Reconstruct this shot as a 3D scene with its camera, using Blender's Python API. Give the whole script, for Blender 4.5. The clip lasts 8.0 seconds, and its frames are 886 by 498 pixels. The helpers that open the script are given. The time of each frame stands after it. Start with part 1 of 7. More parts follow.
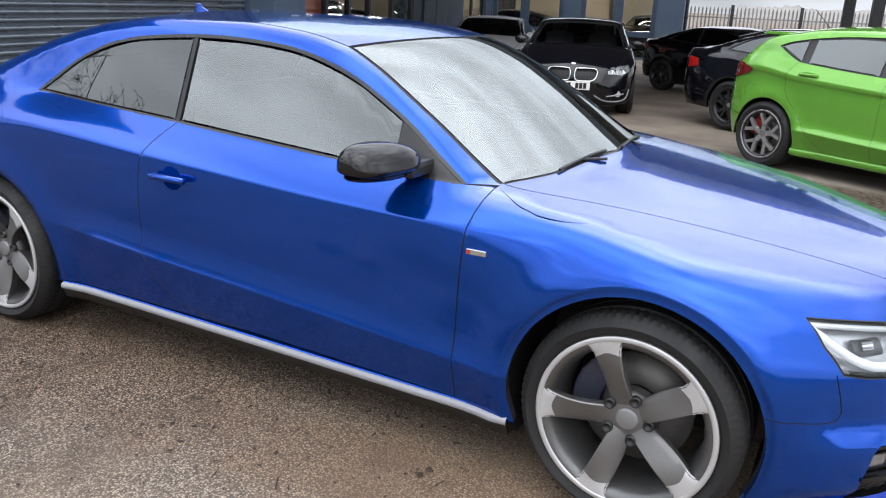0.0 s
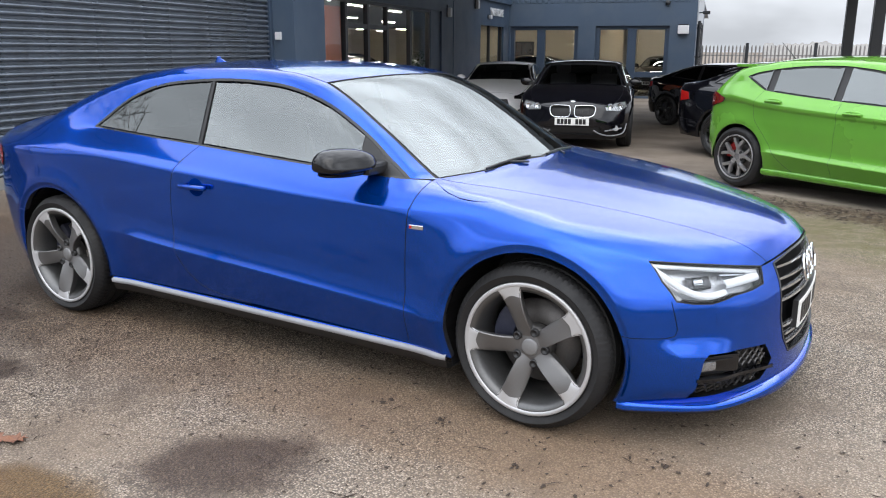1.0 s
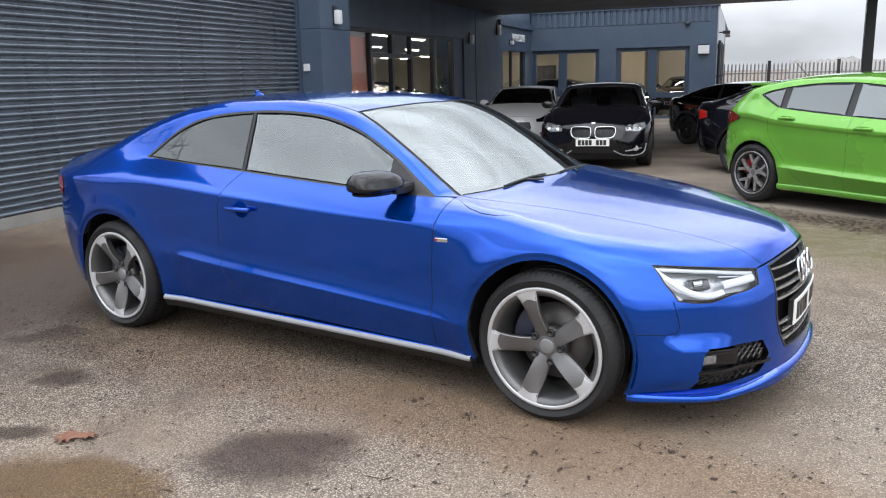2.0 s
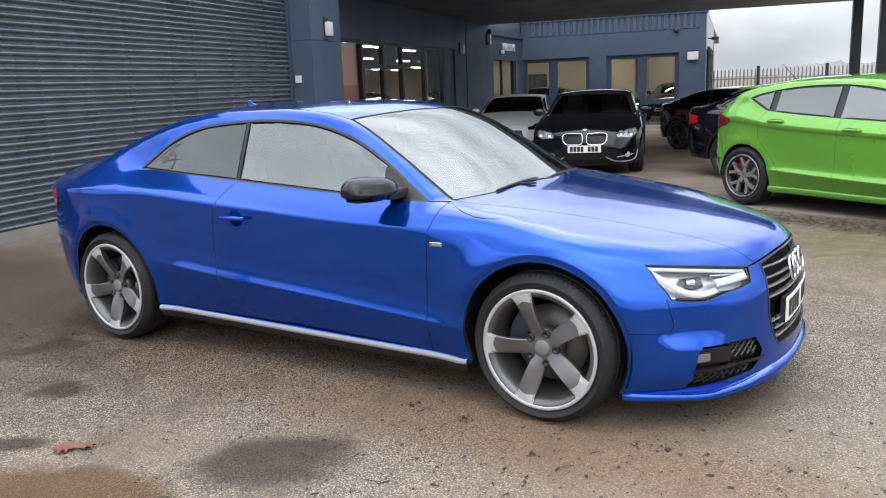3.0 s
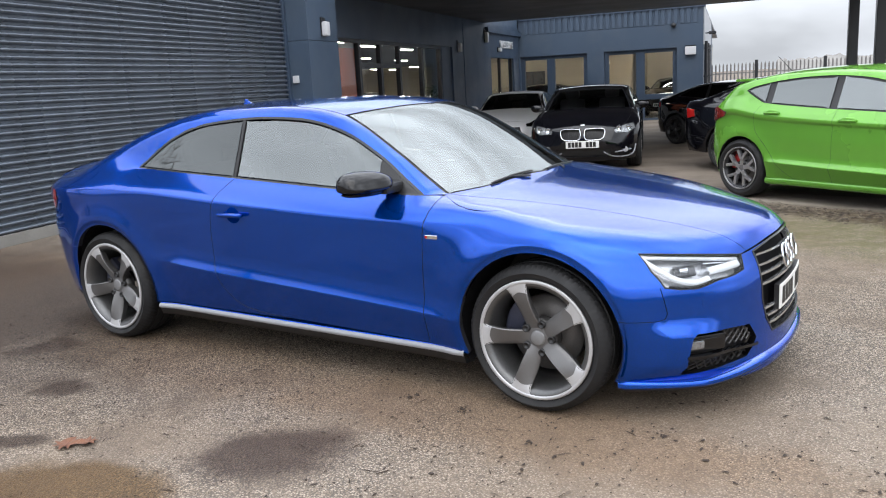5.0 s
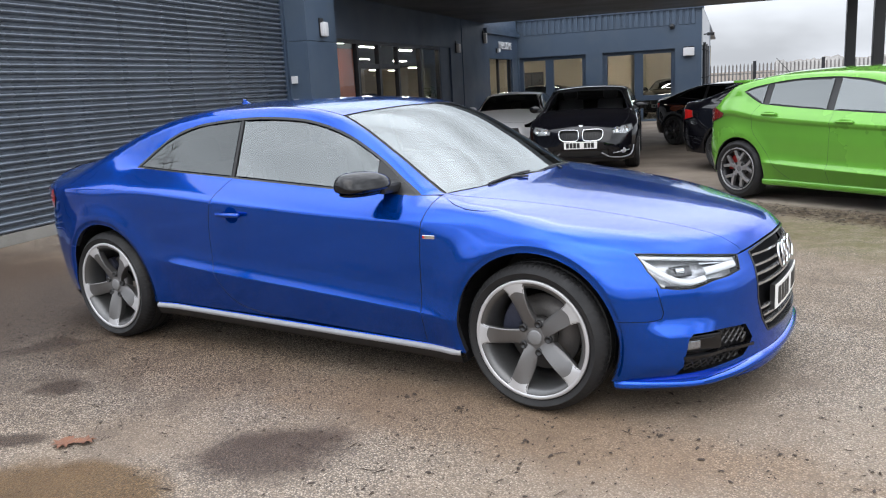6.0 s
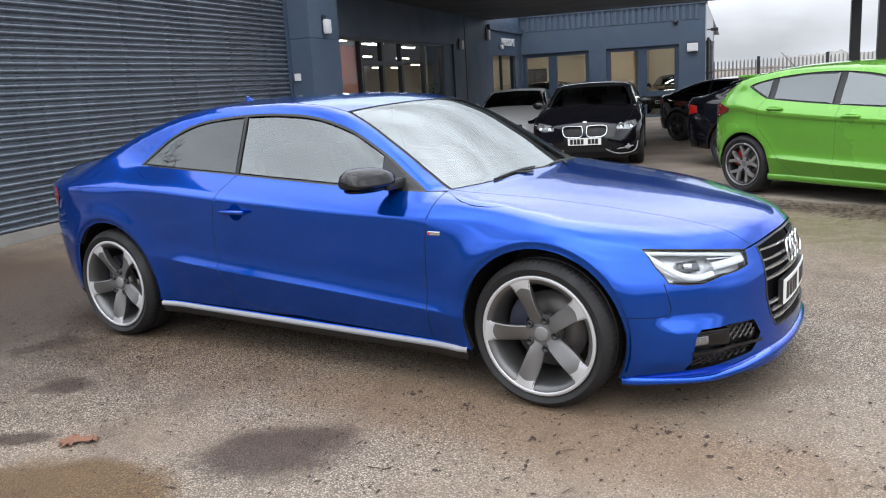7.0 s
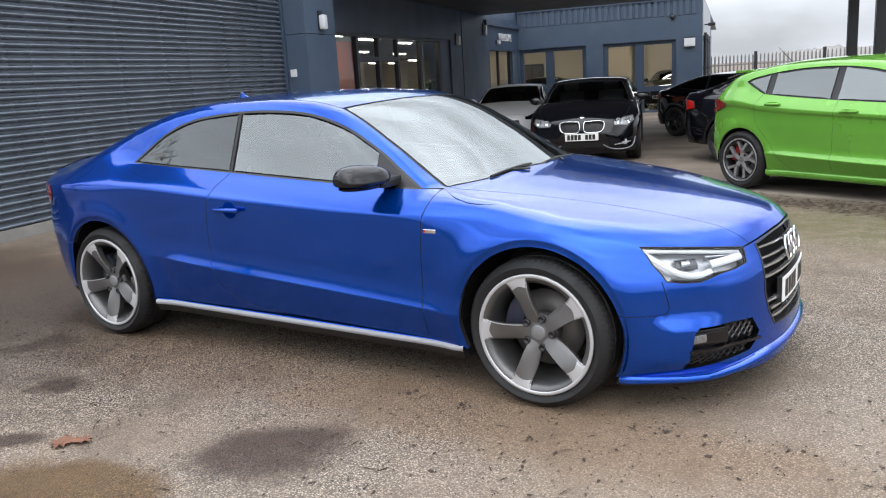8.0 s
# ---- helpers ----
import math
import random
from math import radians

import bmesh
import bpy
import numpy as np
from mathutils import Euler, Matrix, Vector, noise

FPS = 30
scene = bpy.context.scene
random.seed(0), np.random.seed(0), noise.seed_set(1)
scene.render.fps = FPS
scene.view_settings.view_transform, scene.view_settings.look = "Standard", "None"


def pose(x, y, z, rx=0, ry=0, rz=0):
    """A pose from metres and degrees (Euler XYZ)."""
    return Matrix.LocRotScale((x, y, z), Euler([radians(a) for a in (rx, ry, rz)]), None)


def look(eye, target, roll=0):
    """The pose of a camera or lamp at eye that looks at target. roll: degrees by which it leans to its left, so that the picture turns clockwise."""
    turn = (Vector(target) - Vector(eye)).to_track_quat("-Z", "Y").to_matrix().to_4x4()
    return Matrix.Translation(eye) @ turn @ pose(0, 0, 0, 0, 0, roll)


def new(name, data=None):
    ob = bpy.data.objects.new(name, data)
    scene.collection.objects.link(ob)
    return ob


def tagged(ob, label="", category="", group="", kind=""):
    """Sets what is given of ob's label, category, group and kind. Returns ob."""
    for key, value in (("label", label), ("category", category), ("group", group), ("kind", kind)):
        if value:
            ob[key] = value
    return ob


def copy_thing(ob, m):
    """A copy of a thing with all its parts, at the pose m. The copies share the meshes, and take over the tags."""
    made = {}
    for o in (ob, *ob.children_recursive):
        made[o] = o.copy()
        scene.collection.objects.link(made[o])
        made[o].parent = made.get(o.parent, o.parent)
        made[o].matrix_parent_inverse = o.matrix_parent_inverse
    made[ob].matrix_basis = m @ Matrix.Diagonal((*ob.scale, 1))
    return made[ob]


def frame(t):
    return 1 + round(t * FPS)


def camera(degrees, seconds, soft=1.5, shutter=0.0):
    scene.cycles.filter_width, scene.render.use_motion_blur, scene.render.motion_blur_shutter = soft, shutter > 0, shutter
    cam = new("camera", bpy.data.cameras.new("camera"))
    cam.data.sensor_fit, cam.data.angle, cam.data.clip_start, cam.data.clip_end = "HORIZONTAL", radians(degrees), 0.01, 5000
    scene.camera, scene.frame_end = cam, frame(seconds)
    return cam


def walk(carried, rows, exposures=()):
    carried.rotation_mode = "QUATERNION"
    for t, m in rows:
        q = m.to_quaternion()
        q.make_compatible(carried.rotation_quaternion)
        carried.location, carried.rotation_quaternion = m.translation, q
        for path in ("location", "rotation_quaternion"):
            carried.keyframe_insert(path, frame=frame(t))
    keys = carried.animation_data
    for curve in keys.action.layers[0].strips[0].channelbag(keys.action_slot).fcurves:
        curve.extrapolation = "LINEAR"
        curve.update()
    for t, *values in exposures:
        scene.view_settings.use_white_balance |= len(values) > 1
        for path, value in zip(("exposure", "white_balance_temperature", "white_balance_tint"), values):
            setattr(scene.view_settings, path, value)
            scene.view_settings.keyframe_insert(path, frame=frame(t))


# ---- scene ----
cam = camera(57.9, 8.0, soft=1.1)
PATH = [
    (0, (0.459, -2.901, 1.426), (-0.427, -1.209, 0.834), 2.5),
    (0.5, (0.837, -3.242, 1.428), (-0.052, -1.54, 0.867), 1.8),
    (1, (1.148, -3.479, 1.406), (0.168, -1.803, 0.924), 0.2),
    (1.5, (1.305, -3.691, 1.43), (0.272, -2.036, 0.987), -0.8),
    (3, (1.344, -3.778, 1.404), (0.309, -2.113, 1.007), -2.3),
    (3.5, (1.358, -3.758, 1.4), (0.319, -2.097, 1.002), -2.8),
    (4, (1.364, -3.749, 1.396), (0.325, -2.088, 0.994), -3.1),
    (4.5, (1.373, -3.774, 1.384), (0.334, -2.113, 0.984), -3.2),
    (6, (1.394, -3.802, 1.379), (0.359, -2.137, 0.982), -3.1),
    (6.5, (1.386, -3.798, 1.377), (0.349, -2.135, 0.979), -3.0),
    (7, (1.376, -3.79, 1.371), (0.334, -2.131, 0.968), -3.4),
    (7.5, (1.363, -3.765, 1.371), (0.324, -2.105, 0.963), -3.6),
    (8, (1.364, -3.756, 1.374), (0.328, -2.096, 0.96), -3.5),
]
walk(cam, [(t, look(eye, target, roll)) for t, eye, target, roll in PATH])

# ---------- daylight: an overcast sky, wide soft sun ----------
SUN_EL, SUN_AZ = 48.0, 146.0
SKY_LOW, SKY_HIGH = 5.9, 20.0
world = bpy.data.worlds.new("overcast_sky")
scene.world = world
world.use_nodes = True
wn, wl = world.node_tree.nodes, world.node_tree.links
wn.clear()
sky = wn.new("ShaderNodeTexSky")
sky.sky_type, sky.sun_disc = "NISHITA", False
sky.sun_elevation, sky.sun_rotation = radians(SUN_EL), radians(SUN_AZ)
sky.dust_density, sky.air_density = 4.0, 1.0
geo = wn.new("ShaderNodeTexCoord")
cl = wn.new("ShaderNodeTexNoise")
cl.inputs["Scale"].default_value, cl.inputs["Detail"].default_value, cl.inputs["Roughness"].default_value = 2.3, 5.0, 0.48
stretch = wn.new("ShaderNodeMapping")
stretch.inputs["Scale"].default_value = (1.0, 1.0, 2.6)
ramp = wn.new("ShaderNodeMapRange")
for key, val in (("From Min", 0.34), ("From Max", 0.66), ("To Min", 0.60), ("To Max", 1.34)):
    ramp.inputs[key].default_value = val
# an overcast sky is about three times as bright overhead as at the horizon
height = wn.new("ShaderNodeSeparateXYZ")
rise = wn.new("ShaderNodeMapRange")
for key, val in (("From Min", 0.0), ("From Max", 1.0), ("To Min", SKY_LOW), ("To Max", SKY_HIGH)):
    rise.inputs[key].default_value = val
times = wn.new("ShaderNodeMath")
times.operation = "MULTIPLY"
cloud = wn.new("ShaderNodeVectorMath")
cloud.operation = "SCALE"
cloud.inputs[0].default_value = (0.950, 1.0, 1.085)
mixw = wn.new("ShaderNodeMix")
mixw.data_type = "RGBA"
mixw.inputs["Factor"].default_value = 0.9
back = wn.new("ShaderNodeBackground")
back.inputs["Strength"].default_value = 0.178
outw = wn.new("ShaderNodeOutputWorld")
wl.new(geo.outputs["Generated"], stretch.inputs["Vector"])
wl.new(geo.outputs["Generated"], height.inputs[0])
wl.new(height.outputs["Z"], rise.inputs["Value"])
wl.new(stretch.outputs["Vector"], cl.inputs["Vector"])
wl.new(cl.outputs["Fac"], ramp.inputs["Value"])
wl.new(ramp.outputs["Result"], times.inputs[0])
wl.new(rise.outputs["Result"], times.inputs[1])
wl.new(times.outputs[0], cloud.inputs["Scale"])
wl.new(sky.outputs["Color"], mixw.inputs[6])
wl.new(cloud.outputs[0], mixw.inputs[7])
wl.new(mixw.outputs[2], back.inputs["Color"])
wl.new(back.outputs["Background"], outw.inputs["Surface"])

sun = new("sun", bpy.data.lights.new("sun", "SUN"))
sun.data.energy, sun.data.angle, sun.data.color = 0.8, radians(62), (1.0, 0.97, 0.93)
sun.matrix_world = look((0, 0, 20), Vector((0, 0, 20)) - Vector((math.sin(radians(SUN_AZ)) * math.cos(radians(SUN_EL)), math.cos(radians(SUN_AZ)) * math.cos(radians(SUN_EL)), math.sin(radians(SUN_EL)))))

# ---------- materials ----------
MATS = {}


def mat(name, color, rough=0.5, metal=0.0, vary=0.15, scale=6.0, fine=120.0, bump=0.0, bump_scale=200.0, coat=0.0, dirt=None, dirt_amount=0.0, dirt_scale=1.2, piece=0.0, spec=0.5, coat_rough=0.03):
    """A procedural surface: two scales of colour variation, uneven gloss, fine relief, optional dirt."""
    if name in MATS:
        return MATS[name]
    m = bpy.data.materials.new(name)
    m.use_nodes = True
    n, l = m.node_tree.nodes, m.node_tree.links
    b = n["Principled BSDF"]
    b.inputs["Metallic"].default_value, b.inputs["Coat Weight"].default_value, b.inputs["Coat Roughness"].default_value = metal, coat, coat_rough
    b.inputs["Specular IOR Level"].default_value = spec
    tc = n.new("ShaderNodeTexCoord")
    big, small = n.new("ShaderNodeTexNoise"), n.new("ShaderNodeTexNoise")
    big.inputs["Scale"].default_value, big.inputs["Detail"].default_value = scale, 5.0
    small.inputs["Scale"].default_value, small.inputs["Detail"].default_value = fine, 3.0
    l.new(tc.outputs["Object"], big.inputs["Vector"])
    l.new(tc.outputs["Object"], small.inputs["Vector"])
    add = n.new("ShaderNodeMath")
    add.operation = "ADD"
    l.new(big.outputs["Fac"], add.inputs[0])
    l.new(small.outputs["Fac"], add.inputs[1])
    rng = n.new("ShaderNodeMapRange")
    rng.inputs["From Min"].default_value, rng.inputs["From Max"].default_value = 0.6, 1.4
    rng.inputs["To Min"].default_value, rng.inputs["To Max"].default_value = 1 - vary, 1 + vary
    l.new(add.outputs[0], rng.inputs["Value"])
    value = rng.outputs["Result"]
    if piece:
        info = n.new("ShaderNodeObjectInfo")
        pr = n.new("ShaderNodeMapRange")
        pr.inputs["To Min"].default_value, pr.inputs["To Max"].default_value = 1 - piece, 1 + piece
        l.new(info.outputs["Random"], pr.inputs["Value"])
        mu = n.new("ShaderNodeMath")
        mu.operation = "MULTIPLY"
        l.new(value, mu.inputs[0])
        l.new(pr.outputs["Result"], mu.inputs[1])
        value = mu.outputs[0]
    mul = n.new("ShaderNodeVectorMath")
    mul.operation = "SCALE"
    mul.inputs[0].default_value = color
    l.new(value, mul.inputs["Scale"])
    out = mul.outputs[0]
    if dirt:
        dn = n.new("ShaderNodeTexNoise")
        dn.inputs["Scale"].default_value, dn.inputs["Detail"].default_value, dn.inputs["Roughness"].default_value = dirt_scale, 8.0, 0.65
        l.new(tc.outputs["Object"], dn.inputs["Vector"])
        dr = n.new("ShaderNodeMapRange")
        dr.inputs["From Min"].default_value, dr.inputs["From Max"].default_value = 0.45, 0.75
        dr.inputs["To Max"].default_value = dirt_amount
        l.new(dn.outputs["Fac"], dr.inputs["Value"])
        mx = n.new("ShaderNodeMix")
        mx.data_type = "RGBA"
        mx.inputs[7].default_value = (*dirt, 1)
        l.new(dr.outputs["Result"], mx.inputs["Factor"])
        l.new(out, mx.inputs[6])
        out = mx.outputs[2]
    l.new(out, b.inputs["Base Color"])
    rr = n.new("ShaderNodeMapRange")
    rr.inputs["From Min"].default_value, rr.inputs["From Max"].default_value = 0.3, 0.7
    rr.inputs["To Min"].default_value, rr.inputs["To Max"].default_value = max(rough * 0.8, 0.0), min(rough * 1.2, 1.0)
    l.new(big.outputs["Fac"], rr.inputs["Value"])
    l.new(rr.outputs["Result"], b.inputs["Roughness"])
    if bump:
        bn = n.new("ShaderNodeTexNoise")
        bn.inputs["Scale"].default_value, bn.inputs["Detail"].default_value = bump_scale, 4.0
        l.new(tc.outputs["Object"], bn.inputs["Vector"])
        bp = n.new("ShaderNodeBump")
        bp.inputs["Strength"].default_value, bp.inputs["Distance"].default_value = bump, 0.004
        l.new(bn.outputs["Fac"], bp.inputs["Height"])
        l.new(bp.outputs["Normal"], b.inputs["Normal"])
    MATS[name] = m
    return m


def paint(name, color, metal=0.55, flake=0.25, rough=0.32, coat=1.0, ior=1.5):
    """Metallic car paint: a flaked base under a clear coat."""
    m = mat(name, color, rough=rough, metal=metal, vary=flake, scale=1.5, fine=900.0, coat=coat)
    m.node_tree.nodes["Principled BSDF"].inputs["Coat IOR"].default_value = ior
    m.node_tree.nodes["Principled BSDF"].inputs["Specular IOR Level"].default_value = 0.0
    return m


def glass(name, tint, dark):
    """A car or shop window pane: mirror-like gloss over a tinted, see-through sheet."""
    if name in MATS:
        return MATS[name]
    m = bpy.data.materials.new(name)
    m.use_nodes = True
    n, l = m.node_tree.nodes, m.node_tree.links
    n.clear()
    o, mx = n.new("ShaderNodeOutputMaterial"), n.new("ShaderNodeMixShader")
    fr = n.new("ShaderNodeFresnel")
    fr.inputs["IOR"].default_value = dark
    gl, tr = n.new("ShaderNodeBsdfGlossy"), n.new("ShaderNodeBsdfTransparent")
    gl.inputs["Roughness"].default_value = 0.01
    gl.inputs["Color"].default_value = (0.95, 1.0, 1.0, 1)
    tr.inputs["Color"].default_value = (*tint, 1)
    l.new(fr.outputs[0], mx.inputs[0])
    l.new(tr.outputs[0], mx.inputs[1])
    l.new(gl.outputs[0], mx.inputs[2])
    l.new(mx.outputs[0], o.inputs["Surface"])
    MATS[name] = m
    return m


def lit(name, color, strength):
    if name in MATS:
        return MATS[name]
    m = bpy.data.materials.new(name)
    m.use_nodes = True
    b = m.node_tree.nodes["Principled BSDF"]
    b.inputs["Base Color"].default_value = (0.8, 0.8, 0.8, 1)
    b.inputs["Emission Color"].default_value = (*color, 1)
    b.inputs["Emission Strength"].default_value = strength
    MATS[name] = m
    return m


# ---------- mesh helpers ----------
def thing(name, label, category, at=None, group="", kind=""):
    ob = new(name)
    ob.empty_display_size = 0.1
    if at is not None:
        ob.matrix_world = at
    return tagged(ob, label, category, group, kind)


def mesh_of(name, verts, faces, material, smooth=True, normals=None):
    me = bpy.data.meshes.new(name)
    me.from_pydata([tuple(map(float, v)) for v in verts], [], [tuple(map(int, f)) for f in faces])
    me.materials.append(material)
    if smooth:
        me.polygons.foreach_set("use_smooth", [True] * len(me.polygons))
    if normals is not None:
        me.normals_split_custom_set_from_vertices([tuple(map(float, v)) for v in normals])
    me.update()
    return me


def put(name, me, parent=None, at=None, label=""):
    ob = new(name, me)
    if parent is not None:
        ob.parent = parent
    if at is not None:
        ob.matrix_basis = at
    if label:
        ob["label"] = label
    return ob


def part(name, bm, material, parent=None, label="", smooth=False, at=None):
    me = bpy.data.meshes.new(name)
    bm.normal_update()
    bm.to_mesh(me)
    bm.free()
    me.materials.append(material)
    if smooth:
        me.polygons.foreach_set("use_smooth", [True] * len(me.polygons))
        me.set_sharp_from_angle(angle=radians(smooth if smooth is not True else 40))
    return put(name, me, parent, at, label)


def box(bm, lo, hi, m=None, bevel=0.0):
    """A bevelled box between two corners."""
    lo, hi = Vector(lo), Vector(hi)
    c, s = (lo + hi) / 2, hi - lo
    r = bmesh.ops.create_cube(bm, size=1.0, matrix=(m or Matrix()) @ Matrix.Translation(c) @ Matrix.Diagonal((*s, 1)))
    if bevel:
        es = list({e for v in r["verts"] for e in v.link_edges})
        bmesh.ops.bevel(bm, geom=es, offset=bevel, segments=2, profile=0.6, affect="EDGES")
    return bm


def box_part(name, lo, hi, material, parent=None, label="", bevel=0.0, at=None):
    return part(name, box(bmesh.new(), lo, hi, None, bevel), material, parent, label, at=at)


def rod(bm, a, b, r, seg=10, r2=None):
    a, b = Vector(a), Vector(b)
    d = b - a
    m = Matrix.Translation((a + b) / 2) @ d.to_track_quat("Z", "Y").to_matrix().to_4x4()
    bmesh.ops.create_cone(bm, cap_ends=True, segments=seg, radius1=r, radius2=r if r2 is None else r2, depth=d.length, matrix=m)
    return bm


def lathe(profile, seg=48, axis="y", close=False):
    """Verts and faces of a turned form; profile: (radius, along)."""
    vs, fs, k = [], [], len(profile)
    for i in range(seg):
        a = 2 * math.pi * i / seg
        for r, h in profile:
            vs.append((r * math.cos(a), h, r * math.sin(a)) if axis == "y" else (r * math.cos(a), r * math.sin(a), h))
    for i in range(seg):
        j = (i + 1) % seg
        for q in range(k if close else k - 1):
            w = (q + 1) % k
            fs.append((i * k + q, j * k + q, j * k + w, i * k + w))
    return vs, fs


# ---------- the yard's own frame: u along the far wing, v along the roller door ----------
YARD = radians(12)
CU, SU = math.cos(YARD), math.sin(YARD)
B = pose(0, 0, 0, 0, 0, 12)


def fall(x, y):
    """The ground's height: level round the coupe, falling gently towards the building's far wing."""
    v = -x * SU + y * CU
    t = min(max((v - 2.0) / 12.0, 0.0), 1.0)
    return -0.13 * t * t * (3 - 2 * t)
# ---------- body surfaces of the cars: one smooth implicit form each ----------
class Curve:
    """A smooth curve through a few knots (cubic Hermite with limited slopes)."""

    def __init__(self, *knots):
        k = np.array(sorted(knots), float)
        self.x, self.y = k[:, 0], k[:, 1]
        if len(k) > 1:
            d = np.diff(self.y) / np.diff(self.x)
            m = np.empty(len(k))
            m[0], m[-1] = d[0], d[-1]
            same = d[:-1] * d[1:] > 0
            h = np.diff(self.x)
            w1, w2 = 2 * h[1:] + h[:-1], h[1:] + 2 * h[:-1]
            safe = np.where(same, d[:-1], 1.0), np.where(same, d[1:], 1.0)
            m[1:-1] = np.where(same, (w1 + w2) / (w1 / safe[0] + w2 / safe[1]), 0.0)
            self.m = m

    def __call__(self, v):
        v = np.asarray(v, float)
        if len(self.x) == 1:
            return np.full_like(v, self.y[0])
        i = np.clip(np.searchsorted(self.x, v) - 1, 0, len(self.x) - 2)
        h = self.x[i + 1] - self.x[i]
        t = (v - self.x[i]) / h
        lo, hi = t < 0, t > 1
        q = np.clip(t, 0, 1)
        a, b, m0, m1 = self.y[i], self.y[i + 1], self.m[i] * h, self.m[i + 1] * h
        y = a * (1 + 2 * q) * (1 - q) ** 2 + m0 * q * (1 - q) ** 2 + b * q * q * (3 - 2 * q) + m1 * q * q * (q - 1)
        return y + np.where(lo, m0 * t, 0) + np.where(hi, m1 * (t - 1), 0)


class Form:
    """A car body in its own frame: x ahead from the front axle, y to its left, z up from the ground."""

    def __init__(self, top, shift, crown, belt, width, tumble, nose, tail, wheels, low=0.2, round_=0.05, flare=0.014, axis=0.5, crease=None, ledge=None, wing=None, lip=0.0):
        self.top, self.shift, self.crown, self.belt, self.width = top, shift, crown, belt, width
        self.tumble, self.nose, self.tail, self.wheels = tumble, nose, tail, wheels
        self.low, self.round, self.flare, self.axis = low, round_, flare, axis
        self.crease, self.ledge, self.wing, self.lip = crease, ledge, wing, lip
        self.front_at, self.back_at = -0.3, -2.4

    def half(self, x, z):
        b = self.belt(x)
        t = (z - self.low) / (b - self.low)
        below = self.width(np.minimum(t, 1))
        if self.wing:
            soft = np.clip((x - self.wing[1]) / (self.wing[2] - self.wing[1]), 0, 1)
            soft = soft * soft * (3 - 2 * soft)
            below = below * (1 - soft) + self.wing[0](np.minimum(t, 1)) * soft
        above = self.width(1.0) - self.tumble(x) * (z - b)
        y = np.where(t <= 1, below, above)
        if self.wing:
            # behind the windows the pillar flows into the shoulder with no edge
            k = 0.10
            near = np.clip(k - np.abs(self.width(np.minimum(t, 1.5)) - above), 0, k) / k * (z > b - 0.15)
            back_ = np.clip((-2.30 - x) / 0.40, 0, 1)
            y = y + near * near * k * 0.25 * back_ * back_ * (3 - 2 * back_)
        for wx, wr in self.wheels:
            r = np.hypot(x - wx, z - wr)
            y = y + self.flare * np.exp(-(((r - wr - 0.05) / 0.085) ** 2)) * (z < 0.9)
            if self.lip:
                turned = np.clip((wr + 0.058 - r) / 0.022, 0, 1)
                y = y - self.lip * turned * turned * (3 - 2 * turned)
        if self.crease:
            line, x0, x1, out = self.crease
            q = line(x)
            d = np.clip((q + 0.105 - z) / 0.105, 0, 1)
            ends = np.clip((x - x0) / 0.45, 0, 1) * np.clip((x1 - x) / 0.45, 0, 1)
            ends = ends * ends * (3 - 2 * ends)
            under = np.clip((q - z) / np.maximum(q - 0.245, 0.05), 0, 1)
            y = y + out * ends * (d ** 1.7 - under)
        return np.maximum(y, 0.02)

    def value(self, x, y, z):
        x, y, z = np.broadcast_arrays(np.asarray(x, float), np.abs(np.asarray(y, float)), np.asarray(z, float))
        w = self.half(x, z)
        (fc, fx, fn), (rc, rx, rn) = self.nose, self.tail
        f, r = np.clip((x - fc) / (fx(z) - fc), 0, 3), np.clip((x - rc) / (rx(z) - rc), 0, 3)
        n = np.where(x > 0.5 * (fc + rc), fn(z), rn(z))
        e = np.where(x > 0.5 * (fc + rc), f, r)
        side = w * ((e ** n + (y / w) ** n) ** (1 / n) - 1)
        if self.ledge:
            z0, z1, y0, y1, out = self.ledge
            low = np.clip((z1 - z) / (z1 - z0), 0, 1)
            low = low * low * (3 - 2 * low)
            wide = np.clip((y - y0) / 0.16, 0, 1) * np.clip((y1 - y) / 0.05, 0, 1) * (x > 0.4)
            wide = wide * wide * (3 - 2 * wide)
            side = side - out * low * wide * np.clip((z - 0.17) / 0.08, 0, 1)
        top = z - (self.top(x + self.shift(x) * y * y) - self.crown(x) * y * y)
        k = self.round
        h = np.maximum(k - np.abs(side - top), 0) / k
        return np.maximum(side, top) + h * h * k * 0.25

    def root(self, make, far):
        """Where the rays make(d), d from 0 to far, leave the body."""
        probe = make(np.zeros(1))
        lo = np.zeros(np.broadcast(*probe).shape)
        hi = np.full_like(lo, far)
        for _ in range(34):
            mid = 0.5 * (lo + hi)
            inside = self.value(*make(mid)) < 0
            lo, hi = np.where(inside, mid, lo), np.where(inside, hi, mid)
        return np.stack(np.broadcast_arrays(*make(0.5 * (lo + hi))), -1)

    # domains: "r" (x, angle about a long axis), "f" and "b" (angle in plan, z)
    def place(self, dom, q):
        q = np.asarray(q, float)
        u, v = q[..., 0], q[..., 1]
        if dom == "r":
            return self.root(lambda d: (u + 0 * d, -np.cos(v) * d, self.axis + np.sin(v) * d), 1.5)
        at = self.front_at if dom == "f" else self.back_at
        sgn = 1 if dom == "f" else -1
        return self.root(lambda d: (at + sgn * np.cos(u) * d, np.sin(u) * d, v + 0 * d), 2.2)

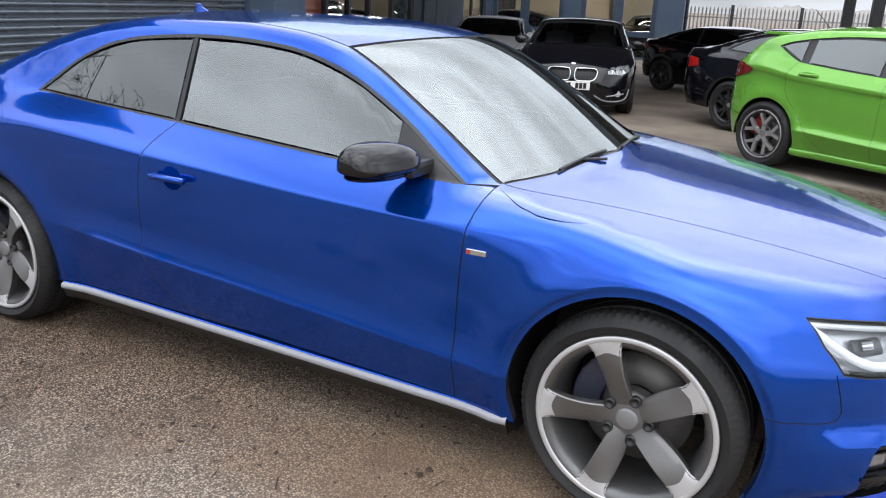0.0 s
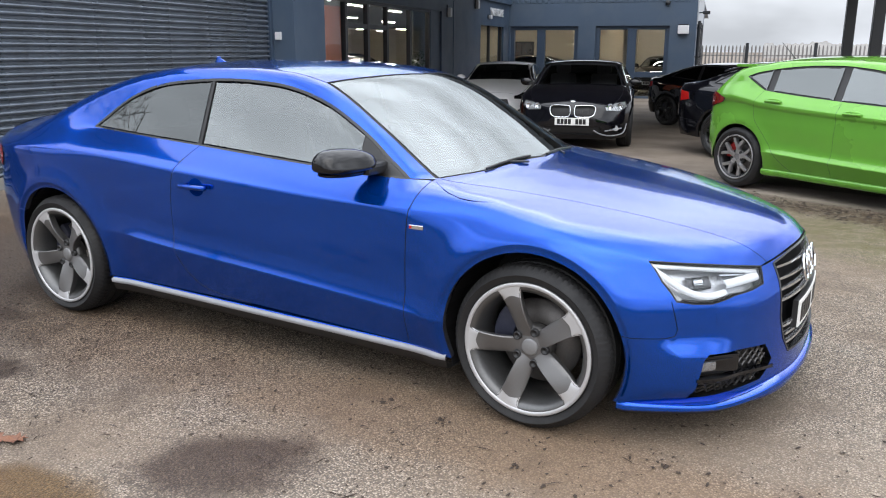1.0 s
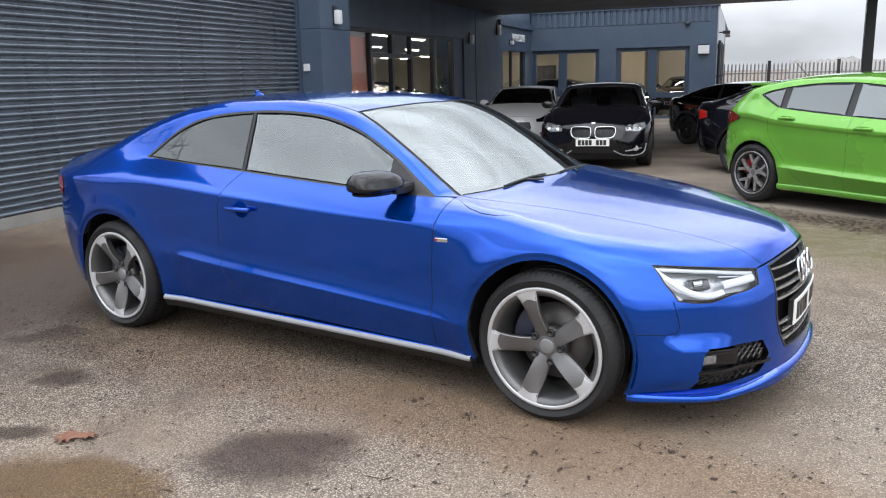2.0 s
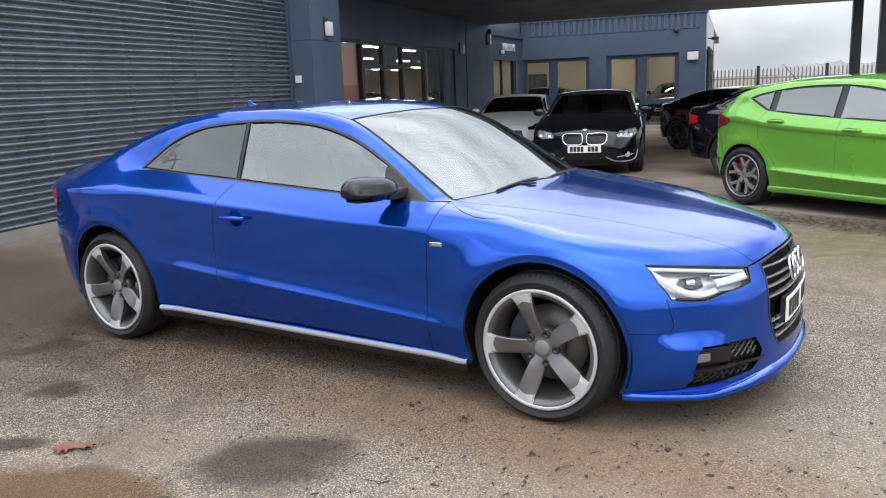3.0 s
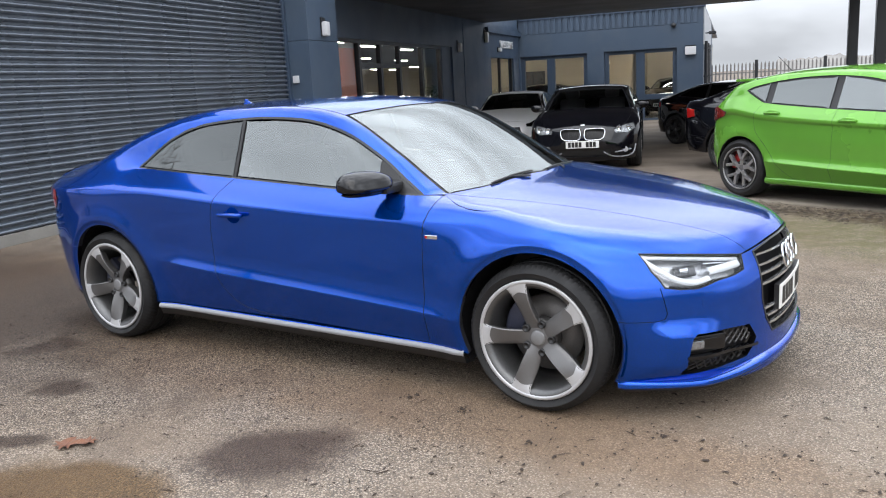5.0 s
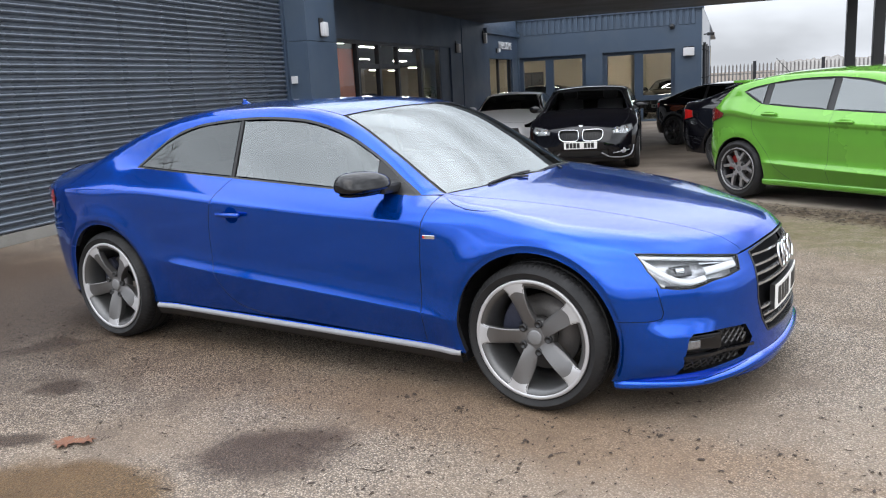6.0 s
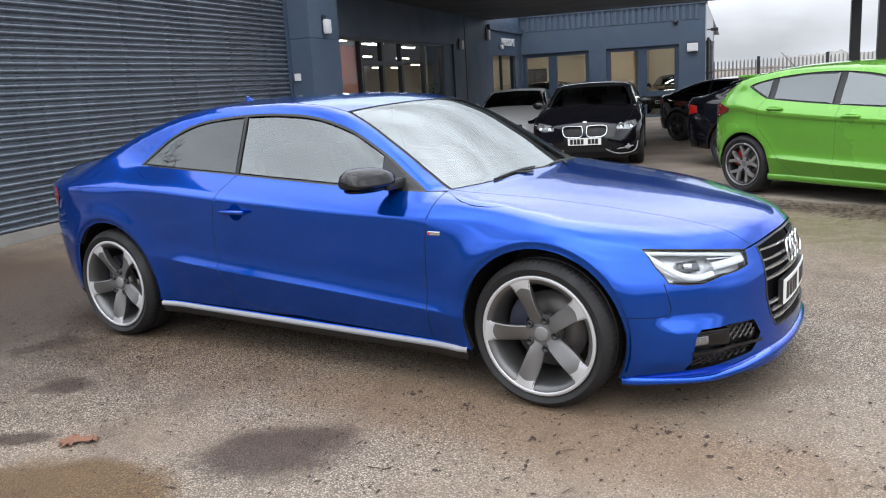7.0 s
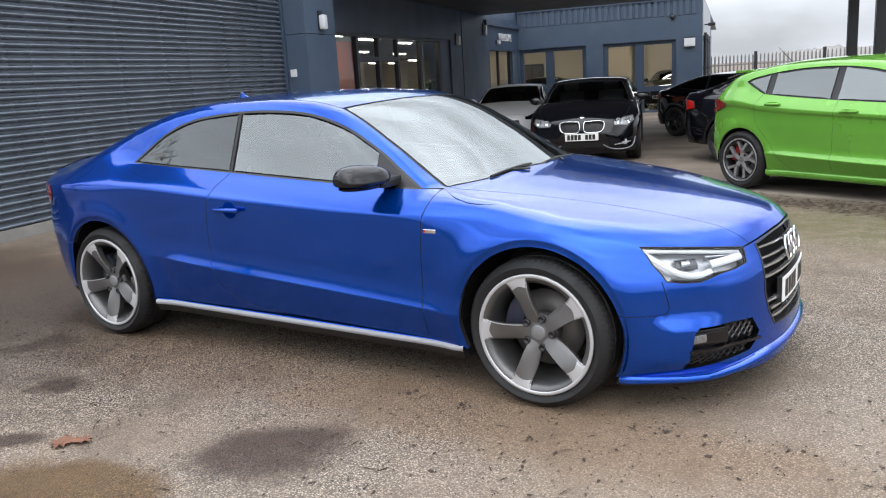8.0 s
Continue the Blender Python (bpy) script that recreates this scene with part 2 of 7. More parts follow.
    def flat(self, dom, p):
        p = np.asarray(p, float)
        x, y, z = p[..., 0], p[..., 1], p[..., 2]
        if dom == "r":
            return np.stack([x, np.arctan2(z - self.axis, -y)], -1)
        at = self.front_at if dom == "f" else self.back_at
        sgn = 1 if dom == "f" else -1
        return np.stack([np.arctan2(y, sgn * (x - at)), z], -1)

    def side(self, x, z):
        x, z = np.asarray(x, float), np.asarray(z, float)
        return self.root(lambda d: (x + 0 * d, -d, z + 0 * d), 1.3)

    def over(self, x, y):
        x, y = np.asarray(x, float), np.asarray(y, float)
        return self.root(lambda d: (x + 0 * d, y + 0 * d, 0.45 + d), 1.5)

    def normal(self, p):
        e = 2e-3
        g = np.stack([self.value(*(p + e * np.eye(3)[k]).T) - self.value(*(p - e * np.eye(3)[k]).T) for k in range(3)], -1)
        return g / np.maximum(np.linalg.norm(g, axis=-1, keepdims=True), 1e-9)


BLUE = Form(
    top=Curve((0.95, 0.50), (0.86, 0.645), (0.80, 0.70), (0.70, 0.745), (0.45, 0.80), (0.1, 0.855), (-0.2, 0.895), (-0.33, 0.915),
              (-0.40, 0.955), (-0.62, 1.10), (-0.88, 1.245), (-1.02, 1.295), (-1.25, 1.333), (-1.65, 1.352), (-2.0, 1.352), (-2.3, 1.325),
              (-2.6, 1.262), (-2.9, 1.165), (-3.12, 1.08), (-3.28, 1.03), (-3.5, 1.008), (-3.68, 1.003), (-3.78, 0.95)),
    shift=Curve((0.9, 0.6), (0.3, 0.4), (-0.4, 0.33), (-1.1, 0.4), (-1.7, 0.0), (-2.4, -0.2), (-3.1, -0.25), (-3.7, -0.25)),
    crown=Curve((0.9, 0.22), (0.6, 0.09), (0.2, 0.035), (-0.4, 0.025), (-1.1, 0.08), (-2.0, 0.08), (-3.0, 0.10), (-3.6, 0.12)),
    belt=Curve((0.9, 0.66), (0.43, 0.735), (0.0, 0.85), (-0.5, 0.90), (-1.05, 0.922), (-1.75, 0.966), (-2.48, 1.015), (-2.9, 1.02), (-3.4, 0.995), (-3.75, 0.97)),
    width=Curve((-0.15, 0.825), (0.0, 0.852), (0.1, 0.864), (0.25, 0.880), (0.36, 0.891), (0.5, 0.903), (0.7, 0.914), (0.82, 0.918), (0.852, 0.9165), (0.868, 0.909), (0.89, 0.893), (0.94, 0.851), (1.0, 0.795)),
    tumble=Curve((-0.4, 0.45), (-2.4, 0.45), (-3.2, 0.6)),
    nose=(0.05, Curve((0.12, 0.85), (0.2, 0.865), (0.3, 0.865), (0.42, 0.859), (0.55, 0.853), (0.64, 0.828), (0.72, 0.785), (0.85, 0.66)), Curve((0.2, 2.5), (0.4, 2.37), (0.53, 2.29), (0.65, 2.1), (0.8, 2.1))),
    tail=(-2.75, Curve((0.2, -3.66), (0.35, -3.74), (0.6, -3.76), (0.8, -3.72), (0.97, -3.74), (1.1, -3.6)), Curve((0.3, 2.6),)),
    wheels=((0.0, 0.334), (-2.751, 0.334)), crease=(Curve((-2.3, 0.515), (-1.82, 0.475), (-1.16, 0.43), (-0.5, 0.38)), -2.52, -0.12, 0.026),
    ledge=(0.352, 0.440, 0.58, 0.850, 0.034), lip=0.010, flare=0.020,
    wing=(Curve((-0.15, 0.825), (0.0, 0.852), (0.25, 0.882), (0.45, 0.900), (0.58, 0.906), (0.70, 0.902), (0.80, 0.887), (0.90, 0.852), (1.0, 0.795)), -0.75, -0.05),
)
W0 = ((-0.15, 0.79), (0.0, 0.825), (0.2, 0.848), (0.42, 0.860), (0.65, 0.868), (0.80, 0.862), (0.90, 0.842), (1.0, 0.785))


def widths(k):
    return Curve(*[(a, b * k) for a, b in W0])


GREEN = Form(
    top=Curve((0.85, 0.600), (0.76, 0.760), (0.5, 0.890), (0.1, 0.975), (-0.12, 1.020), (-0.2, 1.060), (-0.55, 1.230), (-0.85, 1.335), (-1.15, 1.365), (-1.6, 1.380), (-2.1, 1.370), (-2.55, 1.318), (-2.74, 1.278), (-2.87, 1.20), (-3.03, 1.055), (-3.16, 0.950)),
    shift=Curve((0.9, 0.5), (-0.2, 0.35), (-1.0, 0.3), (-1.7, 0.0), (-3.0, -0.1)),
    crown=Curve((0.9, 0.2), (0.0, 0.06), (-1.0, 0.10), (-3.0, 0.12)),
    belt=Curve((0.8, 0.740), (0.4, 0.840), (0.0, 0.910), (-0.6, 0.925), (-1.5, 0.968), (-2.2, 1.022), (-2.65, 1.090), (-3.1, 1.095)),
    width=Curve((-0.15, 0.79), (0.0, 0.825), (0.2, 0.850), (0.4, 0.866), (0.58, 0.866), (0.70, 0.858), (0.775, 0.853), (0.815, 0.872), (0.832, 0.8735), (0.86, 0.864), (0.90, 0.843), (1.0, 0.785)),
    tumble=Curve((-0.4, 0.38), (-2.6, 0.42), (-3.2, 0.5)),
    nose=(-0.05, Curve((0.15, 0.74), (0.3, 0.80), (0.55, 0.82), (0.75, 0.76), (0.9, 0.6)), Curve((0.3, 2.5), (0.8, 2.2))),
    tail=(-2.35, Curve((0.25, -3.16), (0.5, -3.22), (0.8, -3.20), (1.0, -3.17), (1.25, -3.02), (1.4, -2.94)), Curve((0.3, 3.2),)),
    wheels=((0.0, 0.318), (-2.493, 0.318)), low=0.22, flare=0.030, lip=0.012, crease=(Curve((-2.3, 0.42), (-1.4, 0.385), (-0.4, 0.36)), -2.35, -0.2, 0.055))

def coupe_form(rear):
    return Form(
        top=Curve((0.85, 0.52), (0.76, 0.70), (0.6, 0.79), (0.2, 0.89), (-0.2, 0.96), (-0.38, 0.99), (-0.48, 1.04), (-0.75, 1.18), (-1.05, 1.28), (-1.25, 1.322), (-1.65, 1.346), (-2.1, 1.332), (-2.6, 1.245), (-3.0, 1.14), (-3.2, 1.09), (-3.55, 1.06), (-3.66, 1.0)),
        shift=Curve((0.9, 0.5), (-0.4, 0.3), (-1.1, 0.3), (-1.7, 0.0), (-3.0, -0.2)),
        crown=Curve((0.9, 0.18), (0.0, 0.05), (-1.0, 0.10), (-3.0, 0.12)),
        belt=Curve((0.8, 0.70), (0.4, 0.80), (0.0, 0.88), (-0.6, 0.94), (-1.5, 0.97), (-2.3, 1.0), (-3.0, 1.03), (-3.6, 1.0)),
        width=widths(1.02),
        tumble=Curve((-0.4, 0.42), (-2.6, 0.45), (-3.2, 0.6)),
        nose=(0.0, Curve((0.15, 0.74), (0.3, 0.80), (0.5, 0.815), (0.68, 0.78), (0.8, 0.66)), Curve((0.3, 2.8), (0.7, 2.5))),
        tail=(-2.7, Curve((0.25, -3.58), (0.5, -3.66), (0.8, -3.64), (1.0, -3.66), (1.2, -3.5)), Curve((0.3, 2.8),)),
        wheels=((0.0, 0.325), (rear, 0.325)), low=0.2, flare=0.016)


BLACKCOUPE, LONGTAIL = coupe_form(-2.69), coupe_form(-2.46)

# ---------- panels cut out of a body form ----------
from mathutils.geometry import delaunay_2d_cdt


# black on folded panel edges and joints: the gaps' shade, put into colour
GAPSHADE = mat("black_gap_shade", (0.006, 0.007, 0.012), 0.7)


def smooth_line(pts, step=0.03):
    """Points along a smooth line through pts (2D or 3D)."""
    p = np.array(pts, float)
    n = len(p)
    if n == 2:
        k = max(int(np.linalg.norm(p[1] - p[0]) / step), 1)
        return [p[0] + (p[1] - p[0]) * i / k for i in range(k + 1)]
    out = []
    for i in range(n - 1):
        a, b, c, d = p[max(i - 1, 0)], p[i], p[i + 1], p[min(i + 2, n - 1)]
        k = max(int(np.linalg.norm(c - b) / step), 1)
        for j in range(k):
            t = j / k
            out.append(0.5 * (2 * b + (c - a) * t + (2 * a - 5 * b + 4 * c - d) * t * t + (3 * b - a - 3 * c + d) * t ** 3))
    return out + [p[-1]]


def sline(form, *pts, smooth=True):
    q = np.array(smooth_line(pts) if smooth else [r for a, b in zip(pts, pts[1:]) for r in smooth_line((a, b))])
    return form.side(q[:, 0], q[:, 1])


def tline(form, *pts, smooth=True):
    q = np.array(smooth_line(pts) if smooth else [r for a, b in zip(pts, pts[1:]) for r in smooth_line((a, b))])
    return form.over(q[:, 0], q[:, 1])


def fline(form, dom, *pts, smooth=False):
    """pts: (y, z) on the nose or the tail."""
    q = np.array(smooth_line(pts) if smooth else [r for a, b in zip(pts, pts[1:]) for r in smooth_line((a, b))])
    sgn, at = (1, form.front_at) if dom == "f" else (-1, form.back_at)
    return form.root(lambda d: (at + sgn * d, q[:, 0] + 0 * d, q[:, 1] + 0 * d), 2.2)


def arch(form, wheel, r, a0, a1, k=26):
    """The rim of a wheel opening, angles in degrees from the car's front."""
    a = np.radians(np.linspace(a0, a1, k))
    x, z = form.wheels[wheel][0] + r * np.cos(a), form.wheels[wheel][1] + r * np.sin(a)
    return form.side(x, z)


def mirrored(line):
    return np.array(line)[::-1] * np.array([1, -1, 1])


def cut(form, dom, lines, step=0.035, gap=0.0014, lift=0.0, fold=0.03, holes=(), folds=()):
    """Verts, triangles and normals of the piece of a form inside a closed line, its edges folded inwards."""
    def loop_of(ls):
        pts = np.concatenate([np.asarray(l, float) for l in ls])
        keep = [0]
        for i in range(1, len(pts)):
            if np.linalg.norm(pts[i] - pts[keep[-1]]) > 0.004:
                keep.append(i)
        if np.linalg.norm(pts[keep[-1]] - pts[0]) < 0.004:
            keep.pop()
        return form.flat(dom, pts[keep])
    sc = np.array([1.0, 0.75]) if dom == "r" else np.array([0.95, 1.0])

    def inset(q, g):
        area = np.sum(q[:, 0] * np.roll(q[:, 1], -1) - np.roll(q[:, 0], -1) * q[:, 1])
        if area < 0:
            q = q[::-1]
        e = np.roll(q, -1, 0) - np.roll(q, 1, 0)
        nrm = np.stack([-e[:, 1], e[:, 0]], -1)
        nrm /= np.maximum(np.linalg.norm(nrm, axis=1, keepdims=True), 1e-9)
        return q + nrm * g
    outer = inset(loop_of(lines) * sc, gap)
    inner = [inset(loop_of(h) * sc, -gap) for h in holes]
    lo, hi = outer.min(0), outer.max(0)
    gx, gy = np.meshgrid(np.arange(lo[0] + step * 0.5, hi[0], step), np.arange(lo[1] + step * 0.5, hi[1], step))
    grid = np.stack([gx.ravel(), gy.ravel()], -1)

    def within(p, loop):
        a, b = loop, np.roll(loop, -1, 0)
        c = np.zeros(len(p), bool)
        near = np.full(len(p), 9.0)
        for (x0, y0), (x1, y1) in zip(a, b):
            cross = ((y0 > p[:, 1]) != (y1 > p[:, 1])) & (p[:, 0] < (x1 - x0) * (p[:, 1] - y0) / (y1 - y0 + 1e-15) + x0)
            c ^= cross
            d = np.array([x1 - x0, y1 - y0])
            t = np.clip(((p - (x0, y0)) @ d) / max(d @ d, 1e-12), 0, 1)
            near = np.minimum(near, np.hypot(*(p - (x0, y0) - t[:, None] * d).T))
        return c, near
    c, near = within(grid, outer)
    ok = c & (near > step * 0.45)
    for h in inner:
        c, near = within(grid, h)
        ok &= ~c & (near > step * 0.45)
    # lines along which the sheet is creased get points of their own
    extra = []
    for line in folds:
        q = form.flat(dom, np.asarray(line, float)) * sc
        c, near = within(q, outer)
        c &= near > 0.003
        for h in inner:
            hc, near = within(q, h)
            c &= ~hc & (near > 0.003)
        q = q[c]
        if len(q):
            ok &= np.min(np.hypot(grid[:, None, 0] - q[None, :, 0], grid[:, None, 1] - q[None, :, 1]), axis=1) > step * 0.35
            extra += [tuple(v) for v in q]
    loops, pts, edges = [outer] + inner, [], []
    rims = []
    for q in loops:
        k0 = len(pts)
        pts += [tuple(v) for v in q]
        edges += [(k0 + i, k0 + (i + 1) % len(q)) for i in range(len(q))]
        rims.append((k0, len(q)))
    pts += [tuple(v) for v in grid[ok]] + extra
    vs, _, fs, ov, _, _ = delaunay_2d_cdt([Vector(p) for p in pts], edges, [], 1, 1e-7)
    uv = np.array([tuple(v) for v in vs])
    p = form.place(dom, uv / sc)
    nrm = form.normal(p)
    p = p + nrm * lift
    tris = []
    gone = np.zeros(len(fs), bool)
    if len(fs):
        mid = uv[np.array([tuple(f[:3]) for f in fs])].mean(1)
        gone = ~within(mid, outer)[0]
        for h in inner:
            gone |= within(mid, h)[0]
    for f, skip in zip(fs, gone):
        if skip:
            continue
        a, b, d = f[0], f[1], f[2]
        g = np.cross(p[b] - p[a], p[d] - p[a])
        tris.append((a, b, d) if g @ nrm[a] > 0 else (a, d, b))
    where = {}
    for i, src in enumerate(ov):
        for s in src:
            where[s] = i
    verts, norms = list(p), list(nrm)
    if fold:
        for k0, k in rims:
            base = len(verts)
            ids = [where.get(k0 + i) for i in range(k)]
            if None in ids:
                continue
            for i in ids:
                verts += [p[i], p[i] - nrm[i] * fold]
                norms += [nrm[i], nrm[i]]
            for i in range(k):
                j = (i + 1) % k
                tris.append((base + 2 * i, base + 2 * i + 1, base + 2 * j + 1, base + 2 * j))
    return np.array(verts), tris, np.array(norms), len(p)


def panel(name, form, dom, lines, material, parent, label="", both=False, **kw):
    """One body panel; both: also its twin on the car's other side."""
    v, f, n, skin = cut(form, dom, lines, **kw)

    def made(v_, f_, n_):
        me = mesh_of(name, v_, f_, material, True, n_)
        # folded edges are painted black for the shade inside the gap
        me.materials.append(GAPSHADE)
        me.polygons.foreach_set("material_index", [int(max(t) >= skin) for t in f_])
        return me
    ob = put(name, made(v, f, n), parent, label=label)
    if both:
        flip = np.array([1, -1, 1])
        put(name, made(v * flip, [tuple(reversed(t)) for t in f], n * flip), parent, label=label)
    return ob

# ---------- ground ----------
def tarmac():
    m = bpy.data.materials.new("worn_wet_tarmac")
    m.use_nodes = True
    n, l = m.node_tree.nodes, m.node_tree.links
    b = n["Principled BSDF"]
    pos = n.new("ShaderNodeNewGeometry").outputs["Position"]

    def noise(scale, detail=6.0, rough=0.6):
        t = n.new("ShaderNodeTexNoise")
        t.inputs["Scale"].default_value, t.inputs["Detail"].default_value, t.inputs["Roughness"].default_value = scale, detail, rough
        l.new(pos, t.inputs["Vector"])
        return t.outputs["Fac"]

    def span(v, a, b_, c=0.0, d=1.0):
        t = n.new("ShaderNodeMapRange")
        t.interpolation_type = "SMOOTHSTEP"
        for key, val in (("From Min", a), ("From Max", b_), ("To Min", c), ("To Max", d)):
            t.inputs[key].default_value = val
        l.new(v, t.inputs["Value"])
        return t.outputs["Result"]

    def mix(f, a, b_):
        t = n.new("ShaderNodeMix")
        t.data_type = "RGBA"
        for v, i in ((f, 0), (a, 6), (b_, 7)):
            if isinstance(v, (tuple, float)):
                t.inputs[i].default_value = (*v, 1) if isinstance(v, tuple) else v
            else:
                l.new(v, t.inputs[i])
        return t.outputs[2]

    def op(kind, a, b_):
        t = n.new("ShaderNodeMath")
        t.operation = kind
        for i, v in enumerate((a, b_)):
            if isinstance(v, (int, float)):
                t.inputs[i].default_value = v
            else:
                l.new(v, t.inputs[i])
        return t.outputs[0]

    def blot(cx, cy, rx, ry, turn, wob=0.5, edge=0.35):
        """A stain with a ragged rim, round a spot of the yard."""
        mp = n.new("ShaderNodeMapping")
        mp.vector_type = "TEXTURE"
        mp.inputs["Location"].default_value = (cx, cy, 0)
        mp.inputs["Rotation"].default_value = (0, 0, radians(turn))
        mp.inputs["Scale"].default_value = (rx, ry, 4.0)
        l.new(pos, mp.inputs["Vector"])
        ln = n.new("ShaderNodeVectorMath")
        ln.operation = "LENGTH"
        l.new(mp.outputs[0], ln.inputs[0])
        return span(op("ADD", ln.outputs["Value"], op("MULTIPLY", op("SUBTRACT", noise(4.5, 10.0, 0.74), 0.5), wob * 3.2)), 1.0 + edge, 1.0 - edge)

    def stain(v, tint):
        """The surface seen through a thin film of dirt or water."""
        t = n.new("ShaderNodeVectorMath")
        t.operation = "MULTIPLY"
        t.inputs[1].default_value = tint
        l.new(v, t.inputs[0])
        return t.outputs[0]

    stones = n.new("ShaderNodeTexVoronoi")
    stones.inputs["Scale"].default_value, stones.inputs["Randomness"].default_value = 135.0, 1.0
    l.new(pos, stones.inputs["Vector"])
    grit = n.new("ShaderNodeTexVoronoi")
    grit.inputs["Scale"].default_value = 260.0
    l.new(pos, grit.inputs["Vector"])
    sep = n.new("ShaderNodeSeparateColor")
    l.new(stones.outputs["Color"], sep.inputs[0])
    tone = n.new("ShaderNodeValToRGB")
    els = tone.color_ramp.elements
    els[0].position, els[0].color = 0.0, (0.145, 0.110, 0.080, 1)
    els[1].position, els[1].color = 1.0, (0.52, 0.44, 0.355, 1)
    for p_, c_ in ((0.3, (0.215, 0.168, 0.124)), (0.6, (0.325, 0.262, 0.202)), (0.82, (0.435, 0.362, 0.288))):
        e = els.new(p_)
        e.color = (*c_, 1)
    l.new(sep.outputs[0], tone.inputs["Fac"])
    col = mix(span(stones.outputs["Distance"], 0.30, 0.70), tone.outputs[0], (0.060, 0.049, 0.040))
    # broad pale and brown areas
    col = mix(span(noise(0.45, 7.0), 0.42, 0.64, 0.0, 0.6), col, (0.19, 0.135, 0.09))
    col = mix(span(noise(1.7, 8.0, 0.7), 0.48, 0.68, 0.0, 0.55), col, (0.085, 0.06, 0.043))
    col = mix(span(noise(9.0, 8.0, 0.75), 0.6, 0.72, 0.0, 0.28), col, (0.08, 0.056, 0.04))
    # lighter mix over two broad ragged patches
    paler = op("MAXIMUM", blot(1.7, -1.2, 2.6, 1.5, 10, 0.5, 0.6), blot(-0.6, -1.9, 1.3, 0.5, 20, 0.5, 0.6))
    col = mix(op("MULTIPLY", paler, 0.16), col, (0.44, 0.37, 0.30))
    wet = op("MAXIMUM", blot(-0.79, -1.68, 0.32, 0.22, 40, 0.45, 0.4), op("MAXIMUM", op("MAXIMUM", blot(-2.29, -1.58, 0.17, 0.12, 28, 0.75, 0.45), op("MAXIMUM", blot(-3.05, -1.2, 0.30, 0.16, 50, 0.9, 0.5), blot(-1.90, -2.08, 0.16, 0.07, 30, 0.7))), op("MULTIPLY", blot(-4.7, -0.7, 2.2, 1.2, -20, 0.5, 0.5), 0.9)))
    col = mix(wet, col, stain(col, (0.36, 0.315, 0.295)))
    mud = blot(-1.24, -2.26, 0.42, 0.25, 12, 0.3, 0.25)
    col = mix(mud, col, stain(col, (0.55, 0.43, 0.27)))
    rust = op("MAXIMUM", blot(-0.2, -1.05, 1.5, 0.28, 0, 0.6, 0.5), op("MAXIMUM", blot(-2.0, -1.0, 1.0, 0.35, 0, 0.6, 0.5), blot(-0.95, -1.13, 0.3, 0.09, 25, 0.7, 0.5)))
    col = mix(op("MULTIPLY", rust, 0.6), col, stain(col, (0.78, 0.64, 0.50)))
    moss = blot(1.5, 3.2, 2.2, 0.75, -22, 0.45, 0.5)
    col = mix(op("MULTIPLY", moss, span(noise(6.0, 8.0, 0.7), 0.35, 0.6, 0.25, 0.85)), col, (0.095, 0.082, 0.030))
    soil = blot(1.3, 4.15, 2.0, 0.30, -24, 0.5, 0.4)
    col = mix(op("MULTIPLY", soil, span(noise(12.0, 8.0, 0.7), 0.35, 0.6, 0.2, 0.9)), col, (0.06, 0.036, 0.018))
    slab = blot(1.4, 5.05, 2.9, 0.42, -20, 0.15, 0.2)
    col = mix(op("MULTIPLY", slab, 0.75), col, (0.36, 0.31, 0.26))
    turn = n.new("ShaderNodeVectorMath")
    turn.operation = "DOT_PRODUCT"
    turn.inputs[1].default_value = (-SU + 0.35, CU, 0)
    l.new(pos, turn.inputs[0])
    apron = span(op("ADD", turn.outputs["Value"], op("MULTIPLY", noise(1.2, 6.0), 0.8)), 6.4, 6.9)
    pale = mix(span(noise(0.8, 8.0, 0.65), 0.35, 0.65), (0.20, 0.164, 0.130), (0.12, 0.097, 0.077))
    col = mix(op("MULTIPLY", apron, 0.94), col, pale)
    l.new(col, b.inputs["Base Color"])
    b.inputs["Specular IOR Level"].default_value = 0.3
    damp = op("MAXIMUM", op("MAXIMUM", wet, mud), span(noise(1.1, 6.0), 0.48, 0.66, 0.0, 0.7))
    l.new(op("MAXIMUM", span(damp, 0.0, 1.0, 0.72, 0.42), op("MULTIPLY", apron, 0.9)), b.inputs["Roughness"])
    h = op("ADD", op("MULTIPLY", stones.outputs["Distance"], -1.0), op("MULTIPLY", grit.outputs["Distance"], -0.35))
    h = op("ADD", h, op("MULTIPLY", noise(14.0), 0.8))
    bp = n.new("ShaderNodeBump")
    bp.inputs["Strength"].default_value, bp.inputs["Distance"].default_value = 0.75, 0.006
    l.new(op("SUBTRACT", 0.75, op("MULTIPLY", apron, 0.7)), bp.inputs["Strength"])
    l.new(h, bp.inputs["Height"])
    l.new(bp.outputs["Normal"], b.inputs["Normal"])
    return m


def ground():
    r = [0.0]
    for s, k in ((0.5, 30), (2.0, 15), (15.0, 10), (120.0, 8)):
        r += [r[-1] + s * (i + 1) for i in range(k)]
    ax = sorted([-v for v in r[1:]] + r)
    n = len(ax)
    vs = [(x, y, fall(x, y) + 0.0015 * math.sin(3 * x) * math.cos(2.3 * y)) for x in ax for y in ax]
    fs = [(i * n + j, (i + 1) * n + j, (i + 1) * n + j + 1, i * n + j + 1) for i in range(n - 1) for j in range(n - 1)]
    ob = put("ground", mesh_of("ground", vs, fs, tarmac()))
    tagged(ob, "worn brown-grey tarmac yard with damp stains and moss", "ground", kind="structure")


ground()

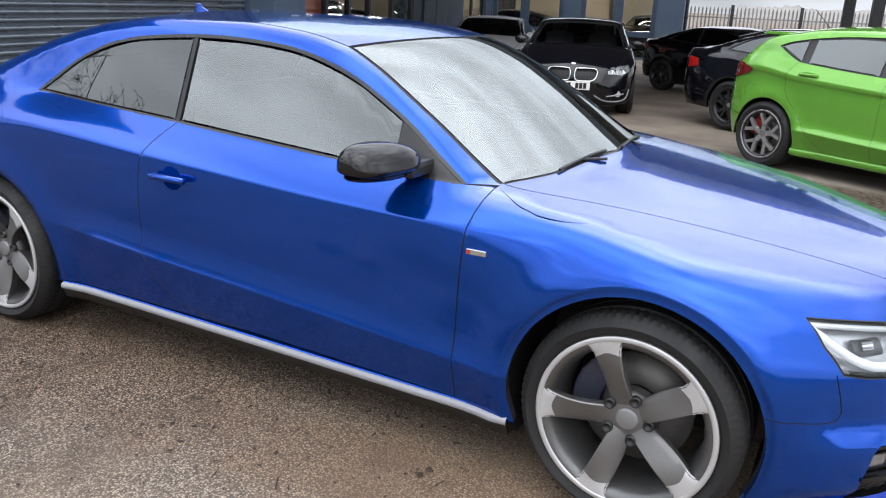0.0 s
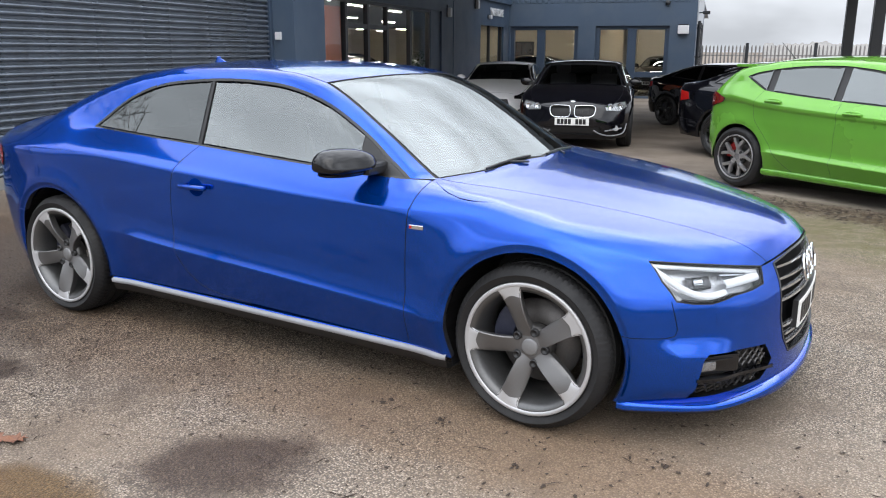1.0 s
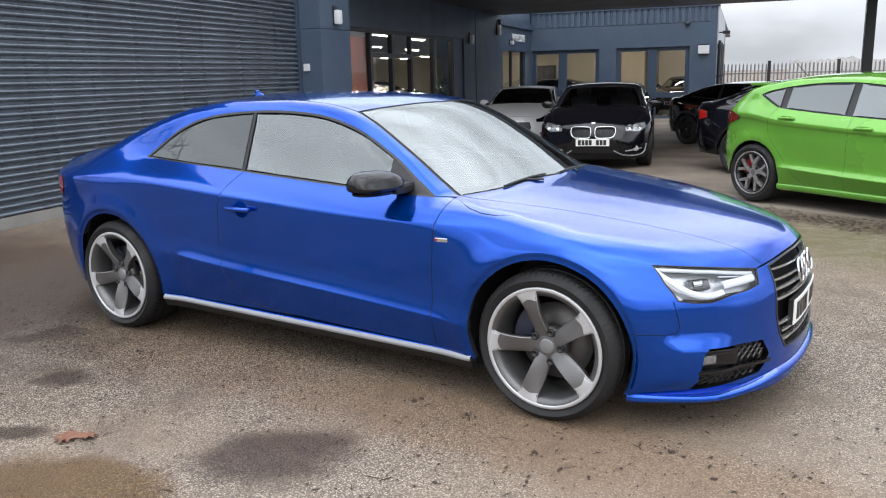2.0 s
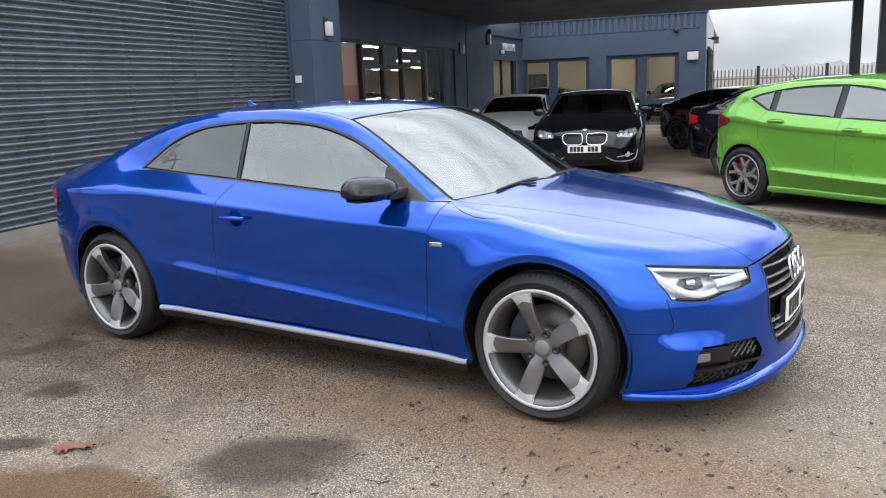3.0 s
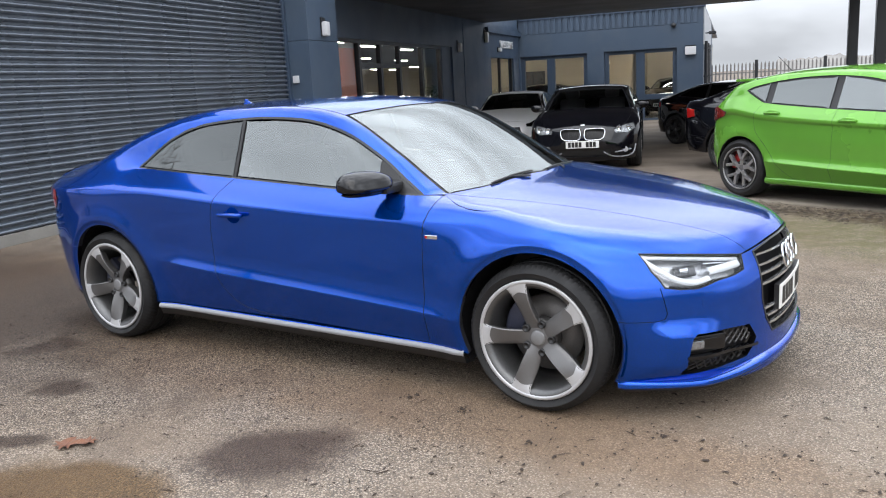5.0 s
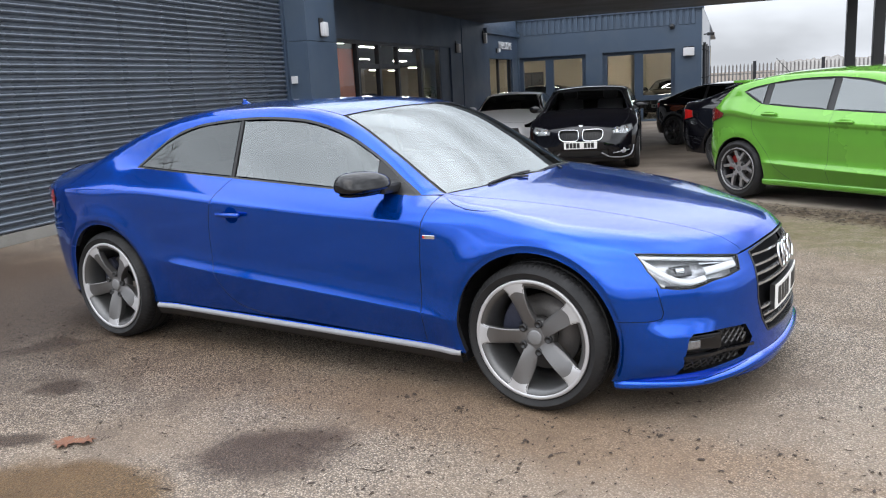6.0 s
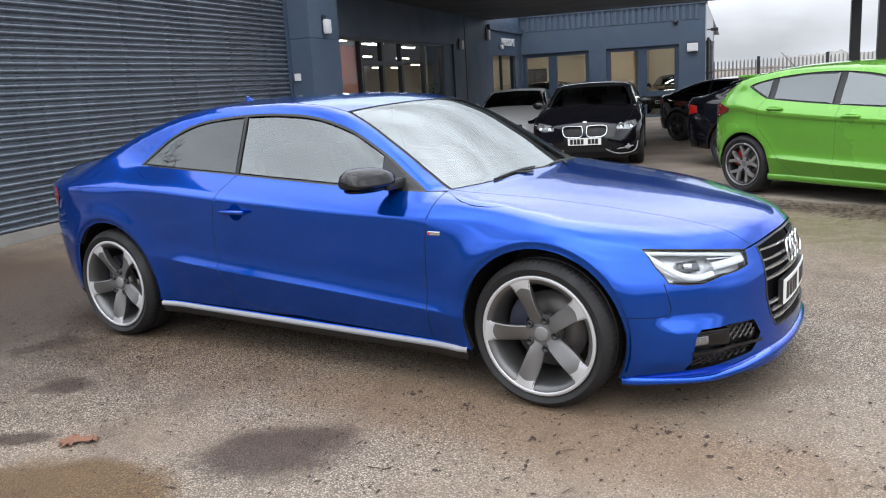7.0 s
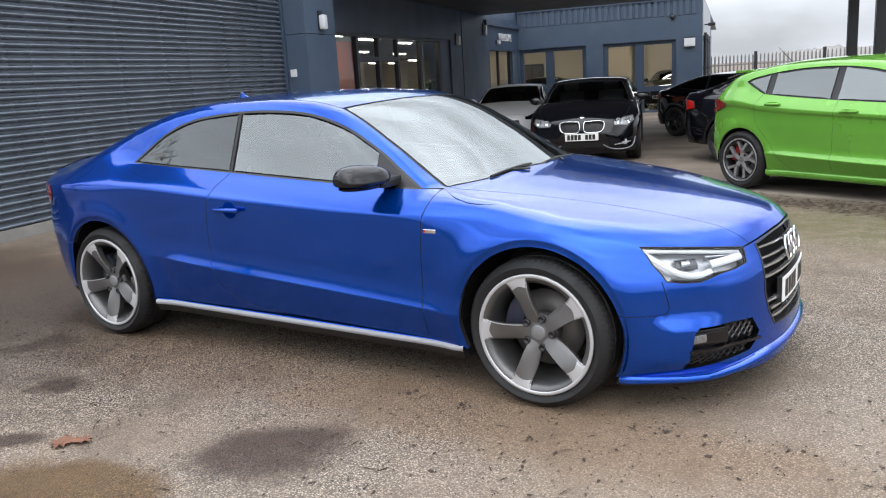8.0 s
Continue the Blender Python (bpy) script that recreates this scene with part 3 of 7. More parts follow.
# ---------- building: shuttered workshop, glazed entrance, far wing, canopy ----------
NAVY = mat("slate_blue_cladding", (0.036, 0.058, 0.096), 0.42, vary=0.10, scale=1.3, fine=60, bump=0.05, bump_scale=40, dirt=(0.06, 0.07, 0.08), dirt_amount=0.35)
NAVY_PALE = mat("slate_blue_render", (0.050, 0.078, 0.122), 0.55, vary=0.10, scale=1.1, fine=80, bump=0.08, bump_scale=60, dirt=(0.10, 0.12, 0.14), dirt_amount=0.35)
SHUT = mat("grey_blue_shutter_slat", (0.120, 0.142, 0.176), 0.28, metal=0.3, vary=0.12, scale=0.8, fine=30, piece=0.06, dirt=(0.05, 0.055, 0.06), dirt_amount=0.5, dirt_scale=2.5)
FRAME = mat("black_window_frame", (0.016, 0.018, 0.022), 0.35, vary=0.1)
SOFFIT = mat("dark_canopy_sheet", (0.052, 0.057, 0.067), 0.5, vary=0.12, scale=0.7, fine=20)
WHITE = mat("white_plastic", (0.62, 0.63, 0.65), 0.4, vary=0.05)
CREAM = mat("cream_plaster", (0.52, 0.46, 0.36), 0.7, vary=0.08, scale=0.6, fine=20)
RUSSET = mat("russet_wall", (0.40, 0.090, 0.034), 0.6, vary=0.1, scale=0.7, fine=20)
FLOORS = mat("pale_showroom_floor", (0.30, 0.29, 0.27), 0.25, vary=0.1)
PANE = glass("shop_pane", (0.88, 0.90, 0.90), 1.45)
LAMP = lit("strip_light", (1.0, 0.94, 0.83), 80.0)

UW, VW, VE = -6.4, 24.0, 20.0  # wall plane, far wing, canopy's far edge
SOF = 3.17


def sheet(name, a, b_, parent):
    """One pane of glass between two opposite corners, facing the yard."""
    (x0, y0, z0), (x1, y1, z1) = a, b_
    me = mesh_of(name, [(x0, y0, z0), (x1, y1, z0), (x1, y1, z1), (x0, y0, z1)], [(0, 1, 2, 3)], PANE, False)
    ob = put(name, me, parent)
    ob.visible_shadow = False
    return ob


def wall(name, lo, hi, material, label, bevel=0.0):
    ob = box_part(name, lo, hi, material, None, "", bevel, at=B)
    return tagged(ob, label, "wall", kind="structure")


def shutter():
    """Roller door: curved laths, each its own piece, with guide rail and bottom rail."""
    t = tagged(box_part("roller_door", (UW - 0.10, 0.35, -0.02), (UW - 0.06, 8.06, 4.3), SHUT, None, at=B), "slate-blue corrugated steel roller shutter, closed", "roller door", kind="structure")
    pitch, prof = 0.0765, []
    for k in range(9):
        a = k / 8
        prof.append((0.042 * math.sin(math.pi * min(a / 0.72, 1.0)) ** 0.8 + (-0.022 if a > 0.72 else 0.0), a * pitch))
    prof.append((-0.022, pitch))
    vs, fs = [], []
    for v in (0.35, 8.08):
        vs += [(d, v, z) for d, z in prof]
    k = len(prof)
    fs = [(i, i + 1, k + i + 1, k + i) for i in range(k - 1)]
    me = mesh_of("slat", vs, [tuple(reversed(f)) for f in fs], SHUT)
    for i in range(55):
        ob = put("slat", me, t)
        ob.matrix_basis = pose(UW - 0.052, 0, 0.125 + i * pitch)
    box_part("bottom_rail", (UW - 0.06, 0.35, 0.0), (UW - 0.02, 8.06, 0.125), mat("galvanised_rail", (0.30, 0.29, 0.27), 0.5, metal=0.4, vary=0.2), t, "dull grey bottom rail", 0.006)
    box_part("guide_rail", (UW - 0.06, 8.06, 0.0), (UW + 0.02, 8.14, 4.3), NAVY, t, "", 0.005)


shutter()
wall("wall_workshop", (UW - 0.5, -0.1, -0.1), (UW - 0.12, 8.14, 5.2), NAVY, "slate-blue workshop wall behind the roller shutter")
wall("wall_lintel", (UW - 0.12, -0.1, 4.3), (UW + 0.0, 8.14, 5.2), NAVY, "slate-blue lintel above the roller shutter")

wall("wall_workshop_jamb", (UW - 0.12, -0.1, -0.1), (UW + 0.0, 0.34, 4.3), NAVY, "slate-blue jamb at the end of the roller shutter")
wall("wall_workshop_side", (-17.0, -0.5, -0.1), (UW + 0.0, -0.12, 5.2), NAVY, "slate-blue side wall of the workshop")
tagged(box_part("roof", (-17.0, -0.5, 5.2), (UW, 8.14, 5.4), NAVY, None, at=B), "flat roof of the workshop", "roof", kind="structure")


def pillar():
    t = thing("pillar", "slate-blue panelled pillar beside the roller shutter", "pillar", B, kind="structure")
    for a, b in ((-0.1, 0.95), (0.956, 2.24), (2.246, 3.5)):
        box_part("panel", (UW - 0.12, 8.14, a), (UW + 0.4, 9.22, b), NAVY_PALE, t, "", 0.006)


pillar()

# entrance front, in pieces round the glazing and the door beyond it
G0, G1, GT = 9.60, 16.73, 2.38
for lo, hi, nm in (((UW - 0.25, 9.22, GT), (UW, G1, SOF + 0.6), "wall_over_glazing"), ((UW - 0.25, G1, -0.2), (UW, 17.70, SOF + 0.6), "wall_panel_a"),
                   ((UW - 0.25, 17.72, -0.2), (UW + 0.01, 20.4, SOF - 0.25), "wall_panel_b"), ((UW - 0.25, 17.72, SOF - 0.25), (UW, VW, SOF + 0.0), "wall_fascia"),
                   ((UW - 0.25, 20.4, 2.16), (UW + 0.01, VW, SOF - 0.25), "wall_over_door"), ((UW - 0.25, 9.22, -0.2), (UW, G0, GT), "wall_panel_c")):
    wall(nm, lo, hi, NAVY, "dark slate-blue entrance wall panel")
wall("trim_fascia", (UW - 0.02, 19.9, SOF - 0.28), (UW + 0.10, 24.6, SOF - 0.13), NAVY, "slate-blue projecting fascia strip")


def glazing():
    t = thing("window_1", "black-framed full-height showroom entrance glazing", "window", B, kind="structure")
    xs = (G0, 11.08, 12.15, 13.20, 14.63, 15.95, G1)
    for v in xs[1:-1]:
        box_part("mullion", (UW - 0.16, v - 0.055, -0.1), (UW - 0.06, v + 0.055, GT), FRAME, t, "", 0.004)
    box_part("head_frame", (UW - 0.16, G0, GT - 0.07), (UW - 0.055, G1, GT), FRAME, t)
    box_part("side_panel", (UW - 0.15, 16.0, -0.1), (UW - 0.05, G1, GT), NAVY, t)
    box_part("transom", (UW - 0.155, xs[1] + 0.055, 1.83), (UW - 0.065, xs[3] - 0.055, 1.92), FRAME, t)
    for a, b in zip(xs, xs[1:-1]):
        sheet("pane", (UW - 0.11, a + 0.05, 0.0), (UW - 0.11, b - 0.05, GT - 0.05), t)


glazing()


def far_door():
    t = thing("door_1", "glazed black-framed side door under the sign", "door", B, kind="structure")
    for v in (20.45, 21.7, 23.2):
        box_part("frame", (UW - 0.14, v - 0.05, -0.2), (UW - 0.06, v + 0.05, 2.16), FRAME, t)
    for a, b in ((20.5, 21.65), (21.75, 23.15)):
        sheet("pane", (UW - 0.10, a, -0.1), (UW - 0.10, b, 2.14), t)
    box_part("side_panel", (UW - 0.2, 23.25, -0.2), (UW, VW, 2.16), NAVY, t)


far_door()


def lettering(text, size, m, material, label):
    c = bpy.data.curves.new("sign_text", "FONT")
    c.body, c.size, c.extrude, c.align_x, c.align_y = text, size, 0.02, "CENTER", "CENTER"
    o = bpy.data.objects.new("tmp", c)
    scene.collection.objects.link(o)
    me = bpy.data.meshes.new_from_object(o.evaluated_get(bpy.context.evaluated_depsgraph_get()))
    bpy.data.objects.remove(o)
    me.materials.clear()
    me.materials.append(material)
    ob = put("welcome_sign", me, None, m)
    return tagged(ob, label, "sign")


lettering("WELCOME", 0.33, B @ pose(UW + 0.03, 22.25, 2.57, 90, 0, 90), WHITE, "white raised letters reading WELCOME on the fascia wall")

# far wing with two pairs of windows
WINZ = 2.20
for lo, hi, nm in (((UW, VW, -0.3), (-6.36, VW + 0.3, WINZ), "wall_wing_a"), ((-4.03, VW, -0.3), (-3.46, VW + 0.3, WINZ), "wall_wing_b"), ((-1.10, VW, -0.3), (-0.28, VW + 0.3, WINZ), "wall_wing_c"),
                   ((UW, VW, WINZ), (-0.28, VW + 0.3, 2.93), "wall_wing_head")):
    wall(nm, lo, hi, NAVY_PALE, "painted slate-blue wall of the far wing")
wall("wall_wing_end", (-0.58, VW + 0.3, -0.3), (-0.28, VW + 13, 3.42), NAVY_PALE, "slate-blue end wall of the far wing")


PALEGREY = mat("pale_grey_cladding", (0.36, 0.38, 0.41), 0.5, vary=0.08, scale=1.0, fine=30)
tagged(box_part("cladding", (-0.275, VW - 0.02, 2.25), (-0.24, VW + 9.0, 3.40), PALEGREY, None, at=B), "pale grey metal cladding on the wing's end wall", "cladding", kind="structure")
for k in range(3):
    pipe = thing("downpipe", "dark slim downpipe on the wing's end wall", "downpipe", B @ pose(-0.20, VW + 0.35 + 2.1 * k, -0.2), "downpipes")
    bm = bmesh.new()
    rod(bm, (0, 0, 0), (0, 0, 2.55), 0.055, 12)
    part("pipe", bm, FRAME, pipe, "", 40)
    for z in (0.5, 1.4, 2.3):
        box_part("bracket", (-0.075, -0.07, z), (0.06, 0.07, z + 0.04), FRAME, pipe)


def ribs():
    t = tagged(box_part("cladding", (UW, VW + 0.02, 2.93), (-0.28, VW + 0.3, 3.42), NAVY_PALE, None, at=B), "slate-blue ribbed metal cladding above the windows", "cladding", kind="structure")
    bm = bmesh.new()
    box(bm, (0, -0.03, 2.94), (0.12, 0.03, 3.44), bevel=0.012)
    me = bpy.data.meshes.new("rib")
    bm.to_mesh(me)
    bm.free()
    me.materials.append(NAVY_PALE)
    for i in range(29):
        put("rib", me, t, pose(-6.2 + i * 0.2, VW + 0.01, 0))
    box_part("roof_trim", (UW, VW - 0.05, 3.42), (-0.22, VW + 0.35, 3.5), NAVY, t)


ribs()


def wing_window(name, a, b, mids):
    t = thing(name, "slate-framed showroom window of the far wing", "window", B, kind="structure")
    z0 = 0.73
    box_part("transom", (a, VW + 0.10, 0.56), (b, VW + 0.26, z0), NAVY, t)
    box_part("threshold", (a, VW + 0.08, -0.3), (b, VW + 0.28, -0.06), NAVY_PALE, t)
    box_part("head", (a, VW + 0.10, 2.08), (b, VW + 0.26, WINZ), NAVY, t)
    edges = [a, *mids, b]
    for k, v in enumerate(edges):
        w = 0.14 if 0 < k < len(edges) - 1 else 0.07
        lo, hi = (v, v + 2 * w) if k == 0 else ((v - 2 * w, v) if k == len(edges) - 1 else (v - w, v + w))
        box_part("mullion", (lo, VW + 0.09, -0.06), (hi, VW + 0.24, 2.08), NAVY, t, "", 0.005)
    for p, q in zip(edges, edges[1:]):
        sheet("pane", (p + 0.05, VW + 0.15, z0), (q - 0.05, VW + 0.15, 2.08), t)
        sheet("pane", (p + 0.05, VW + 0.15, -0.06), (q - 0.05, VW + 0.15, 0.56), t)


wing_window("window_2", -6.36, -4.03, (-5.30,))
wing_window("window_3", -3.46, -1.10, (-2.28,))

# rooms behind the glass
wall("wall_room_side", (-26.2, 9.2, -0.2), (-26.0, 54, 3.1), CREAM, "cream showroom side wall")
wall("wall_room_near", (-26.0, 9.25, -0.2), (UW - 0.3, 9.4, 3.1), RUSSET, "russet showroom end wall")
wall("wall_room_far", (-26.0, 53.8, -0.2), (-0.6, 54, 3.1), CREAM, "cream showroom back wall")
wall("wall_room_russet", (-8.75, 13.4, -0.2), (-8.6, 15.5, 2.45), RUSSET, "russet feature wall inside the showroom")
wall("wall_room_mid", (-8.0, 18.6, -0.2), (-7.88, 24.0, 3.0), mat("pale_grey_plaster", (0.34, 0.35, 0.34), 0.7, vary=0.1), "pale grey partition inside the showroom")
wall("wall_joint", (UW - 0.30, 17.64, -0.2), (UW - 0.22, 17.79, 3.75), NAVY, "slate-blue backing strip behind the wall joint")
wall("wall_room_fin", (-2.8, 26.6, -0.2), (-2.65, 30.5, 3.0), CREAM, "cream cross wall inside the far wing")
wall("wall_room_fin", (-4.95, 28.4, -0.2), (-4.8, 30.5, 3.0), CREAM, "cream cross wall inside the far wing")
wall("wall_room_back", (-9.6, 30.5, -0.2), (-0.6, 30.65, 3.0), CREAM, "cream partition wall inside the far wing")
for lo, hi in (((-26.0, 9.3, -0.22), (UW - 0.2, VW + 0.2, -0.10)), ((-26.0, VW + 0.2, -0.22), (-0.6, 54, -0.10))):
    tagged(box_part("floor", lo, hi, FLOORS, None, at=B), "pale showroom floor", "floor", kind="structure")
tagged(box_part("ceiling", (-26.2, 9.0, 2.95), (UW - 0.02, 54, 3.1), mat("grey_ceiling", (0.16, 0.155, 0.15), 0.8), None, at=B), "grey showroom ceiling", "ceiling", kind="structure")
tagged(box_part("ceiling", (UW - 0.02, VW + 0.3, 2.95), (-0.6, 54, 3.1), mat("grey_ceiling", (0.16, 0.155, 0.15), 0.8), None, at=B), "grey ceiling of the far wing", "ceiling", kind="structure")
tagged(box_part("roof", (-26.2, 8.2, 3.78), (UW, VW, 3.95), NAVY, None, at=B), "flat grey workshop roof", "roof", kind="structure")
tagged(box_part("roof", (-26.2, VW, 3.5), (-0.3, 54, 3.6), NAVY, None, at=B), "flat roof of the far wing", "roof", kind="structure")
wall("wall_upper_grey", (UW - 0.25, 20.0, SOF), (UW - 0.02, VW, 3.78), NAVY_PALE, "pale blue-grey upper wall beyond the canopy")


def strip_lamp(u, v, z, along):
    t = thing("ceiling_light", "lit white strip light under the showroom ceiling", "ceiling light", B @ pose(u, v, z, 0, 0, along), "showroom strip lights")
    box_part("housing", (-0.75, -0.07, 0.0), (0.75, 0.07, 0.05), WHITE, t)
    box_part("diffuser", (-0.73, -0.032, -0.024), (0.73, 0.032, -0.002), LAMP, t)
    return t


first = strip_lamp(-9.4, 15.7, 2.7, 90)
for u, v, z, a in ((-7.7, 13.3, 2.72, 90), (-11.8, 21.2, 2.7, 90), (-9.9, 19.3, 2.7, 90), (-9.2, 20.6, 2.7, 90), (-10.2, 22.8, 2.7, 90), (-9.6, 24.6, 2.7, 90), (-17.8, 36.3, 2.7, 90), (-21.8, 46.3, 2.7, 90), (-18.5, 41.4, 2.7, 90), (-22.0, 50.0, 2.7, 90),
                   (-18.9, 46.0, 2.7, 90), (-14.5, 33.0, 2.7, 90), (-14.0, 27.5, 2.7, 90), (-5.9, 27.5, 2.55, 0), (-4.0, 28.5, 2.55, 0), (-8.2, 27, 2.55, 0), (-2.0, 28.5, 2.7, 0)):
    copy_thing(first, B @ pose(u, v, z, 0, 0, a))

# canopy on columns
tagged(box_part("canopy", (UW - 0.04, 9.6, SOF), (4.1, VE, SOF + 0.7), SOFFIT, None, "", at=B), "dark grey flat canopy over the forecourt", "canopy", kind="structure")


def column(u, v, w):
    t = thing("column", "dark square steel canopy column", "column", B @ pose(u, v, fall(u * CU - v * SU, u * SU + v * CU)), "canopy columns", "structure")
    box_part("post", (-w / 2, -w / 2, 0.0), (w / 2, w / 2, SOF + 0.2), FRAME, t, "", 0.008)
    box_part("base_plate", (-w / 2 - 0.06, -w / 2 - 0.06, 0.0), (w / 2 + 0.06, w / 2 + 0.06, 0.02), FRAME, t)


column(3.19, 17.0, 0.21)
column(3.76, 17.0, 0.23)


def bulkhead(m, tall=0.26):
    t = thing("wall_lamp", "white bulkhead wall light with dark bracket", "wall lamp", m, "outdoor wall lights")
    box_part("back_plate", (0.0, -0.07, -tall / 2), (0.03, 0.07, tall / 2 + 0.05), FRAME, t, "", 0.01)
    bm = box(bmesh.new(), (0.02, -0.075, -tall / 2), (0.12, 0.075, tall / 2 - 0.02), None, 0.035)
    part("diffuser", bm, WHITE, t, "white opal diffuser", True)
    return t


bulkhead(B @ pose(UW + 0.4, 8.66, 2.45))
bulkhead(B @ pose(UW, 17.2, 2.38))
bulkhead(B @ pose(UW + 0.01, 19.8, 2.74), 0.32)
fl = thing("flood_lamp", "white square flood light on the wing wall", "wall lamp", B @ pose(-0.67, VW, 2.08))
box_part("body", (-0.17, -0.14, -0.14), (0.17, 0.0, 0.12), WHITE, fl, "", 0.02)
box_part("bracket", (-0.16, -0.1, 0.12), (0.16, 0.0, 0.16), FRAME, fl)
lb = thing("entrance_lamp", "small white lamp over the side door", "wall lamp", B @ pose(UW + 0.01, 21.27, 2.40))
box_part("back_plate", (0.0, -0.12, -0.06), (0.03, 0.12, 0.08), FRAME, lb, "", 0.008)
box_part("diffuser", (0.03, -0.10, -0.05), (0.11, 0.10, 0.06), WHITE, lb, "white diffuser", 0.02)
sw = thing("junction_box", "small white switch box on the pillar", "switch", B @ pose(UW + 0.12, 8.14, 1.62))
box_part("body", (-0.05, -0.05, -0.06), (0.05, 0.0, 0.06), WHITE, sw, "", 0.008)
cc = thing("dome_camera", "small dark dome security camera on the wing wall", "security camera", B @ pose(-1.2, VW, 2.93))
bm = bmesh.new()
bmesh.ops.create_uvsphere(bm, u_segments=14, v_segments=8, radius=0.085, matrix=Matrix.Translation((0, -0.08, -0.03)))
part("dome", bm, FRAME, cc, "", True)
box_part("bracket", (-0.03, -0.08, -0.01), (0.03, 0.0, 0.05), WHITE, cc)
ex = thing("side_camera", "small white security camera on the end wall", "security camera", B @ pose(-0.28, VW + 0.8, 2.62))
box_part("arm", (0.0, -0.02, -0.02), (0.25, 0.02, 0.02), FRAME, ex)
box_part("body", (0.15, -0.05, -0.05), (0.38, 0.05, 0.05), FRAME, ex, "", 0.01)


def palisade():
    t = thing("palisade_fence", "weathered grey steel palisade fence behind the cars", "fence", B, kind="structure")
    g = mat("galvanised_pale", (0.22, 0.21, 0.205), 0.6, metal=0.3, vary=0.2, piece=0.2)
    v0, zb = 34.0, -0.15
    vs = [(-0.033, 0, 0), (0, -0.012, 0), (0.033, 0, 0), (-0.033, 0, 1.72), (0, -0.012, 1.72), (0.033, 0, 1.72), (0, -0.004, 1.83)]
    me = mesh_of("pale", vs, [(0, 1, 4, 3), (1, 2, 5, 4), (3, 4, 6), (4, 5, 6), (2, 0, 3, 5), (5, 3, 6)], g, False)
    for i in range(170):
        put("pale", me, t, pose(-0.2 + i * 0.155, v0, zb))
    for z in (0.35, 1.35):
        box_part("rail", (-0.3, v0 + 0.01, z + zb), (26.2, v0 + 0.05, z + zb + 0.06), g, t)
    for i in range(10):
        box_part("post", (1.55 + i * 2.7, v0 - 0.03, zb), (1.68 + i * 2.7, v0 + 0.06, zb + 1.9), FRAME, t)


palisade()

pic = thing("wall_picture", "dark framed picture on the wing's inner wall", "picture", B @ pose(-7.65, 30.5, 1.42))
box_part("frame", (-0.75, -0.05, -0.35), (0.75, 0.0, 0.35), FRAME, pic, "", 0.01)
for k in range(3):
    box_part("picture", (-0.68 + 0.47 * k, -0.056, -0.28), (-0.27 + 0.47 * k, -0.048, 0.28), mat("dark_print", (0.05, 0.05, 0.055), 0.3, vary=0.5, scale=4), pic)


def pot_plant(m):
    """A leafy house plant in a dark tub just inside the glazing."""
    t = thing("house_plant", "leafy green house plant in a dark tub inside the entrance", "plant", m)
    vs, fs = lathe([(0.0, 0.0), (0.17, 0.0), (0.21, 0.42), (0.19, 0.42), (0.17, 0.36), (0.0, 0.36)], 24, "z")
    put("tub", mesh_of("tub", vs, fs, FRAME), t)
    rnd = random.Random(5)
    green = mat("dark_green_leaf", (0.035, 0.075, 0.022), 0.45, vary=0.3, scale=9)
    bm = bmesh.new()
    for _ in range(9):
        rod(bm, (0, 0, 0.36), (rnd.gauss(0, 0.12), rnd.gauss(0, 0.12), rnd.uniform(0.8, 1.35)), 0.008, 6, 0.004)
    part("stem", bm, green, t)
    vs, fs = [], []
    for _ in range(170):
        c = Vector((rnd.gauss(0, 0.15), rnd.gauss(0, 0.15), rnd.uniform(0.65, 1.5)))
        d = Vector((rnd.gauss(0, 1), rnd.gauss(0, 1), rnd.uniform(-0.4, 0.8))).normalized()
        w = d.cross(Vector((0, 0, 1))).normalized() * 0.035
        k = len(vs)
        vs += [c, c + d * 0.09 + w, c + d * 0.2 - Vector((0, 0, 0.03)), c + d * 0.09 - w]
        fs += [(k, k + 1, k + 2), (k, k + 2, k + 3)]
    put("leaves", mesh_of("leaves", vs, fs, green), t)


pot_plant(B @ pose(-7.1, 16.9, -0.10))

# ---------- wheels ----------
TYRE = mat("tyre_rubber", (0.008, 0.008, 0.009), 0.7, vary=0.25, scale=9, fine=200, bump=0.15, bump_scale=300, dirt=(0.03, 0.027, 0.024), dirt_amount=0.2, dirt_scale=6)
TITAN = mat("titanium_grey_alloy", (0.165, 0.162, 0.162), 0.5, metal=0.75, vary=0.08, scale=5, fine=400, coat=0.3)
SILVER = mat("machined_alloy", (0.50, 0.50, 0.51), 0.38, metal=0.45, vary=0.06, scale=5, fine=300)
BLACK = mat("black_plastic", (0.012, 0.012, 0.013), 0.45, vary=0.15, scale=8, fine=200)
GLOSSBLACK = mat("gloss_black", (0.004, 0.004, 0.005), 0.05, vary=0.1)
STEEL = mat("brake_steel", (0.17, 0.16, 0.155), 0.5, metal=0.6, vary=0.15, scale=20)
CHROME = mat("chrome_trim", (0.75, 0.76, 0.78), 0.12, metal=1.0, vary=0.03)
CALIPER = mat("dark_caliper", (0.06, 0.065, 0.10), 0.45, metal=0.4)
REDCAL = mat("red_caliper", (0.45, 0.03, 0.03), 0.4)


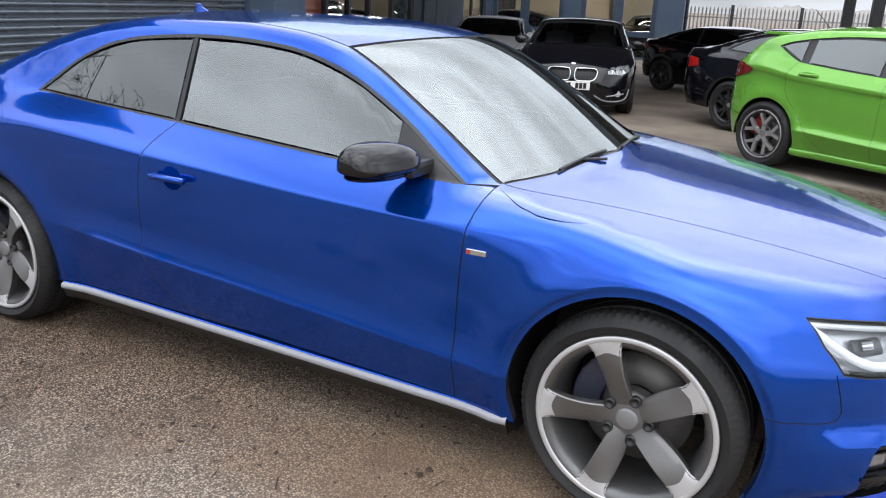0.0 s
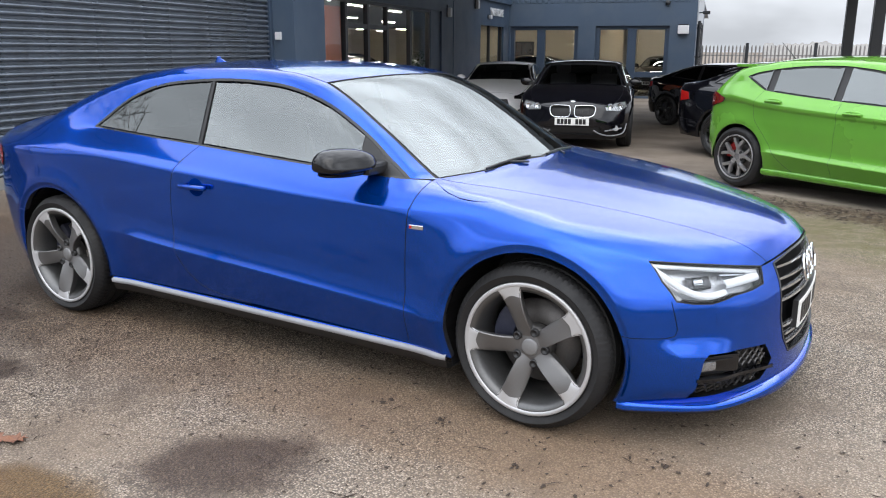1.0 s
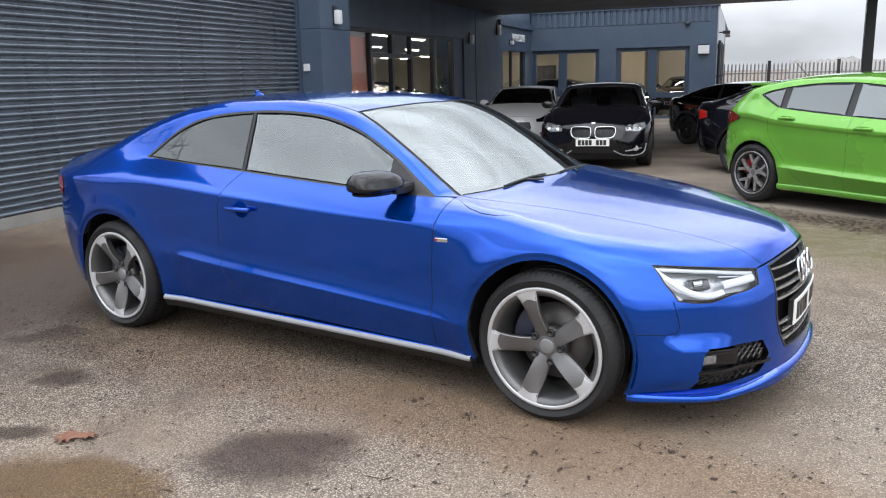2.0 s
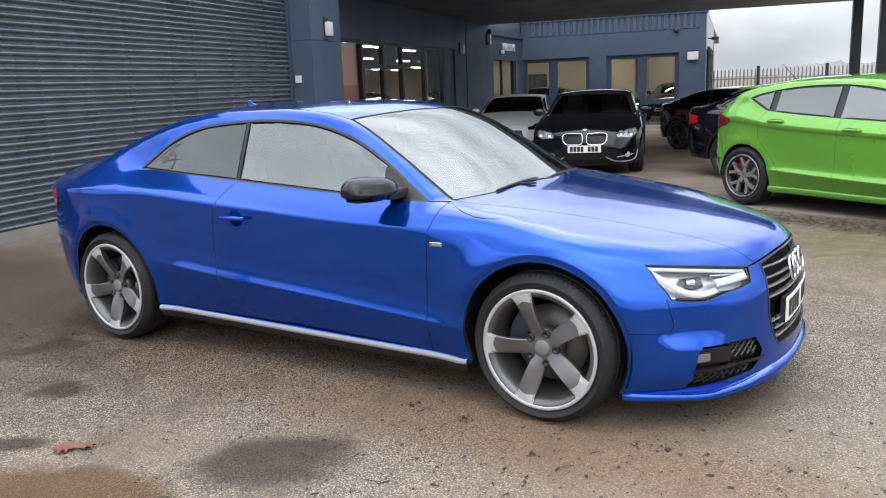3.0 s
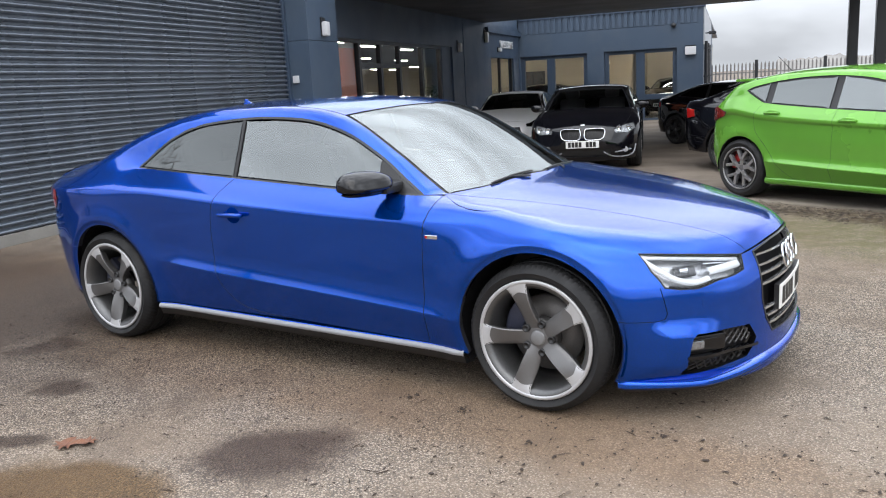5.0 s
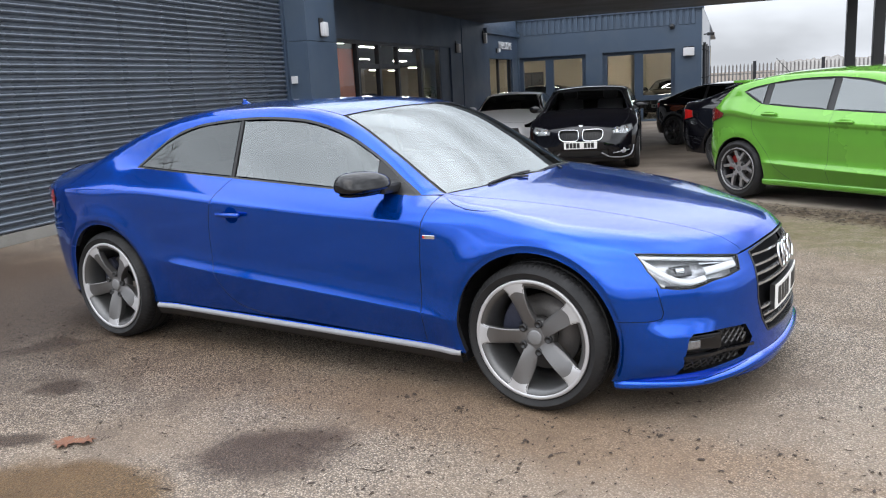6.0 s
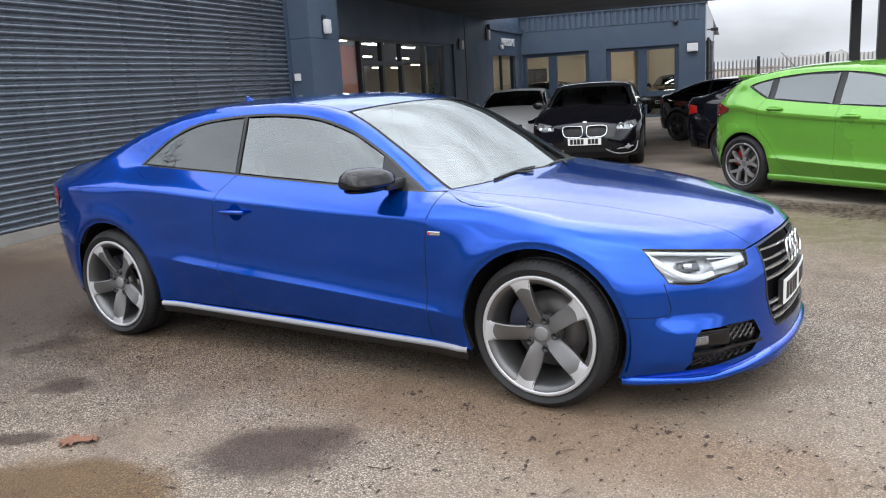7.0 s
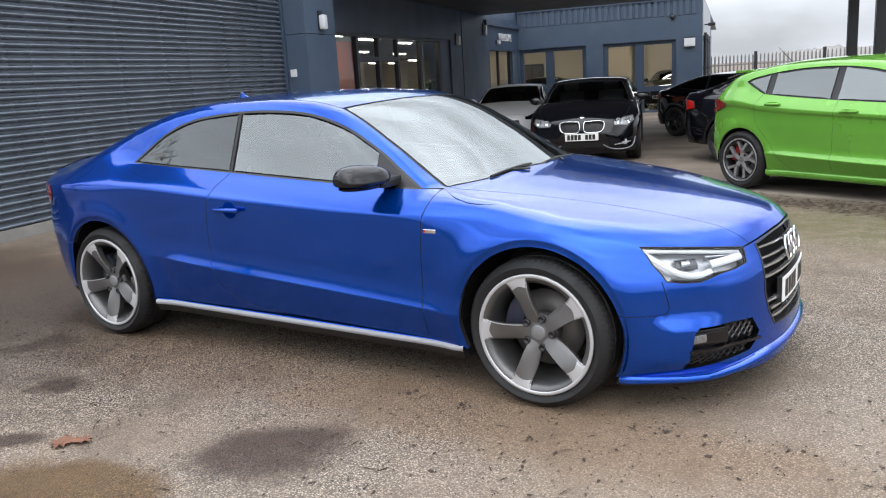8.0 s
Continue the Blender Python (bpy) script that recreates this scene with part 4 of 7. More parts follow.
def tyre_mesh(R, rim, w, seg=96):
    """A turned tyre; past 100 segments its shoulders are notched into tread blocks."""
    h = w / 2
    prof = [(rim - 0.012, h - 0.02), (rim + 0.004, h - 0.008), (rim + 0.02, h + 0.004), ((R + rim) / 2, h + 0.010), (R - 0.030, h + 0.004), (R - 0.016, h - 0.008), (R - 0.004, h - 0.024), (R, h - 0.045), (R, h - 0.066), (R - 0.009, h - 0.069), (R - 0.009, h - 0.076), (R, h - 0.079)]
    full = prof + [(R, 0.006), (R - 0.009, 0.004), (R - 0.009, -0.004), (R, -0.006)] + [(r, -y) for r, y in reversed(prof)]
    vs, fs = lathe(full, seg)
    k = len(full)
    if seg > 100:
        for i in range(seg):
            for q in (5, 6, 7, 8):
                for j in (q, k - 1 - q):
                    if (i + (q - 5)) % 3 == 0:
                        x, y, z = vs[i * k + j]
                        vs[i * k + j] = (x * (1 - 0.006 / R), y, z * (1 - 0.006 / R))
    me = mesh_of("tyre", vs, [tuple(reversed(f)) for f in fs], TYRE)
    me.set_sharp_from_angle(angle=radians(28))
    return me


def barrel_mesh(rim, w, name="wheel", material=TITAN):
    h = w / 2
    prof = [(rim - 0.02, h), (rim - 0.035, h - 0.02), (rim - 0.045, h - 0.06), (rim - 0.05, 0.0), (rim - 0.04, -h), (rim, -h), (rim - 0.02, 0.0), (rim, h - 0.02), (rim + 0.007, h - 0.006), (rim + 0.002, h + 0.003)]
    prof = [(r, -y) for r, y in prof]
    vs, fs = lathe(prof, 72, close=True)
    return mesh_of(name, vs, fs, material)


def blade(rim, w, dish, t, q):
    """A place on a blade's face: t from hub to rim, q from one edge to the other."""
    h = w / 2
    r = 0.03 + (rim - 0.008 - 0.03) * t
    flare = max(t - 0.84, 0.0) / 0.16
    lead = 0.031 + 0.010 * t + 0.020 * flare ** 2
    trail = 0.031 + 0.013 * t + 0.014 * flare ** 2
    z = (lead * q if q > 0 else trail * q) + 0.005 * math.sin(math.pi * t)
    y = -(h - dish * (1 - t) ** 1.5) - 0.001 + 0.014 * q * math.sin(math.pi * min(t * 1.1, 1.0)) - 0.0015 * (1 - q * q)
    a = z / max(r, 0.06) if t > 0.8 else z / r
    bend = min(max((t - 0.7) / 0.3, 0.0), 1.0)
    flat, round_ = (r, z), (r * math.cos(a), r * math.sin(a))
    return Vector((flat[0] * (1 - bend) + round_[0] * bend, y, flat[1] * (1 - bend) + round_[1] * bend))


def blade_mesh(rim, w, dish):
    """One blade spoke like a rotor's: flat tilted face, crisp bevelled edges, deep dark flanks."""
    qs, ts = (-1.0, -0.9, -0.45, 0.0, 0.45, 0.9, 1.0), [i / 17 for i in range(18)]
    nc, vs, fs = len(qs) + 2, [], []
    for t in ts:
        row = [blade(rim, w, dish, t, q) for q in qs]
        row[0].y += 0.004
        row[-1].y += 0.004
        back = 0.036 + 0.012 * (1 - t)
        inner = [Vector((row[0].x, row[0].y + back, row[0].z * 0.72)), *row, Vector((row[-1].x, row[-1].y + back, row[-1].z * 0.72))]
        vs += inner
    for i in range(len(ts) - 1):
        fs += [(i * nc + j, i * nc + j + 1, (i + 1) * nc + j + 1, (i + 1) * nc + j) for j in range(nc - 1)]
    me = mesh_of("spoke", vs, fs, TITAN)
    me.set_sharp_from_angle(angle=radians(35))
    return me


def tip_mesh(rim, w, dish):
    """The bright machined foot where a blade meets the rim, a thin skin on the blade."""
    vs, fs, k = [], [], 11
    for i in range(k):
        q = 1.96 * i / (k - 1) - 0.98
        t0 = 0.775 + 0.065 * (1 - abs(q) ** 1.5)
        for j in range(4):
            vs.append(blade(rim, w, dish, t0 + (1.0 - t0) * j / 3, q) - Vector((0, 0.0012 - (0.003 if abs(q) > 0.9 else 0.0), 0)))
    fs = [(4 * i + j, 4 * i + 4 + j, 4 * i + 5 + j, 4 * i + 1 + j) for i in range(k - 1) for j in range(3)]
    return mesh_of("spoke_foot", vs, fs, SILVER)


def set_wheel(parent, x, y, R, rim, w, style, meshes, side=-1, spin=0.0, steer=0.0):
    """A wheel with its tyre, spokes, bolts, cap, disc and caliper; side -1: the car's right."""
    turn = 0 if side < 0 else 180
    wh = put("wheel", meshes["rim"], parent, pose(x, y, R, 0, 0, turn + steer), "alloy wheel with low-profile tyre")
    put("tyre", meshes["tyre"], wh)
    put("rim_lip", meshes["lip"], wh, label="bright rim edge" if style in ("rotor", "silver") else "")
    n = meshes["n"]
    for i in range(n):
        m = pose(0, 0, 0, 0, -(360 / n * i + spin), 0)
        for nm in ("spoke", "spoke_foot"):
            if nm in meshes:
                put(nm, meshes[nm], wh, m)
    for i in range(5):
        a = radians(72 * i + spin + 36)
        put("bolt", meshes["bolt"], wh, pose(0.064 * math.cos(a), 0, 0.064 * math.sin(a)))
    for nm in ("hub", "cap", "disc", "caliper"):
        put(nm, meshes[nm], wh)
    return wh


def wheel_meshes(R, rim, w, style, cal):
    h = w / 2
    d = {"tyre": tyre_mesh(R, rim, w, 240 if style == "rotor" else 72), "rim": barrel_mesh(rim, w, material={"dark": DARKALLOY, "black": DARKALLOY}.get(style, BARREL))}
    vs, fs = lathe([(rim + 0.004, -h + 0.004), (rim + 0.006, -h - 0.003), (rim + 0.002, -h - 0.006), (rim - 0.007, -h - 0.0055), (rim - 0.010, -h - 0.003), (rim - 0.013, -h + 0.008)], 72)
    d["lip"] = mesh_of("rim_lip", vs, fs, {"dark": FRAMEALLOY, "black": DARKALLOY}.get(style, SILVER))
    dish = 0.045
    yf = -(h - dish)
    if style == "rotor":
        d["n"] = 5
        d["spoke"] = blade_mesh(rim, w, dish)
        d["spoke_foot"] = tip_mesh(rim, w, dish)
    else:
        d["n"] = 5
        bm = bmesh.new()
        for s in (-1, 1):
            if style == "dark":
                # a wide fork from the end of a short stem
                m = Matrix.Translation((0.095, 0, 0)) @ Matrix.Rotation(s * 0.56, 4, "Y")
                box(bm, (-0.012, yf - 0.034, -0.017), (rim - 0.095, yf + 0.01, 0.017), m, 0.007)
            else:
                box(bm, (0.09, yf - 0.032, -0.019), (rim - 0.012, yf + 0.01, 0.019), Matrix.Rotation(s * 0.20, 4, "Y"), 0.007)
        box(bm, (0.03, yf - 0.02, -0.026), (0.14, yf + 0.01, 0.026), None, 0.006)
        me = bpy.data.meshes.new("spoke")
        bm.to_mesh(me)
        bm.free()
        me.materials.append({"dark": FRAMEALLOY, "black": DARKALLOY}.get(style, SILVER))
        d["spoke"] = me
    vs, fs = lathe([(0.0, yf - 0.006), (0.03, yf - 0.008), (0.062, yf - 0.004), (0.08, yf + 0.006), (0.082, yf + 0.05), (0.0, yf + 0.05)], 40)
    d["hub"] = mesh_of("hub", vs, fs, TITAN)
    vs, fs = lathe([(0.0, yf - 0.014), (0.027, yf - 0.014), (0.032, yf - 0.012), (0.034, yf - 0.004)], 32)
    d["cap"] = mesh_of("cap", vs, fs, mat("satin_wheel_cap", (0.24, 0.24, 0.245), 0.5, metal=0.6, vary=0.06))
    vs, fs = lathe([(0.0, yf - 0.010), (0.007, yf - 0.011), (0.012, yf - 0.019), (0.0155, yf - 0.019), (0.0178, yf - 0.004)], 12)
    d["bolt"] = mesh_of("bolt", vs, fs, BLACK)
    vs, fs = lathe([(0.07, 0.0), (0.165, 0.0), (0.165, 0.03), (0.07, 0.03), (0.07, 0.0)], 48)
    d["disc"] = mesh_of("disc", vs, fs, STEEL)
    bm = bmesh.new()
    for a0 in range(5):
        a = radians(135 + a0 * 11)
        box(bm, (0.10, -0.028, -0.022), (0.185, 0.055, 0.022), Matrix.Rotation(-a, 4, "Y"), 0.008)
    me = bpy.data.meshes.new("caliper")
    bm.to_mesh(me)
    bm.free()
    me.materials.append(cal)
    d["caliper"] = me
    return d


BARREL = mat("grey_barrel", (0.13, 0.13, 0.13), 0.4, metal=0.7, vary=0.12)
DARKALLOY = mat("black_alloy", (0.03, 0.03, 0.032), 0.3, metal=0.5, vary=0.1)
FRAMEALLOY = mat("dark_grey_alloy", (0.38, 0.38, 0.39), 0.3, metal=0.7, vary=0.1)

# ---------- the blue coupe ----------
BLUEPAINT = paint("electric_blue_metallic", (0.0001, 0.059, 0.380), 0.78, 0.10, 0.15, 1.0, 1.46)
BLUEPAINT.node_tree.nodes["Principled BSDF"].inputs["Specular Tint"].default_value = (0.0, 0.48, 1.0, 1)


def drops_and_sheen(m, size, strength):
    """Fine drying drops on the faces that look upwards, as relief of the clear coat, and an added sheen there."""
    n, l = m.node_tree.nodes, m.node_tree.links
    geo_, up, fade = n.new("ShaderNodeNewGeometry"), n.new("ShaderNodeSeparateXYZ"), n.new("ShaderNodeMapRange")
    drop, dome, bp, tc = n.new("ShaderNodeTexVoronoi"), n.new("ShaderNodeMapRange"), n.new("ShaderNodeBump"), n.new("ShaderNodeTexCoord")
    for key, val in (("From Min", 0.72), ("From Max", 0.92), ("To Max", strength)):
        fade.inputs[key].default_value = val
    for key, val in (("From Min", 0.10), ("From Max", 0.42), ("To Min", 1.0), ("To Max", 0.0)):
        dome.inputs[key].default_value = val
    drop.inputs["Scale"].default_value = size
    bp.inputs["Distance"].default_value = 0.0012
    l.new(geo_.outputs["Normal"], up.inputs[0])
    l.new(up.outputs["Z"], fade.inputs["Value"])
    l.new(tc.outputs["Object"], drop.inputs["Vector"])
    l.new(drop.outputs["Distance"], dome.inputs["Value"])
    l.new(dome.outputs["Result"], bp.inputs["Height"])
    l.new(fade.outputs["Result"], bp.inputs["Strength"])
    l.new(bp.outputs["Normal"], n["Principled BSDF"].inputs["Coat Normal"])
    # coat IOR raised on upward faces to put a whiter sky sheen on them
    wet = n.new("ShaderNodeMapRange")
    for key, val in (("From Min", 0.80), ("From Max", 0.975), ("To Min", 1.40), ("To Max", 2.6)):
        wet.inputs[key].default_value = val
    l.new(up.outputs["Z"], wet.inputs["Value"])
    l.new(wet.outputs["Result"], n["Principled BSDF"].inputs["Coat IOR"])


drops_and_sheen(BLUEPAINT, 190.0, 0.10)
CARGLASS = glass("clear_car_glass", (0.42, 0.50, 0.48), 2.45)
DARKGLASS = glass("tinted_car_glass", (0.05, 0.055, 0.06), 1.8)
SCREEN = glass("windscreen_glass", (0.66, 0.76, 0.74), 2.7)
CABIN = mat("black_cabin_cloth", (0.028, 0.028, 0.030), 0.8, vary=0.2, bump=0.2)
REDLENS = mat("red_lamp_lens", (0.42, 0.012, 0.010), 0.12, vary=0.1, coat=0.8)
LENS = glass("lamp_lens", (0.96, 0.97, 0.98), 1.35)
LAMPGREY = mat("lamp_bowl_grey", (0.56, 0.57, 0.59), 0.25, metal=0.45, vary=0.1)
BRIGHTBOWL = mat("bright_lamp_bowl", (0.78, 0.79, 0.81), 0.22, metal=0.35, vary=0.06)
LAMPWHITE = mat("white_light_guide", (0.85, 0.87, 0.90), 0.25, vary=0.03)
PLATE = mat("white_number_plate", (0.78, 0.78, 0.76), 0.35, vary=0.03)
TRIM = mat("satin_black_trim", (0.012, 0.012, 0.013), 0.28, vary=0.1)
INK = mat("plate_black", (0.01, 0.01, 0.01), 0.5)
SILL = mat("satin_silver_strip", (0.30, 0.305, 0.325), 0.45, metal=0.2, vary=0.06)


def coupe():
    F = BLUE
    car = thing("car", "metallic blue two-door coupe with black mirrors parked on damp tarmac", "car")
    P = BLUEPAINT
    R = 0.360
    # shut lines
    door_f = [(-0.545, 0.232), (-0.54, 0.42), (-0.53, 0.60), (-0.515, 0.80), (-0.50, 0.893)]
    belt = [(-0.50, 0.896), (-0.585, 0.903), (-1.05, 0.922), (-1.75, 0.967)]
    door_r = [(-1.75, 0.967), (-1.795, 0.90), (-1.83, 0.80), (-1.85, 0.66), (-1.85, 0.52), (-1.82, 0.41), (-1.72, 0.31), (-1.56, 0.272), (-1.41, 0.262)]
    bonnet = [(-0.498, -0.703), (-0.40, -0.69), (-0.2, -0.628), (0.02, -0.575), (0.26, -0.527), (0.44, -0.484), (0.58, -0.447), (0.735, -0.395)]
    lamp_top = [(-0.434, 0.640), (-0.62, 0.669), (-0.766, 0.690)]
    lamp_back = [(-0.766, 0.690), (-0.778, 0.624), (-0.777, 0.560)]
    lamp_low = [(-0.777, 0.560), (-0.741, 0.550), (-0.694, 0.547), (-0.613, 0.566), (-0.537, 0.573), (-0.472, 0.586), (-0.434, 0.640)]
    seam = [(0.494, 0.560), (0.510, 0.51), (0.521, 0.462), (0.514, 0.438), (0.487, 0.430), (0.42, 0.430), (0.352, 0.432)]
    dlo_top = [(-0.585, 0.903), (-0.70, 0.975), (-0.838, 1.063), (-1.056, 1.172), (-1.28, 1.238), (-1.507, 1.263), (-1.781, 1.265), (-2.10, 1.234), (-2.298, 1.163), (-2.44, 1.06), (-2.49, 1.018)]
    dlo_low = [(-2.49, 1.018), (-2.1, 0.99), (-1.75, 0.967), (-1.05, 0.922), (-0.585, 0.903)]

    # crease lines: shoulder, lower flank, turned wheel-arch lips
    xs = np.arange(-3.5, 0.6, 0.012)
    creases = [F.side(xs, F.low + t * (F.belt(xs) - F.low)) for t in (0.835, 0.852, 0.862, 0.876, 0.895)]
    xb = np.arange(-3.3, -2.42, 0.014)
    creases += [F.side(xb, F.low + t * (F.belt(xb) - F.low)) for t in (0.92, 0.945, 0.97, 0.995, 1.02, 1.045, 1.07, 1.10, 1.13)]
    xl = np.arange(-2.5, -0.14, 0.012)
    creases += [F.side(xl, F.crease[0](xl) + d) for d in (-0.006, 0.0, 0.006, 0.022, 0.05)]
    lips = [arch(F, k, 0.334 + d, -30, 210, 110) for k in (0, 1) for d in (0.037, 0.042, 0.047, 0.053, 0.059)]
    panel("fender", F, "r", [sline(F, *door_f), tline(F, *bonnet), fline(F, "f", *lamp_top), fline(F, "f", *lamp_back), sline(F, *seam), arch(F, 0, R, 15.5, 200), sline(F, (-0.344, 0.206), (-0.545, 0.232))],
          P, car, both=True, step=0.03, folds=creases + lips)
    door = [sline(F, *belt), sline(F, *door_r), sline(F, (-1.41, 0.262), (-0.545, 0.232)), sline(F, *door_f)]
    panel("door", F, "r", door, P, car, both=True, step=0.025, gap=0.0026, folds=creases)
    ws_edge = [(-0.49, -0.715), (-0.72, -0.675), (-0.95, -0.633), (-1.147, -0.592)]
    roof_edge = [(-1.147, -0.592), (-1.6, -0.585), (-2.2, -0.575)]
    rear_edge = [(-2.2, -0.575), (-2.7, -0.57), (-3.08, -0.58)]
    tail_line = [(-3.08, -0.58), (-3.2, -0.66), (-3.27, -0.765)]
    lamp_r = [(-3.215, 0.886), (-3.235, 0.83), (-3.29, 0.765)]
    panel("side_frame", F, "r", [sline(F, *dlo_top), sline(F, *dlo_low[:3]), sline(F, *door_r), sline(F, (-1.41, 0.258), (-2.36, 0.262)), arch(F, 1, R, -14, 145), sline(F, (-3.05, 0.543), (-3.32, 0.57)),
                                 sline(F, (-3.32, 0.57), (-3.29, 0.765)), sline(F, *lamp_r[::-1]), tline(F, *tail_line[::-1]), tline(F, *rear_edge[::-1]), tline(F, *roof_edge[::-1]), tline(F, *ws_edge[::-1])],
          P, car, both=True, step=0.025, folds=creases + lips)
    bon = tline(F, *bonnet)
    base = tline(F, (-0.49, -0.70), (-0.40, -0.45), (-0.345, 0.0))
    nose = fline(F, "f", (-0.375, 0.650), (-0.2, 0.672), (0.0, 0.68), smooth=True)
    panel("bonnet", F, "r", [base[::-1], bon, nose, mirrored(nose), mirrored(bon), mirrored(base[::-1])], P, car, step=0.035)
    wtop = tline(F, (-1.147, -0.592), (-1.06, -0.3), (-1.01, 0.0))
    rtop = tline(F, (-2.2, -0.575), (-2.3, -0.3), (-2.33, 0.0))
    panel("roof", F, "r", [wtop[::-1], tline(F, *roof_edge), rtop, mirrored(rtop), mirrored(tline(F, *roof_edge)), mirrored(wtop[::-1])], P, car, step=0.04, gap=0.003)
    edge = tline(F, *ws_edge)
    panel("windscreen", F, "r", [base[::-1], edge, wtop, mirrored(wtop), mirrored(edge), mirrored(base[::-1])], SCREEN, car, step=0.05, gap=0.012, lift=-0.002, fold=0.004)
    # black ceramic border and seal round the screen
    panel("screen_border", F, "r", [base[::-1], edge, wtop, mirrored(wtop), mirrored(edge), mirrored(base[::-1])], BLACK, car, step=0.2, gap=0.004, lift=-0.006, fold=0.006,
          holes=[[tline(F, (-0.44, 0.0), (-0.50, -0.45), (-0.58, -0.655)), tline(F, (-0.58, -0.655), (-0.95, -0.60), (-1.10, -0.565)), tline(F, (-1.10, -0.565), (-1.01, -0.3), (-0.965, 0.0)),
                  mirrored(tline(F, (-1.10, -0.565), (-1.01, -0.3), (-0.965, 0.0))), mirrored(tline(F, (-0.58, -0.655), (-0.95, -0.60), (-1.10, -0.565))), mirrored(tline(F, (-0.44, 0.0), (-0.50, -0.45), (-0.58, -0.655)))]])
    rbase = tline(F, (-3.08, -0.58), (-3.14, -0.3), (-3.16, 0.0))
    redge = tline(F, *rear_edge)
    panel("rear_window", F, "r", [rtop[::-1], redge, rbase, mirrored(rbase), mirrored(redge), mirrored(rtop[::-1])], DARKGLASS, car, step=0.06, gap=0.006, lift=-0.003)
    lid_e = tline(F, (-3.08, -0.58), (-3.2, -0.62), (-3.45, -0.62))
    lid_b = tline(F, (-3.45, -0.62), (-3.60, -0.35), (-3.65, 0.0))
    panel("boot_lid", F, "r", [rbase[::-1], lid_e, lid_b, mirrored(lid_b), mirrored(lid_e), mirrored(rbase[::-1])], P, car, step=0.04)
    # tail and rear bumper
    tail = [sline(F, (-3.32, 0.57), (-3.29, 0.765)), sline(F, *lamp_r[::-1]), tline(F, *tail_line[::-1]), tline(F, (-3.2, -0.62), (-3.45, -0.62)), lid_b]
    half = np.concatenate(tail)
    panel("tail_panel", F, "b", [half, mirrored(half)], P, car, step=0.05)
    panel("tail_lamp", F, "b", [sline(F, *lamp_r), sline(F, (-3.29, 0.765), (-3.385, 0.765)), fline(F, "b", (-0.782, 0.765), (-0.5, 0.77)), fline(F, "b", (-0.5, 0.77), (-0.5, 0.88)), fline(F, "b", (-0.5, 0.88), (-0.76, 0.885))],
          REDLENS, car, "glossy red tail lamp", both=True, step=0.03, lift=0.004)
    bl = np.concatenate([arch(F, 1, R, 145, 191), sline(F, (-3.11, 0.25), (-3.3, 0.225)), fline(F, "b", (-0.82, 0.218), (-0.5, 0.21), (0, 0.21))])
    bt = np.concatenate([fline(F, "b", (0, 0.565), (-0.6, 0.565), (-0.80, 0.57)), sline(F, (-3.32, 0.57), (-3.05, 0.543))])
    panel("rear_bumper", F, "b", [bt, bl, mirrored(bl), mirrored(bt)], P, car, step=0.05, folds=lips + [mirrored(q) for q in lips])
    # nose: bumper with its openings
    gr = np.concatenate([fline(F, "f", (0.0, 0.672), (-0.2, 0.664), (-0.355, 0.642), smooth=True), fline(F, "f", (-0.365, 0.64), (-0.398, 0.55), (-0.402, 0.45), (-0.378, 0.36), (-0.33, 0.298)), fline(F, "f", (-0.33, 0.298), (0.0, 0.29))])
    grille_loop = [gr, mirrored(gr)]
    vent = [(-0.754, 0.355), (-0.737, 0.374), (-0.495, 0.364), (-0.455, 0.30), (-0.483, 0.258), (-0.51, 0.233), (-0.611, 0.219), (-0.752, 0.203), (-0.760, 0.28)]
    vent_loop = [fline(F, "f", *vent, vent[0])]
    vent_left = [mirrored(vent_loop[0])]
    bump = np.concatenate([fline(F, "f", (0.0, 0.675), (-0.2, 0.668), (-0.37, 0.648), smooth=True), fline(F, "f", (-0.37, 0.646), (-0.434, 0.640)), fline(F, "f", *lamp_low[::-1]), sline(F, *seam),
                           arch(F, 0, R, 15.5, -28), sline(F, (0.335, 0.16), (0.46, 0.148)), fline(F, "f", (-0.79, 0.147), (-0.6, 0.142), (-0.35, 0.140), (0.0, 0.140))])
    panel("front_bumper", F, "f", [bump, mirrored(bump)], P, car, step=0.025, folds=lips + [mirrored(q) for q in lips], holes=[grille_loop, vent_loop, vent_left])
    # grille: bowl, bars, frame
    panel("grille_bowl", F, "f", grille_loop, mat("matt_black_mesh", (0.006, 0.006, 0.007), 0.9, spec=0.1), car, "black grille mesh", step=0.06, lift=-0.045, gap=-0.01, fold=0)
    for z in (0.625, 0.585, 0.548, 0.505, 0.40, 0.365, 0.33):
        w = 0.35 if z > 0.6 else (0.39 if z > 0.38 else 0.345)
        y = np.linspace(-w, w, 25)
        c = F.root(lambda d: (F.front_at + d, y + 0 * d, z + 0 * y), 2.2)
        nr = F.normal(c)
        vs, fs = [], []
        for p_, n_ in zip(c, nr):
            vs += [p_ - n_ * 0.022 + (0, 0, 0.006), p_ - n_ * 0.007 + (0, 0, 0.0048), p_ - n_ * 0.007 - (0, 0, 0.0048), p_ - n_ * 0.022 - (0, 0, 0.002)]
        for i in range(len(y) - 1):
            fs += [(4 * i + a, 4 * i + 4 + a, 4 * i + 4 + (a + 1) % 4, 4 * i + (a + 1) % 4) for a in range(4)]
        put("grille_bar", mesh_of("grille_bar", vs, fs, mat("silver_grille_bar", (0.55, 0.56, 0.58), 0.22, metal=0.85), False), car)
